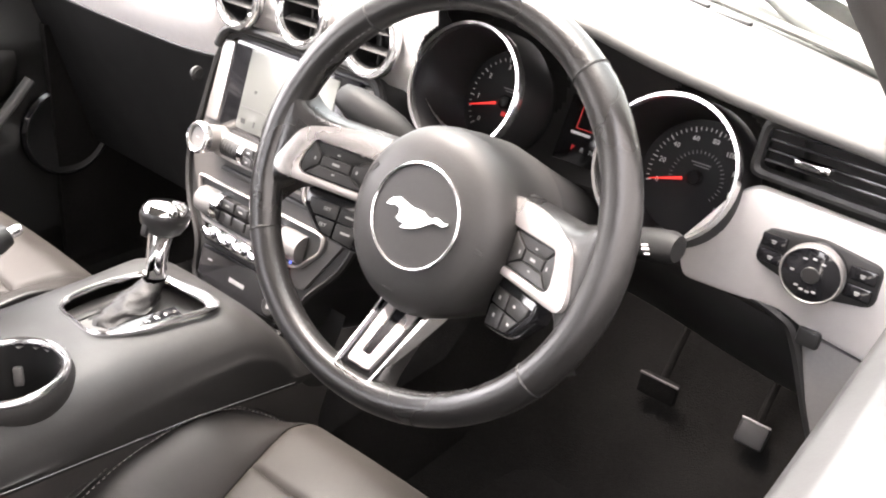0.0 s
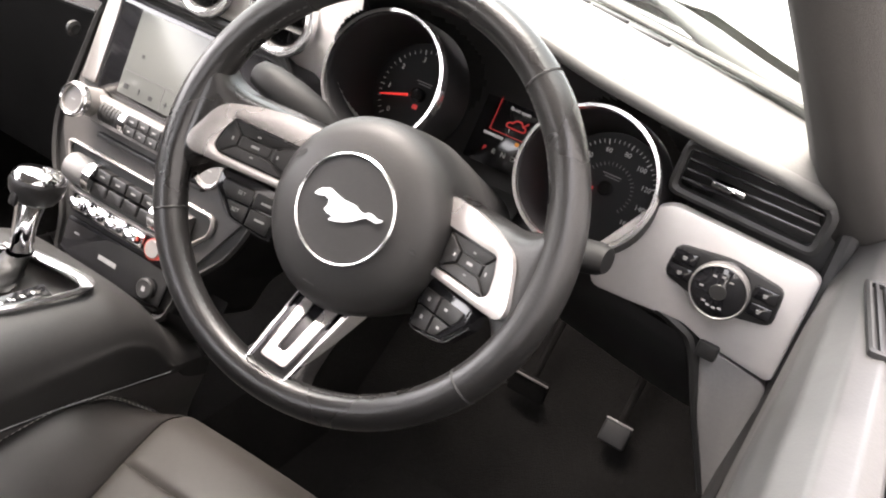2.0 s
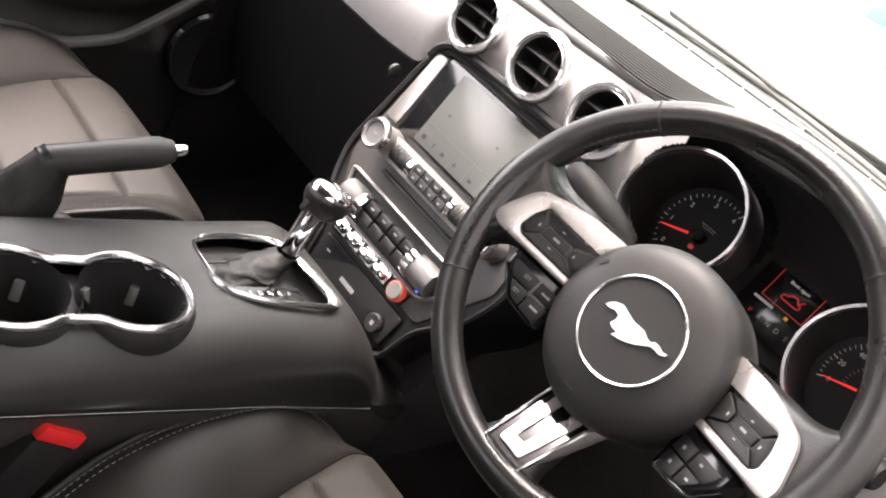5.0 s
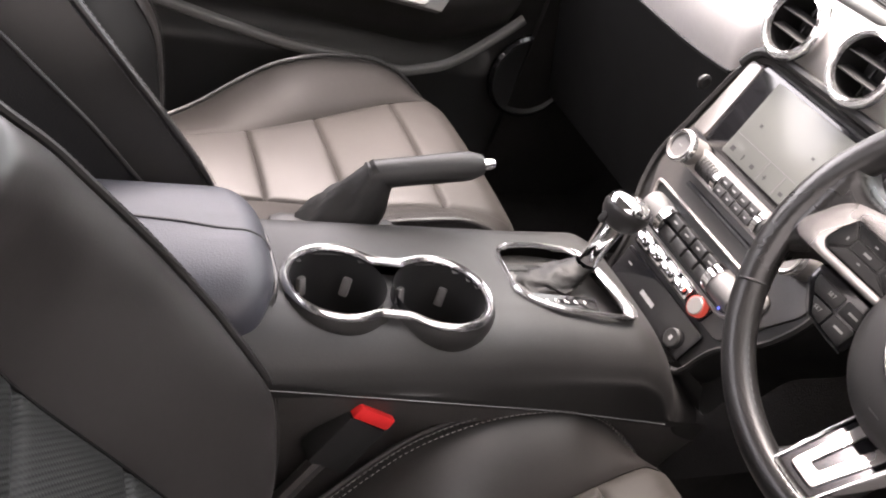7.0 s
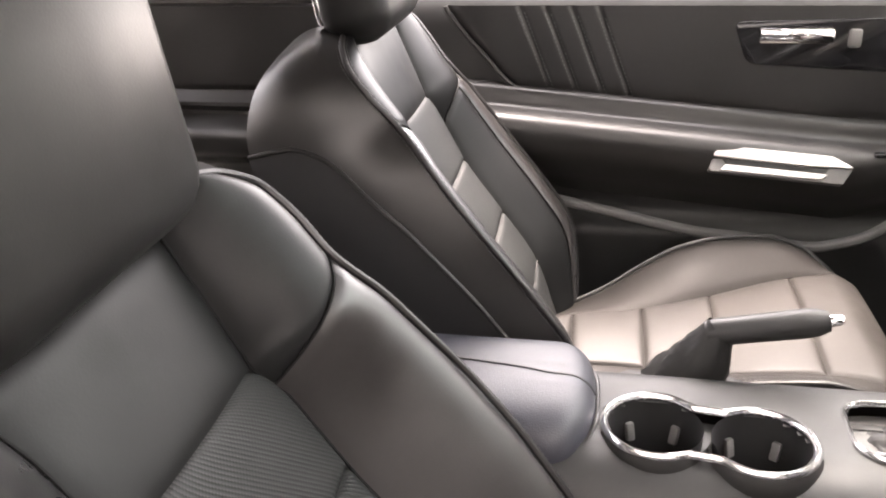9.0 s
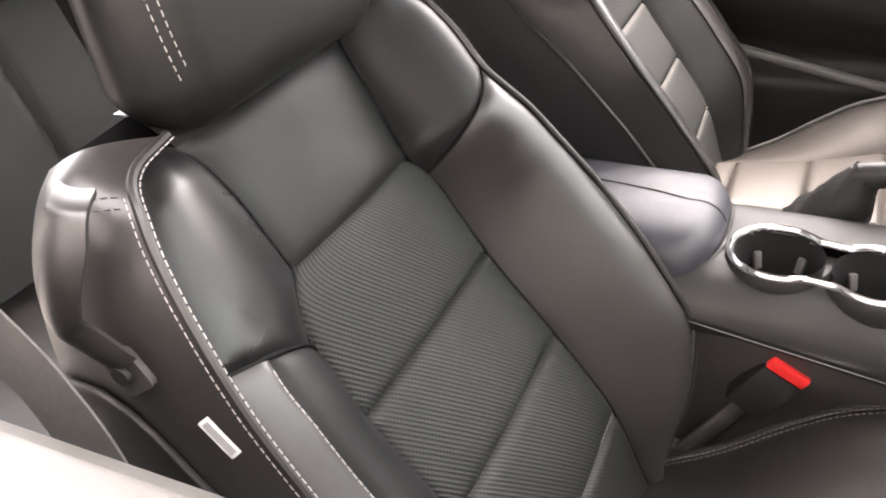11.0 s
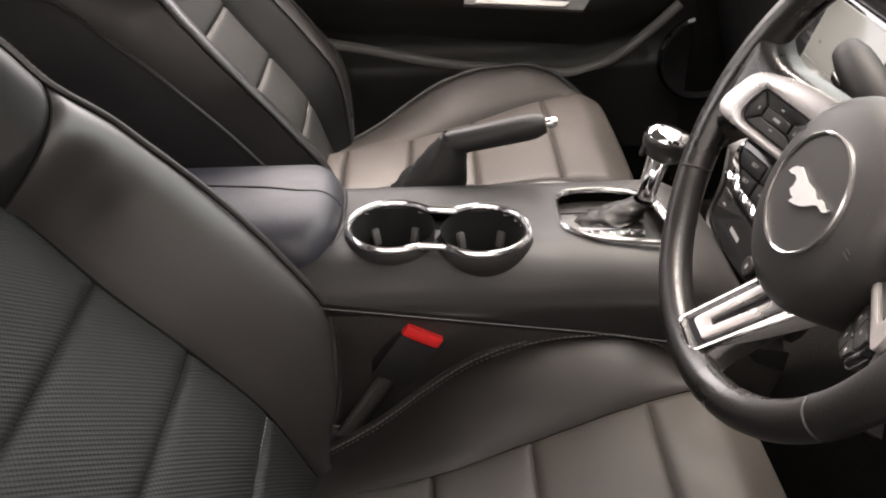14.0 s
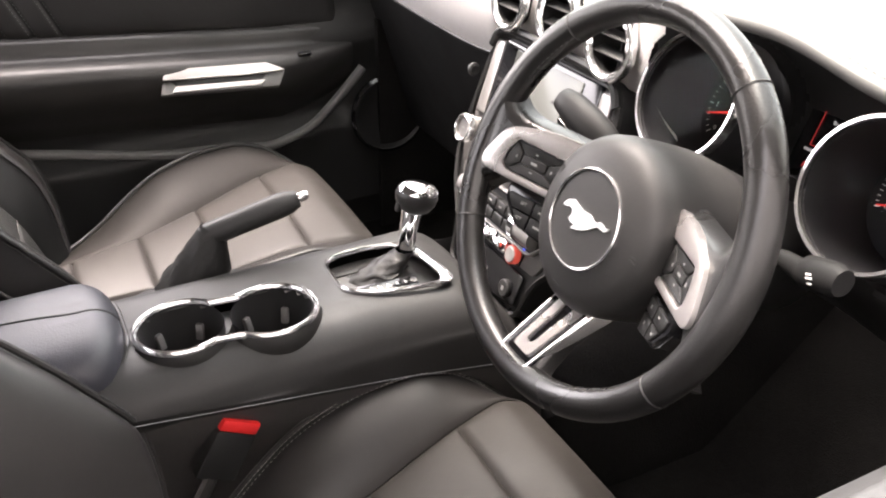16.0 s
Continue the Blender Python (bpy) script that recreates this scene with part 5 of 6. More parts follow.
outline = [(-0.130, 0.806), (-0.152, 0.775), (-0.160, 0.70), (-0.168, 0.635), (-0.150, 0.585), (-0.108, 0.535), (-0.100, 0.478), (0.092, 0.478), (0.104, 0.535), (0.150, 0.585), (0.168, 0.635), (0.160, 0.70), (0.152, 0.775), (0.130, 0.806)]
part("housing", plate(outline, 0.16, -0.165, 0.02, 0.006), PLASTIC, stack, "black surround")
part("side_trim", ribbon_ring(*[rounded([(x * f, (z - 0.62) * f / math.cos(TILT)) for x, z in outline], 0.02) for f in (1.0, 0.955)], 0.006, on_stack(0, 0.62, -0.006), 0.003), SOFT, stack)
part("fascia", plate([(-0.138, 0.792), (-0.150, 0.66), (-0.152, 0.632), (-0.098, 0.545), (0.098, 0.545), (0.152, 0.632), (0.150, 0.66), (0.138, 0.792)], 0.004, -0.005, 0.008), FASCIA, stack, "dark grey fascia")
for k in (1, -1):
    part("screen_pillar", plate([(k * 0.136, 0.790), (k * 0.114, 0.790), (k * 0.116, 0.690), (k * 0.140, 0.690)][::k], 0.006, -0.002, 0.004), SILVER_PLASTIC, stack, "silver pillar beside the screen")
part("screen_bezel", plate([(-0.112, 0.795), (-0.112, 0.688), (0.112, 0.688), (0.112, 0.795)], 0.006, -0.002, 0.006), GLOSS, stack, "gloss black bezel")
scr = part("screen", plate([(-0.078, 0.789), (-0.078, 0.694), (0.078, 0.694), (0.078, 0.789)], 0.002, 0.0035, 0.002, 0.0005), SCREEN, stack, "lit grey touch screen")
sm2 = on_stack(0, 0.742, 0.0057)
part("screen_rows", bars([(-0.02, -0.022, 0.110, 0.0006), (0.02, -0.036, 0.0006, 0.026), (-0.01, -0.036, 0.0006, 0.026), (0.045, -0.036, 0.0006, 0.026)], sm2), GREY_PLASTIC, scr)
for row_ in [(-0.066, -0.040, 0.007, 0.006), (-0.045, -0.040, 0.002, 0.007), (-0.026, -0.041, 0.006, 0.005), (-0.002, -0.040, 0.006, 0.0015), (-0.002, -0.040, 0.0015, 0.006), (0.03, -0.041, 0.006, 0.004), (-0.055, 0.0, 0.004, 0.004), (0.03, 0.01, 0.004, 0.003)]:
    part("screen_icon", bars([row_], sm2), PLASTIC, scr, "small dark icon")
part("hood", tube(smooth_path([on_stack(-0.146, 0.780, 0.004).translation, on_stack(-0.118, 0.806, 0.008).translation, on_stack(0, 0.810, 0.010).translation, on_stack(0.118, 0.806, 0.008).translation, on_stack(0.146, 0.780, 0.004).translation], 8), 0.006, seg=8), PLASTIC, stack)

# radio row
row = on_stack(0, 0.668, 0.0)
part("radio_bar", prism(rounded([(-0.100, -0.016), (0.104, -0.016), (0.104, 0.016), (-0.100, 0.016)], 0.008), 0.016, row, 0.006), SILVER_PLASTIC, stack, "silver radio bar")
for k in (-1, 1):
    part("ribbed_end", lathe([(0.0145, -0.017), (0.0145, 0.017)], row @ Matrix.Translation((k * 0.064, 0, 0.006)) @ pose(0, 0, 0, 0, 90, 0), 22), PLASTIC, stack)
    for i in range(6):
        part("rib", lathe([(0.0152, -0.001), (0.0152, 0.001)], row @ Matrix.Translation((k * 0.064 - 0.0135 + 0.0054 * i, 0, 0.006)) @ pose(0, 0, 0, 0, 90, 0), 22), RUBBER, stack)
    part("chrome_collar", lathe([(0.0160, -0.004), (0.0160, 0.004)], row @ Matrix.Translation((k * 0.042, 0, 0.006)) @ pose(0, 0, 0, 0, 90, 0), 24), CHROME, stack, "chrome collar")
    km = row @ Matrix.Translation((-0.102 if k < 0 else 0.114, 0.003, 0))
    kb = part("audio_knob", lathe([(0.0175, 0.0), (0.0175, 0.030), (0.0205, 0.032), (0.0205, 0.040), (0.0185, 0.043), (0.0150, 0.042), (0.0145, 0.039), (0.0, 0.039)], km, 36, False), SILVER_PLASTIC, stack, "silver rotary audio knob")
    part("knob_ring", lathe([(0.0208, 0.033), (0.0208, 0.040), (0.0178, 0.0436), (0.0160, 0.0425)], km, 36, False), SATIN_CHROME, kb, "chrome ring")
    part("knob_face", lathe([(0.0146, 0.0392), (0.0, 0.0394)], km, 28, False), GREY_PLASTIC, kb, "grey knob face")
    part("knob_mark", bars([(0, 0, 0.006, 0.0018)], km @ Matrix.Translation((0, 0, 0.0396))), DIM_INK, kb)
for i in range(4):
    for j in (0.006, -0.006):
        part("radio_key", prism(rounded([(-0.0085, -0.0055), (0.0085, -0.0055), (0.0085, 0.0055), (-0.0085, 0.0055)], 0.001), 0.007, row @ Matrix.Translation((-0.027 + 0.018 * i, j, 0.013)), 0.001), PLASTIC, stack)
    part("key_mark", bars([(-0.027 + 0.018 * i, 0.006, 0.006, 0.002), (-0.027 + 0.018 * i, -0.006, 0.004, 0.002)], row @ Matrix.Translation((0, 0, 0.0202))), DIM_INK, stack)
part("disc_slot", rbox((0.170, 0.006, 0.010), on_stack(0.0, 0.640, 0.002), 0.002), RUBBER, stack, "black disc slot")
# climate pod
pod = on_stack(-0.004, 0.594, 0.0)
pod_poly = [(-0.126, 0.028), (-0.100, -0.030), (0.088, -0.030), (0.122, 0.006), (0.120, 0.028)]
po, pi = rounded(pod_poly, 0.010), rounded([(x * 0.955, y * 0.86) for x, y in pod_poly], 0.008)
part("pod_frame", ribbon_ring(po, pi, 0.004, pod, 0.002), SILVER_PLASTIC, stack, "silver climate surround")
part("pod_plate", prism(pi, 0.001, pod), PLASTIC, stack)
for x, c in ((-0.082, GREY_PLASTIC), (0.070, GREY_PLASTIC)):
    part("climate_dial", lathe([(0.0175, -0.022), (0.0185, 0.0), (0.0175, 0.022)], pod @ Matrix.Translation((x, -0.002, 0.003)) @ pose(0, 0, 0, 0, 90, 0), 26), c, stack, "grey climate roller")
    part("chrome_collar", lathe([(0.0198, -0.006), (0.0198, 0.006)], pod @ Matrix.Translation((x + (0.020 if x < 0 else -0.020), -0.002, 0.003)) @ pose(0, 0, 0, 0, 90, 0), 26), CHROME, stack, "chrome collar")
for i in range(4):
    for j in (0.008, -0.009):
        part("climate_key", prism(rounded([(-0.012, -0.007), (0.012, -0.007), (0.012, 0.007), (-0.012, 0.007)], 0.002), 0.012, pod @ Matrix.Translation((-0.044 + 0.026 * i, j - 0.001, 0.002)), 0.002), PLASTIC, stack)
    part("key_mark", bars([(-0.044 + 0.026 * i, 0.008, 0.007, 0.002)], pod @ Matrix.Translation((0, -0.001, 0.0142))), DIM_INK, stack)
part("blue_light", bars([(0.083, -0.020, 0.003, 0.003)], pod @ Matrix.Translation((0, 0, 0.012))), BLUE_LIGHT, stack, "tiny blue light")
# toggles and start button
part("toggle_tray", plate([(-0.098, 0.568), (-0.094, 0.544), (0.066, 0.544), (0.070, 0.568)], 0.003, -0.001, 0.004), GLOSS, stack)
for i in range(4):
    tm = on_stack(-0.074 + 0.031 * i, 0.556, 0.003)
    tg = part("toggle", rbox((0.022, 0.010, 0.014), tm @ Matrix.Translation((0, 0.001, 0.008)) @ pose(0, 0, 0, -28, 0, 0), 0.003), CHROME, stack, "chrome toggle switch")
    part("toggle_base", rbox((0.026, 0.018, 0.006), tm, 0.002), CHROME, tg)
sb = on_stack(0.053, 0.556, 0.002)
part("start_button", lathe([(0.0115, 0.0), (0.0115, 0.009), (0.0100, 0.0105), (0.0, 0.0105)], sb, 28, False), SILVER_PLASTIC, stack, "silver engine start button")
part("start_ring", lathe([(0.0128, 0.0), (0.0128, 0.0085), (0.0116, 0.0095)], sb, 28, False), glowing("red_ring", (0.9, 0.12, 0.08), 0.05), stack, "red lit ring")
# lower panel with socket and a maker's mark left plain
part("lower_panel", plate([(-0.092, 0.538), (-0.090, 0.488), (0.078, 0.488), (0.084, 0.538)], 0.004, -0.002, 0.006), GLOSS, stack, "gloss black lower panel")
part("plain_mark", bars([(0, 0, 0.030, 0.006)], on_stack(-0.012, 0.512, 0.0022)), DIM_INK, stack, "plain grey bar in place of a mark")
part("small_mark", bars([(0, 0, 0.008, 0.002)], on_stack(-0.070, 0.522, 0.0022)), DIM_INK, stack)
om = on_stack(0.057, 0.510, 0.001)
part("socket_cap", lathe([(0.0125, 0.0), (0.0125, 0.006), (0.0105, 0.0075), (0.0, 0.0065)], om, 26, False), PLASTIC, stack, "black power socket cap")
part("socket_mark", bars([(0, 0, 0.005, 0.006)], om @ Matrix.Translation((0, 0, 0.0078))), DIM_INK, stack)
part("plinth", sheet(lambda s, t: (-0.125 + 0.25 * s, 0.135 + 0.06 * t - 0.02 * math.sin(math.pi * s) * (1 - t), 0.50 - 0.05 * math.sin(math.pi * t)), 16, 6), PLASTIC, stack)
part("screw_cap", lathe([(0.010, 0.0), (0.010, 0.004), (0.006, 0.006), (0.0, 0.004)], frame_of((-0.178, 0.205, 0.737), (0, 1, 0), (0, 0, 1)), 18), PLASTIC, stack)


# ---- steering wheel ----
wheel = thing("steering_wheel", (0.37, 0.05, 0.78), "black leather steering wheel with silver spokes", "steering wheel")
TURN = radians(-1.5)


def wm(u=0.0, v=0.0, w=0.0):
    """A frame on the wheel: x to the right, y up, z towards the driver."""
    base = frame_of((0.37, 0, 0.80), (1, 0, 0), UPV)
    return base @ pose(0, 0, 0, 0, 0, math.degrees(TURN)) @ Matrix.Translation((u, v, w))


def rim_pt(a, inset=0.0, lift=0.0):
    """A point on the middle line of the rim, a little wider than high and leaning back at its top."""
    r = 0.1700 + 0.0028 * math.cos(2 * a) - 0.0010 * math.sin(3 * a) - inset
    v = 0.0156 + r * math.sin(a)
    return Vector((r * math.cos(a), v, -0.020 - 0.044 * v + lift))


def bump(deg, mid, wide):
    return math.exp(-((((deg - mid + 180) % 360) - 180) / wide) ** 2)


def star(poly, c, n=96):
    """The outline of a polygon, taken at even angles round c."""
    out = []
    for i in range(n):
        d = Vector((math.cos(i / n * math.tau), math.sin(i / n * math.tau)))
        best = 0.0
        for j in range(len(poly)):
            p, e = Vector(poly[j - 1]) - Vector(c), Vector(poly[j]) - Vector(poly[j - 1])
            den = d.x * e.y - d.y * e.x
            if abs(den) > 1e-9:
                k, f = (p.x * e.y - p.y * e.x) / den, (p.x * d.y - p.y * d.x) / den
                if k > 0 and -1e-6 <= f <= 1 + 1e-6:
                    best = max(best, k)
        out.append((c[0] + d.x * best, c[1] + d.y * best))
    return out


W0 = wm()
grip = [W0 @ rim_pt(i / 144 * math.tau) for i in range(144)]
thick = [0.0138 + 0.0018 * (bump(i * 2.5, 4, 30) + bump(i * 2.5, 176, 30)) + 0.0008 * (bump(i * 2.5, 45, 12) + bump(i * 2.5, 140, 12)) for i in range(144)]
part("rim", tube(grip, thick, True, 24, flat=1.0), RIM_LEATHER, wheel, "worn black leather rim", 80)
for a in (53.5, 132, 210, 330):
    i = round(a / 2.5) % 144
    c, c2 = rim_pt(radians(a)), rim_pt(radians(a + 1))
    m0 = W0 @ frame_of(c, (c2 - c).cross(Vector((0, 0, 1))), Vector((0, 0, 1)))
    part("rim_seam", lathe([(thick[i] + 0.0001, -0.0011), (thick[i] + 0.0006, -0.0005), (thick[i] + 0.0001, 0.0), (thick[i] + 0.0006, 0.0005), (thick[i] + 0.0001, 0.0011)], m0, 28, False), RUBBER, wheel)
for lo, hi in ((132, 164), (186, 256), (284, 346), (16, 53)):
    inn = [W0 @ rim_pt(radians(lo + (hi - lo) * i / 60), thick[round((lo + hi) / 5) % 144] - 0.0022, 0.0062) for i in range(61)]
    part("stitching", stitches(inn, tuple((W0.to_3x3() @ Vector((0, 0, 1)))), 0.0042, 0.0024, 0.0017), DARK_THREAD, wheel, "dark inner stitching")

hub = lathe([(0.074, -0.150), (0.0790, -0.120), (0.0800, -0.085), (0.0795, -0.056), (0.0782, -0.043), (0.0750, -0.0355), (0.0700, -0.0305), (0.0630, -0.0272), (0.052, -0.0240), (0.040, -0.0215), (0.0, -0.0200)], W0 @ Matrix.Translation((0, -0.003, 0)) @ Matrix.Diagonal((1.0, 1.03, 1, 1)), 72)
part("airbag_cover", hub, SOFT, wheel, "domed black airbag cover", 60)
part("emblem_ring", lathe([(0.0450, -0.0225), (0.0450, -0.0195), (0.0437, -0.0186), (0.0424, -0.0195), (0.0422, -0.0220)], W0, 64, False), SATIN_CHROME, wheel, "thin chrome emblem ring")
part("emblem_disc", lathe([(0.0420, -0.0208), (0.0, -0.0190)], W0, 48, False), SOFT, wheel)
shape = [(-0.0291, 0.0008), (-0.0274, 0.0043), (-0.0243, 0.0076), (-0.0181, 0.0103), (-0.0101, 0.0085), (-0.0025, 0.007), (0.0036, 0.0074), (0.0085, 0.0075), (0.0143, 0.005), (0.0188, 0.0049), (0.0212, 0.0072), (0.0247, 0.0075), (0.0302, 0.0059), (0.0348, 0.0071), (0.0337, 0.0046), (0.03, 0.0025), (0.0249, 0.0027), (0.0208, 0.0024), (0.0165, -0.0007), (0.0105, -0.0056), (0.0044, -0.0089), (-0.0005, -0.0108), (-0.0046, -0.012), (-0.0086, -0.0127), (-0.0061, -0.0086), (-0.0115, -0.0085), (-0.0155, -0.0068), (-0.014, -0.0023), (-0.0148, 0.0017), (-0.0197, 0.0028), (-0.0247, 0.001)]
part("emblem", prism(shape, 0.0016, W0 @ Matrix.Translation((0, 0, -0.0195)), 0.0), EMBLEM, wheel, "plain swept silver shape")
for x, y, turn_ in ((-0.060, 0.022, 50), (0.064, -0.006, -4), (-0.006, -0.066, 0)):
    part("embossed_mark", join(*[rbox((0.011 - 0.004 * j, 0.0011, 0.0005), W0 @ Matrix.Translation((x, y + 0.003 * j, -0.0268)) @ pose(0, 0, 0, 0, 0, turn_), 0) for j in (0, 1)]), RUBBER, wheel)

# side spokes: leather webs that climb from the hub to the rim, with silver bezels round the keys
RISE = 27.5
SLOPE = math.tan(radians(RISE))


def flip(pts, k):
    return [(k * x, y) for x, y in (pts if k > 0 else pts[::-1])]


def laid(pts, k):
    """Wheel coordinates of a side spoke, carried into its sloping plane."""
    return flip([(0.075 + (u - 0.075) / math.cos(radians(RISE)), v) for u, v in pts], k)


BEZEL = [(0.060, 0.0460), (0.094, 0.0445), (0.115, 0.0400), (0.138, 0.0320), (0.1450, 0.0235), (0.1555, -0.0035), (0.1550, -0.0125), (0.1490, -0.0165), (0.060, -0.0160)]
RECESS = [(0.062, 0.0245), (0.1280, 0.0240), (0.1335, 0.0110), (0.1360, -0.0040), (0.1310, -0.0095), (0.062, -0.0090)]
LOWER = [(0.066, -0.0190), (0.1240, -0.0195), (0.1235, -0.0350), (0.1055, -0.0570), (0.070, -0.0630)]
web_lo = curve_of([0.05, 0.125, 0.140, 0.148, 0.156, 0.168], [-0.0195, -0.0200, -0.0235, -0.0300, -0.0430, -0.0600])
web_hi = curve_of([0.05, 0.110, 0.130, 0.145, 0.156, 0.168], [0.0490, 0.0480, 0.0475, 0.0510, 0.0600, 0.0740])
for k in (-1, 1):
    WT = W0 @ Matrix.Translation((k * 0.075, 0, -0.0490)) @ pose(0, 0, 0, 0, -RISE * k, 0) @ Matrix.Translation((-k * 0.075, 0, 0))

    def web(s, t, k=k):
        u = 0.05 + 0.118 * s
        lo, hi = web_lo(u), web_hi(u)
        e = min(t, 1 - t) * (hi - lo)
        top = min(-0.0535 + SLOPE * (u - 0.075), -0.0095 - 0.25 * max(0, u - 0.158))
        return W0 @ Vector((k * u, lo + (hi - lo) * t, top - 0.024 * math.exp(-e / 0.0035)))
    part("spoke_web", thicken(sheet(web, 30, 60), 0.006, tuple(W0.to_3x3() @ Vector((0, 0, 1)))), RIM_LEATHER, wheel, "black leather spoke", 70)
    outer_, inner_ = (rounded(laid(p, k), r, 4) for p, r in ((BEZEL, 0.006), (RECESS, 0.003)))
    mid = (k * 0.105, 0.010)
    sp_ = part("spoke_bezel", ribbon_ring(star(outer_, mid), star(inner_, mid), 0.0075, WT @ Matrix.Translation((0, 0, -0.0075)), 0.0012), SPOKE_SILVER, wheel, "satin silver spoke bezel", 50)
    part("key_plate", prism(star([(x * 1.01 - 0.001 * k, y) for x, y in inner_], mid), 0.002, WT @ Matrix.Translation((0, 0, -0.0070))), RUBBER, sp_)
    cx, cy = 0.107, 0.0074
    faces_ = [[(-0.012, 0.0045), (-0.012, -0.0045), (0.012, -0.0045), (0.012, 0.0045)],
              [(-0.013, 0.0057), (0.0125, 0.0057), (0.0198, 0.0148), (-0.028, 0.0148)],
              [(0.0125, -0.0057), (-0.013, -0.0057), (-0.028, -0.0148), (0.0220, -0.0148)],
              [(-0.0140, 0.0045), (-0.0300, 0.0135), (-0.0300, -0.0135), (-0.0140, -0.0045)],
              [(0.0135, -0.0045), (0.0235, -0.0142), (0.0272, -0.0105), (0.0255, 0.0030), (0.0212, 0.0140), (0.0135, 0.0045)]]
    for q in faces_:
        q = laid([(cx + x, cy + y) for x, y in q], k)
        part("key", prism(rounded(q, 0.0010), 0.0040, WT @ Matrix.Translation((0, 0, -0.0055)), 0.0012), PLASTIC, sp_, "black button")
    (kx, ky), = laid([(cx, cy)], k)
    part("key_mark", bars([(kx, ky, 0.007, 0.0022), (kx, ky + 0.0092, 0.003, 0.0014), (kx, ky - 0.0092, 0.003, 0.0014), (kx - 0.020 * k, ky, 0.0016, 0.003), (kx + 0.020 * k, ky, 0.0016, 0.003)], WT @ Matrix.Translation((0, 0, -0.00145))), DIM_INK, sp_)
    LT = WT @ Matrix.Translation((0, 0, -0.0230))
    lw = part("lower_keys", prism(rounded(laid(LOWER, k), 0.004), 0.0165, LT, 0.003), GLOSS, wheel, "black lower keypad")
    for q in ([(0.074, -0.0270), (0.0925, -0.0270), (0.0925, -0.0405), (0.074, -0.0405)], [(0.0945, -0.0270), (0.1195, -0.0270), (0.1180, -0.0340), (0.1130, -0.0405), (0.0945, -0.0405)], [(0.074, -0.0425), (0.0925, -0.0425), (0.0925, -0.0570), (0.075, -0.0595)], [(0.0945, -0.0425), (0.1115, -0.0425), (0.1030, -0.0545), (0.0945, -0.0565)]):
        part("key", prism(rounded(laid(q, k), 0.0015), 0.0030, LT @ Matrix.Translation((0, 0, 0.0155)), 0.0008), PLASTIC, lw)
    for y in (-0.0338, -0.0490):
        (mx, my), (nx, ny) = laid([(0.083, y), (0.1030, y + 0.001)], k)
        if k < 0:
            part("word", lettering("SET", 0.0045, LT @ Matrix.Translation((mx, my, 0.0187))), GREY_INK, lw)
        else:
            part("key_mark", bars([(mx, my, 0.003, 0.0030)], LT @ Matrix.Translation((0, 0, 0.0186))), GREY_INK, lw)
        part("key_mark", bars([(nx, ny, 0.009 if k < 0 else 0.0035, 0.0020)], LT @ Matrix.Translation((0, 0, 0.0186))), GREY_INK, lw)
    rim_lo = smooth_path([LT @ Vector((x, y, 0.012)) for x, y in laid([(0.0705, -0.0632), (0.0880, -0.0612), (0.1060, -0.0572), (0.1170, -0.0450), (0.1240, -0.0350)], k)], 6)
    part("keypad_edge", tube(rim_lo, 0.0005, seg=6), SATIN_CHROME if k > 0 else PLASTIC, lw, "thin edge")

# lower spoke: it climbs more steeply, with a chrome edge, a dark field and a silver slot frame
DROP = 37.0
LS = W0 @ Matrix.Translation((0, -0.0800, -0.0500)) @ pose(0, 0, 0, -DROP, 0, 0) @ Matrix.Translation((0, 0.0800, 0))


def down(pts):
    return [(u, -0.08 + (v + 0.08) / math.cos(radians(DROP))) for u, v in pts]


low_w = curve_of([0.070, 0.100, 0.128, 0.142, 0.152, 0.160], [0.026, 0.0255, 0.0290, 0.0350, 0.0470, 0.0640])


def low_web(s, t):
    v = 0.070 + 0.080 * s
    w_ = low_w(v)
    e = min(t, 1 - t) * 2 * w_
    top = min(-0.0535 + math.tan(radians(DROP)) * (v - 0.08), -0.0030 - 0.3 * max(0, v - 0.148))
    return W0 @ Vector((0.001 + (2 * t - 1) * w_, -v, top - 0.020 * math.exp(-e / 0.0035)))


part("lower_spoke", thicken(sheet(low_web, 30, 50), 0.006, tuple(W0.to_3x3() @ Vector((0, 0, 1)))), RIM_LEATHER, wheel, "black leather lower spoke", 70)
lo_c = (0.001, -0.112)
LOW = down([(-0.0235, -0.068), (0.0265, -0.068), (0.0225, -0.1385), (0.0190, -0.1415), (-0.0150, -0.1415), (-0.0190, -0.1385)])
LOW_IN = down([(-0.0215, -0.068), (0.0240, -0.068), (0.0205, -0.1375), (0.0180, -0.1395), (-0.0140, -0.1395), (-0.0170, -0.1375)])
part("spoke_frame", ribbon_ring(star(rounded(LOW, 0.003), lo_c), star(rounded(LOW_IN, 0.003), lo_c), 0.0060, LS @ Matrix.Translation((0, 0, -0.0060)), 0.0010), CHROME, wheel, "chrome edge of the lower spoke")
part("spoke_base", prism(star(rounded(LOW_IN, 0.003), lo_c), 0.003, LS @ Matrix.Translation((0, 0, -0.0055))), DARK_CHROME, wheel, "dark polished metal field")
U_OUT, U_IN = down([(-0.0150, -0.070), (0.0185, -0.070), (0.0140, -0.1315), (-0.0105, -0.1315)]), down([(-0.0055, -0.066), (0.0085, -0.066), (0.0060, -0.1225), (-0.0035, -0.1225)])
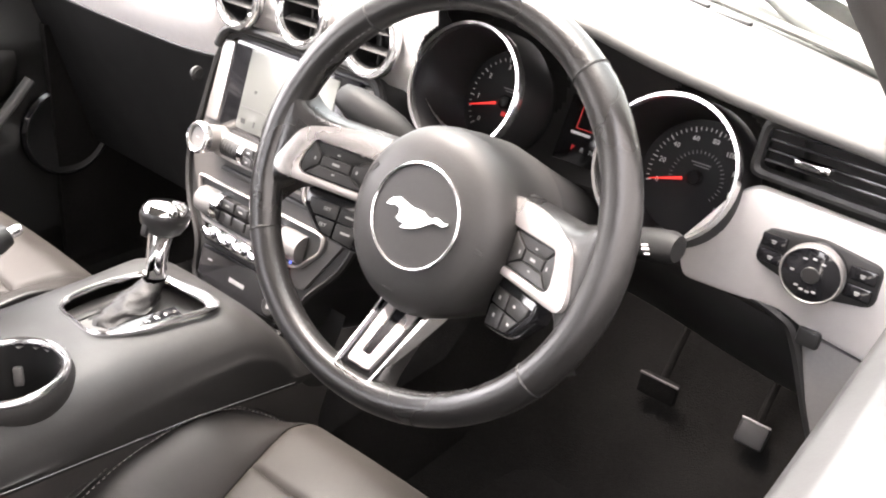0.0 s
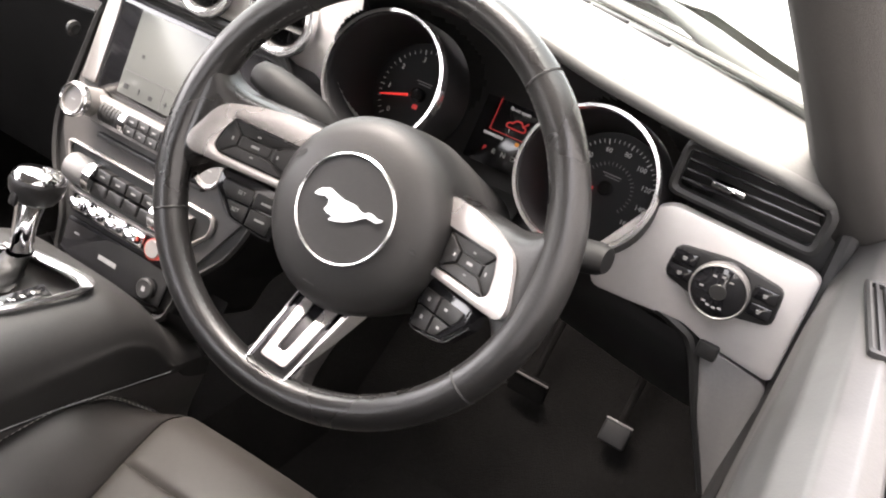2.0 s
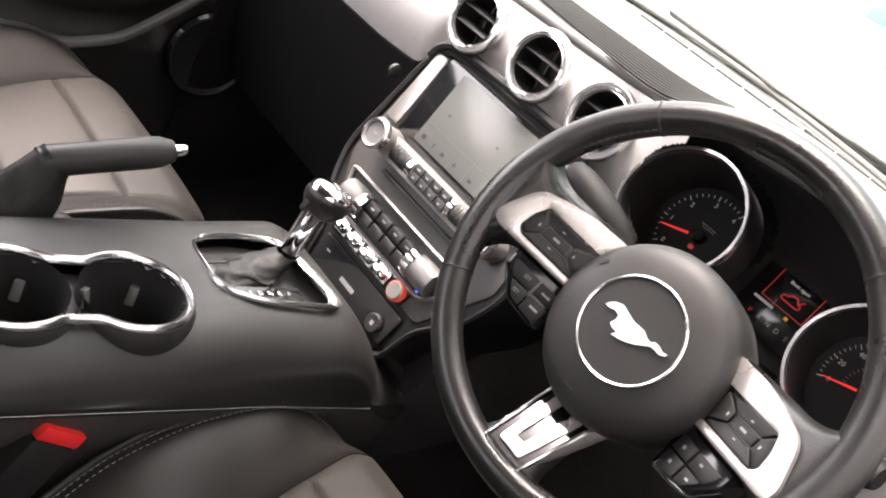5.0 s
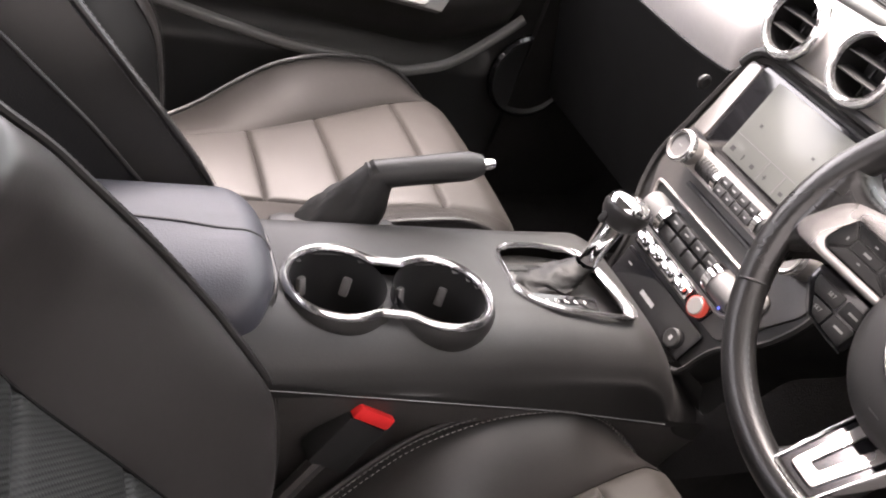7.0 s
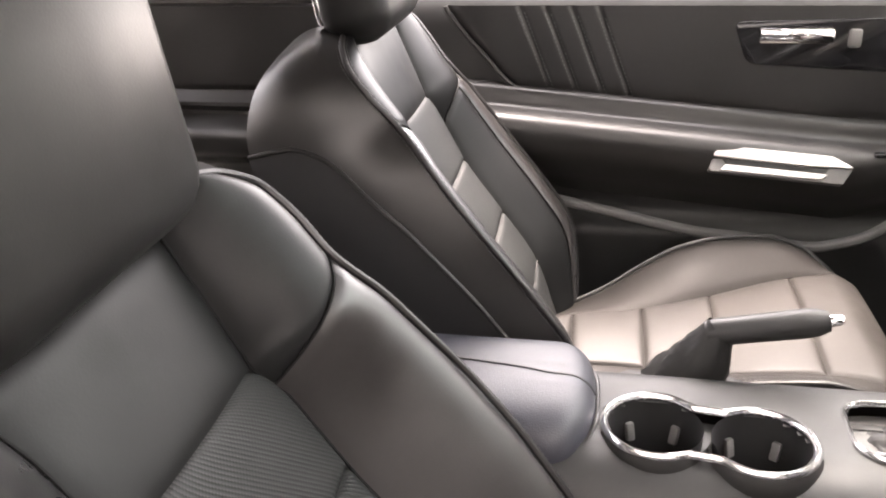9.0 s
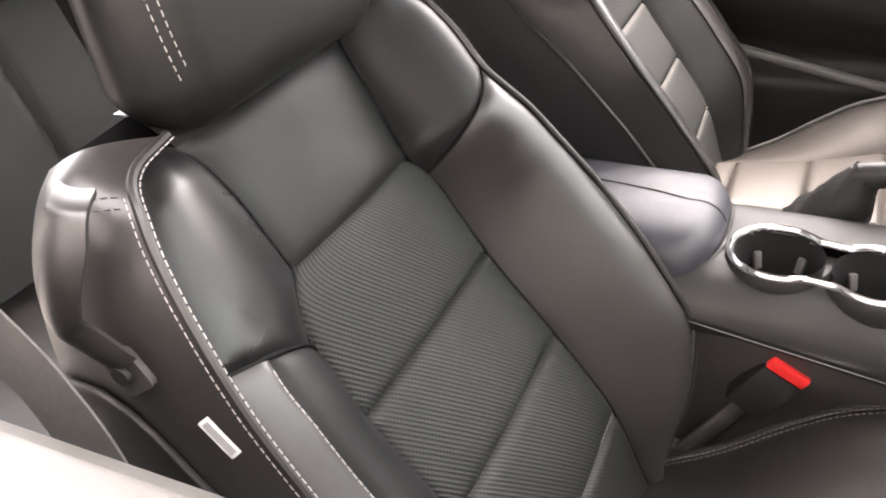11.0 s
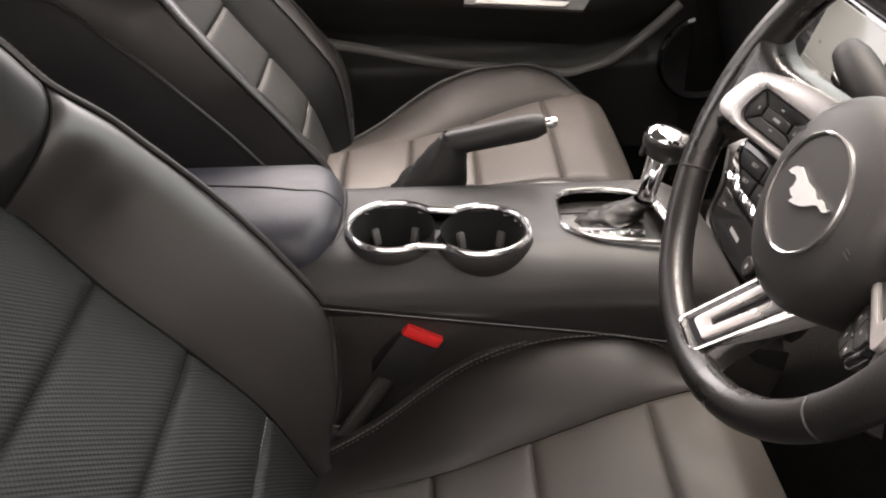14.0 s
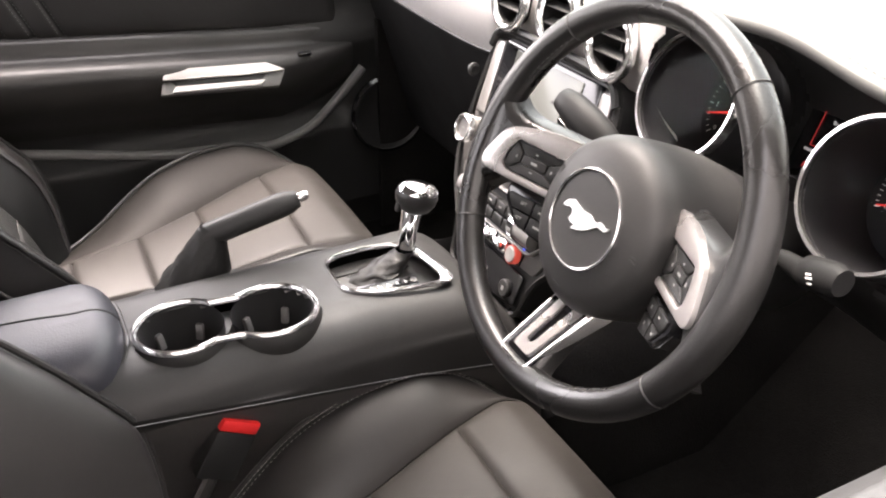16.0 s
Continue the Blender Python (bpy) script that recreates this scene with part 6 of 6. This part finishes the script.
part("spoke_insert", ribbon_ring(star(rounded(U_OUT, 0.0025), lo_c), star(rounded(U_IN, 0.0015), lo_c), 0.0035, LS @ Matrix.Translation((0, 0, -0.0035)), 0.0003), SPOKE_SILVER, wheel, "satin silver insert round a slot", 30)
for k in (1, -1):
    def flank(s, t, k=k):
        v = -0.068 - 0.058 * s
        x0 = 0.001 + k * (0.0250 - 0.0035 * s)
        out = (0.008 if k > 0 else 0.005) * (1 - s) ** 0.7
        (_, y), = down([(0, v)])
        return LS @ Vector((x0 + k * out * t, y, -0.0005 - 0.014 * t * t * (1 - s) ** 0.5 - 0.001 * t))
    part("spoke_flank", thicken(sheet(flank, 16, 8), 0.0015, tuple(W0.to_3x3() @ Vector((0, 0, 1)))), SATIN_CHROME, wheel, "bright flank of the lower spoke")

# steering column with its stalks
col = thing("steering_column", (0.37, 0.2, 0.72), "black plastic steering column shroud with two stalks", "steering column")
cm = frame_of((0.37, 0, 0.80), (1, 0, 0), UPV)
shroud = lathe([(0.074, -0.128), (0.0765, -0.150), (0.068, -0.20), (0.056, -0.28)], cm @ Matrix.Translation((0, -0.003, 0)), 40)
part("shroud", shroud, PLASTIC, col)
l_st = [Vector((0.325, 0.118, 0.770)), Vector((0.292, 0.115, 0.791)), Vector((0.275, 0.114, 0.802)), Vector((0.258, 0.113, 0.810)), Vector((0.236, 0.112, 0.8175)), Vector((0.208, 0.112, 0.8245)), Vector((0.192, 0.112, 0.8275)), Vector((0.188, 0.112, 0.8280))]
part("indicator_stalk", tube(l_st, [0.009, 0.011, 0.0155, 0.0175, 0.0175, 0.0160, 0.0125, 0.007], seg=18, flat=0.7), STALK, col, "black indicator stalk")
part("stalk_mark", bars([(0, 0, 0.004, 0.0015), (0, 0.0025, 0.003, 0.001)], frame_of((0.272, 0.0985, 0.803), (0.92, 0, -0.38), (0.3, 0.2, 0.9))), WHITE_INK, col)
part("switch", rbox((0.024, 0.018, 0.012), at(0.212, 0.108, 0.806, 10, 20, 0), 0.004), GLOSS, col)
r_st = [Vector((0.43, 0.14, 0.760)), Vector((0.490, 0.130, 0.785)), Vector((0.510, 0.127, 0.787)), Vector((0.516, 0.126, 0.789)), Vector((0.533, 0.123, 0.795)), Vector((0.548, 0.120, 0.800)), Vector((0.555, 0.118, 0.802))]
part("wiper_stalk", tube(r_st, [0.008, 0.008, 0.0095, 0.0140, 0.0145, 0.0140, 0.0110], seg=14, flat=0.75), STALK, col, "black wiper stalk")
part("stalk_mark", bars([(0, 0.003, 0.006, 0.0015), (0.001, 0, 0.007, 0.0015), (0.003, -0.004, 0.005, 0.0012)], frame_of((0.531, 0.1095, 0.796), (0.9, -0.15, 0.4), (-0.3, 0.35, 0.9))), WHITE_INK, col)

# pedals
ped = thing("pedals", (0.5, 0.62, 0.22), "two dark pedals in the driver's footwell", "pedals")
for x, w, h in ((0.405, 0.062, 0.036), (0.553, 0.042, 0.038)):
    # footwell shade put into the brake: dull carpet black and a steeper face
    p = part("pedal", rbox((w, 0.014, h), at(x, 0.585, 0.332, -38 if x > 0.5 else -10, 0, 0), 0.005), RUBBER if x > 0.5 else CARPET, ped, "black rubber faced pedal")
    pm = at(x, 0.585, 0.332, -38 if x > 0.5 else -10, 0, 0) @ frame_of((0, -0.006, 0), (1, 0, 0), (0, 0, 1))
    part("pedal_edge", rbox((w, 0.003, 0.004), pm @ Matrix.Translation((0, h / 2 - 0.002, 0.001)), 0.001), SILVER_PLASTIC, p, "bright upper edge")
    part("pedal_arm", tube([(x, 0.60, 0.34), (x, 0.68, 0.46), (x, 0.70, 0.58)], 0.006, seg=8), CARPET, p)


# ---- doors ----
def passenger_door():
    d = thing("passenger_door", (-0.80, -0.2, 0.2), "dark passenger door card with pleats, silver pull and armrest", "car door")
    X0 = -0.725

    def skin(s, t):
        y, z = -0.80 + 1.25 * s, 0.28 + 0.62 * t
        belt = 0.022 * math.exp(-((z - 0.645) / 0.042) ** 2)
        pocket = -0.028 * math.exp(-((z - 0.52) / 0.05) ** 4) if -0.62 < y < 0.22 else 0
        x = X0 + belt + pocket - 0.03 * max(0, (z - 0.84) / 0.06) ** 2
        return (x, y, z)
    part("card", thicken(sheet(skin, 60, 90), 0.03, (1, 0, 0)), PLASTIC, d, "black door card", 60)
    # upper panel with diagonal pleats and a rounded rear corner
    left_y = curve_of([0.69, 0.729, 0.740, 0.758, 0.79, 0.8215, 0.87], [-0.475, -0.500, -0.520, -0.539, -0.567, -0.596, -0.635])

    def upper(s, t):
        z1 = 0.729 + 0.146 * t
        y0 = left_y(z1)
        y = y0 + (0.185 - y0) * s
        z = z1 - 0.084 * max(0, y + 0.48) * (1 - t)
        e = min(s * 0.7, (1 - s) * 0.7, t * 0.146)
        x = X0 + 0.012 - 0.007 * math.exp(-e / 0.007)
        for k in range(4):
            x -= 0.004 * math.exp(-((y - (-0.450 + 0.0445 * k - (z - 0.724) * 0.40)) / 0.004) ** 2)
        return (x, y, z)
    part("upper_panel", sheet(upper, 230, 30), LEATHER_SMOOTH, d, "black leather panel with diagonal pleats", 70)
    for k in range(4):
        for off in (-0.005, 0.005):
            run = [(X0 + 0.0135, -0.450 + off + 0.0445 * k - (z - 0.724) * 0.40, z) for z in [0.728 - 0.0034 * k + 0.006 * i for i in range(24)]]
            part("pleat_stitching", stitches(run, (1, 0, 0)), DARK_THREAD, d, "grey stitching")
    edge_line = [Vector(upper(0.0, 1 - i / 14)) + Vector((0.004, -0.004, -0.002)) for i in range(15)] + [Vector(upper(i / 20, 0.0)) + Vector((0.004, 0, -0.004)) for i in range(1, 21)]
    part("upper_trim", tube(edge_line, 0.0042, seg=8), DOOR_SOFT, d, "dark welt round the upper panel")

    # armrest: one soft skin that rolls out below the panel and dives into the door pocket
    def ledge(s, t):
        y = -0.78 + 0.99 * s
        top = 0.7135 - 0.086 * (y + 0.30)
        tip = max(0.0, min(1.0, (0.215 - y) / 0.16)) ** 0.6
        prof = [(0.004, 0.006), (0.016, 0.000), (0.021, -0.010), (0.024, -0.022), (0.030, -0.029), (0.044, -0.034), (0.058, -0.041), (0.066, -0.052), (0.068, -0.066), (0.064, -0.086), (0.052, -0.110), (0.034, -0.135), (0.014, -0.160), (0.002, -0.180)]
        flow = smooth_path([(a, b, 0) for a, b in prof], 4)
        px, pz, _ = flow[round(t * (len(flow) - 1))]
        low = max(0.0, -0.02 - pz)
        return (X0 + px * (0.25 + 0.75 * tip) + 0.002, y, top + pz + low * 0.55 * (1 - tip))
    part("armrest", sheet(ledge, 60, 52), DOOR_SOFT, d, "black padded armrest", 70)
    pm_ = frame_of((X0 + 0.061, 0, 0.618), (0, 1, 0), (-0.55, 0, 0.835)) @ Matrix.Translation((0, -0.618 * 0.90, 0)) @ Matrix.Diagonal((1, 0.90, 1, 1))
    part("pull_base", prism(rounded([(-0.180, 0.601), (0.036, 0.582), (0.053, 0.612), (-0.166, 0.648)], 0.004), 0.014, pm_, 0.003), GREY_PLASTIC, d, "grey handle base")
    pull = part("pull_handle", prism(rounded([(-0.172, 0.6285), (-0.021, 0.6140), (0.052, 0.6125), (0.020, 0.6330), (-0.166, 0.6490)], 0.003), 0.008, pm_ @ Matrix.Translation((0, 0, 0.014)), 0.003), SILVER, d, "satin silver pull handle")
    part("pull_slot", prism(rounded([(-0.158, 0.6255), (-0.150, 0.6150), (0.006, 0.6010), (0.016, 0.6120)], 0.002), 0.003, pm_ @ Matrix.Translation((0, 0, 0.0125)), 0.001), RUBBER, pull)
    part("pull_lower", prism(rounded([(-0.160, 0.6020), (0.003, 0.5895), (0.012, 0.5985), (-0.152, 0.6125)], 0.002), 0.007, pm_ @ Matrix.Translation((0, 0, 0.013)), 0.003), SILVER, pull, "silver lower bar")
    part("ash_cup", prism(rounded([(-0.148, 0.6535), (-0.017, 0.6425), (-0.017, 0.6545), (-0.142, 0.6685)], 0.002), 0.004, pm_ @ Matrix.Translation((0, 0, 0.006)), 0.001), RUBBER, d, "black recess above the pull")
    part("window_switch", rbox((0.016, 0.028, 0.008), at(X0 + 0.052, 0.100, 0.640), 0.003), GLOSS, d, "gloss black window switch")
    # lever in a chrome bowl
    lv = part("latch_bowl", prism(rounded([(-0.155, 0.850), (-0.128, 0.780), (0.105, 0.768), (0.150, 0.800), (0.150, 0.858)], 0.016), 0.006, frame_of((X0 + 0.008, 0, 0), (0, 1, 0), (0, 0, 1)), 0.002), GLOSS, d, "gloss black latch surround")
    part("latch_lever", rbox((0.014, 0.118, 0.026), at(X0 + 0.018, -0.055, 0.828), 0.006), CHROME, lv, "chrome latch lever")
    part("lock_button", rbox((0.010, 0.020, 0.030), at(X0 + 0.016, 0.036, 0.824), 0.004), GREY_PLASTIC, d, "grey lock switch")
    # lower band and speaker
    band_mid = smooth_path([(0, -0.62, 0.562), (0, -0.40, 0.5190), (0, -0.29, 0.4950), (0, -0.19, 0.4750), (0, -0.09, 0.4655), (0, 0.010, 0.4530), (0, 0.060, 0.4610), (0, 0.115, 0.4820), (0, 0.178, 0.5340), (0, 0.230, 0.5850)], 8)

    def strip(s, t):
        i = s * (len(band_mid) - 1)
        j = min(int(i), len(band_mid) - 2)
        p, g = band_mid[j].lerp(band_mid[j + 1], i - j), (band_mid[min(j + 2, len(band_mid) - 1)] - band_mid[max(j - 1, 0)]).normalized()
        w = (2 * t - 1)
        return (X0 + 0.020 + 0.010 * (1 - w ** 4), p.y - g.z * w * 0.0100, p.z + g.y * w * 0.0100)
    part("lower_band", thicken(sheet(strip, 90, 10), 0.012, (1, 0, 0)), GREY_PLASTIC, d, "grey edge of the door pocket", 60)
    sp_m = frame_of((X0 + 0.012, 0.285, 0.475), (0, 1, 0), (0, 0, 1))
    spk = part("speaker", lathe([(0.085, 0.0), (0.085, 0.010), (0.078, 0.016), (0.070, 0.010), (0.0, 0.004)], sp_m, 40, False), PLASTIC, d, "round black speaker")
    part("speaker_ring", lathe([(0.0865, 0.004), (0.0865, 0.012), (0.082, 0.017), (0.080, 0.0168)], sp_m, 44, False), GLOSS, spk, "gloss black speaker ring")
    part("sill_top", rbox((0.07, 1.25, 0.03), at(X0 - 0.055, -0.175, 0.885), 0.012), DOOR_TOP, d)
    part("outer_skin", rbox((0.05, 1.30, 0.62), at(-0.86, -0.18, 0.56), 0.02), CAR_PAINT, d, "silver outer door skin")
    return d


def driver_door():
    d = thing("driver_door", (0.80, -0.2, 0.2), "closed driver's door with its window lowered", "car door")

    def roll(s, t):
        y = -0.78 + 1.24 * t
        prof = [(0.712, 0.42), (0.706, 0.60), (0.706, 0.76), (0.708, 0.805), (0.716, 0.835), (0.732, 0.851), (0.750, 0.855), (0.764, 0.850), (0.766, 0.80)]
        i = s * (len(prof) - 1)
        k = min(int(i), len(prof) - 2)
        a, b = prof[k], prof[k + 1]
        f = i - k
        lift = 0.035 * max(0, (y - 0.10) / 0.36) ** 2
        return (a[0] + (b[0] - a[0]) * f, y, a[1] + (b[1] - a[1]) * f + (lift if a[1] > 0.7 else 0))
    part("door_top", sheet(roll, 48, 40), DOOR_TOP, d, "grey grained door top", 70)
    part("window_seal", rbox((0.014, 1.20, 0.020), at(0.775, -0.18, 0.845), 0.004), RUBBER, d, "black window seal")
    part("outer_skin", rbox((0.06, 1.24, 0.60), at(0.826, -0.16, 0.53), 0.025), CAR_PAINT, d, "silver outer door skin")
    part("mirror_corner", prism([(0.30, 0.85), (0.455, 0.87), (0.40, 0.98)], 0.02, frame_of((0.735, 0, 0), (0, 1, 0), (0, 0, 1)), 0.004), PLASTIC, d)
    vm_ = frame_of((0.747, 0.105, 0.8545), (0.12, -1, 0), (1, 0.12, 0.05))
    v = part("demister", ribbon_ring(rounded([(-0.060, -0.014), (0.060, -0.014), (0.060, 0.014), (-0.060, 0.014)], 0.004), rounded([(-0.055, -0.010), (0.055, -0.010), (0.055, 0.010), (-0.055, 0.010)], 0.003), 0.004, vm_, 0.001), PLASTIC, d, "grey demister outlet")
    part("demister_back", rbox((0.110, 0.020, 0.001), vm_, 0), RUBBER, v)
    for i in range(3):
        part("demister_vane", rbox((0.110, 0.002, 0.004), vm_ @ Matrix.Translation((0, -0.006 + 0.006 * i, 0.002)), 0), PLASTIC, v)
    seal = smooth_path([(0.704, 0.30, 0.90), (0.708, 0.255, 0.81), (0.708, 0.248, 0.70), (0.704, 0.235, 0.56), (0.70, 0.20, 0.40)], 6)
    part("edge_seal", tube(seal, 0.009, seg=8), RUBBER, d, "black rubber door seal")
    return d


passenger_door()
driver_door()

# driver's belt, hanging from the pillar to the floor
belt = thing("seat_belt", (0.67, -0.75, 0.3), "grey woven seat belt hanging beside the driver's seat", "seat belt")
line = smooth_path([(0.628, -0.96, 1.13), (0.645, -0.80, 0.94), (0.660, -0.700, 0.850), (0.665, -0.648, 0.80), (0.670, -0.615, 0.735), (0.680, -0.590, 0.60), (0.68, -0.57, 0.33)], 8)


def web_at(s, t):
    i = t * (len(line) - 1)
    k = min(int(i), len(line) - 2)
    p = line[k].lerp(line[k + 1], i - k)
    d = (line[k + 1] - line[k]).normalized()
    return p + d.cross(Vector((1, 0.1, 0))).normalized() * (s - 0.5) * 0.047


part("webbing", thicken(sheet(web_at, 6, 48), 0.0016, (1, 0, 0)), WEB, belt, "grey woven webbing")
part("anchor", rbox((0.02, 0.05, 0.05), at(0.628, -0.96, 1.135), 0.008), PLASTIC, belt)
solo("pillar_trim", rbox((0.05, 0.17, 1.0), at(0.715, -0.90, 0.72, 0, 0, 0), 0.02), TRIM_CLOTH, "dark trimmed pillar behind the driver's door", "pillar", "structure")
solo("pillar_trim", rbox((0.05, 0.17, 0.62), at(-0.745, -0.87, 0.55, 0, 0, 0), 0.02), TRIM_CLOTH, "dark trimmed panel behind the passenger door", "pillar", "structure")


# ---- rear of the cabin ----
def rear_seat(cx, nm):
    r = thing("rear_seat", (cx, -1.1, 0.2), nm, "seat", "rear seats")
    def cush(s, t):
        x, y = cx - 0.27 + 0.54 * s, -1.22 + 0.42 * t
        return (x, y, 0.485 + 0.055 * (2 * s - 1) ** 2 + 0.02 * math.sin(math.pi * t) - 0.05 * max(0, t - 0.8) * 5 * (t - 0.8))
    part("cushion", thicken(sheet(cush, 24, 18), 0.10), REAR_LEATHER, r, "black leather bench cushion", 60)
    def back(s, t):
        x, z = cx - 0.27 + 0.54 * s, 0.47 + 0.46 * t
        dish = 0.05 * (2 * s - 1) ** 2
        d = min(abs(s - 0.2), abs(s - 0.8)) * 0.54
        return (x, -1.20 - 0.20 * t + dish - 0.008 * math.exp(-(d / 0.006) ** 2), z)
    part("backrest", thicken(sheet(back, 60, 20), 0.08, (0, 1, 0.3)), REAR_LEATHER, r, "black leather bench back", 60)
    for f in (0.185, 0.215, 0.785, 0.815):
        part("stitching", stitches([Vector(back(f, i / 20)) + Vector((0, 0.002, 0)) for i in range(21)], (0, 1, 0.3)), DARK_THREAD, r)
    return r


rear_seat(0.30, "black leather rear seat behind the driver")
rear_seat(-0.30, "black leather rear seat behind the passenger")
for side in (1, -1):
    q = sheet(lambda s, t: (side * (0.672 + 0.02 * math.sin(math.pi * t) - 0.050 * math.exp(-((0.30 + 0.58 * t - 0.632) / 0.040) ** 4) - 0.020 * math.exp(-((0.30 + 0.58 * t - 0.702) / 0.012) ** 2) + 0.006 * math.exp(-((0.30 + 0.58 * t - 0.726) / 0.004) ** 2)), -1.42 + 0.62 * s, 0.30 + 0.58 * t), 20, 90)
    solo("rear_side_panel", thicken(q, 0.02, (-side, 0, 0)), DOOR_SOFT, "black side panel with a ledge beside the rear seat", "panel", "structure")
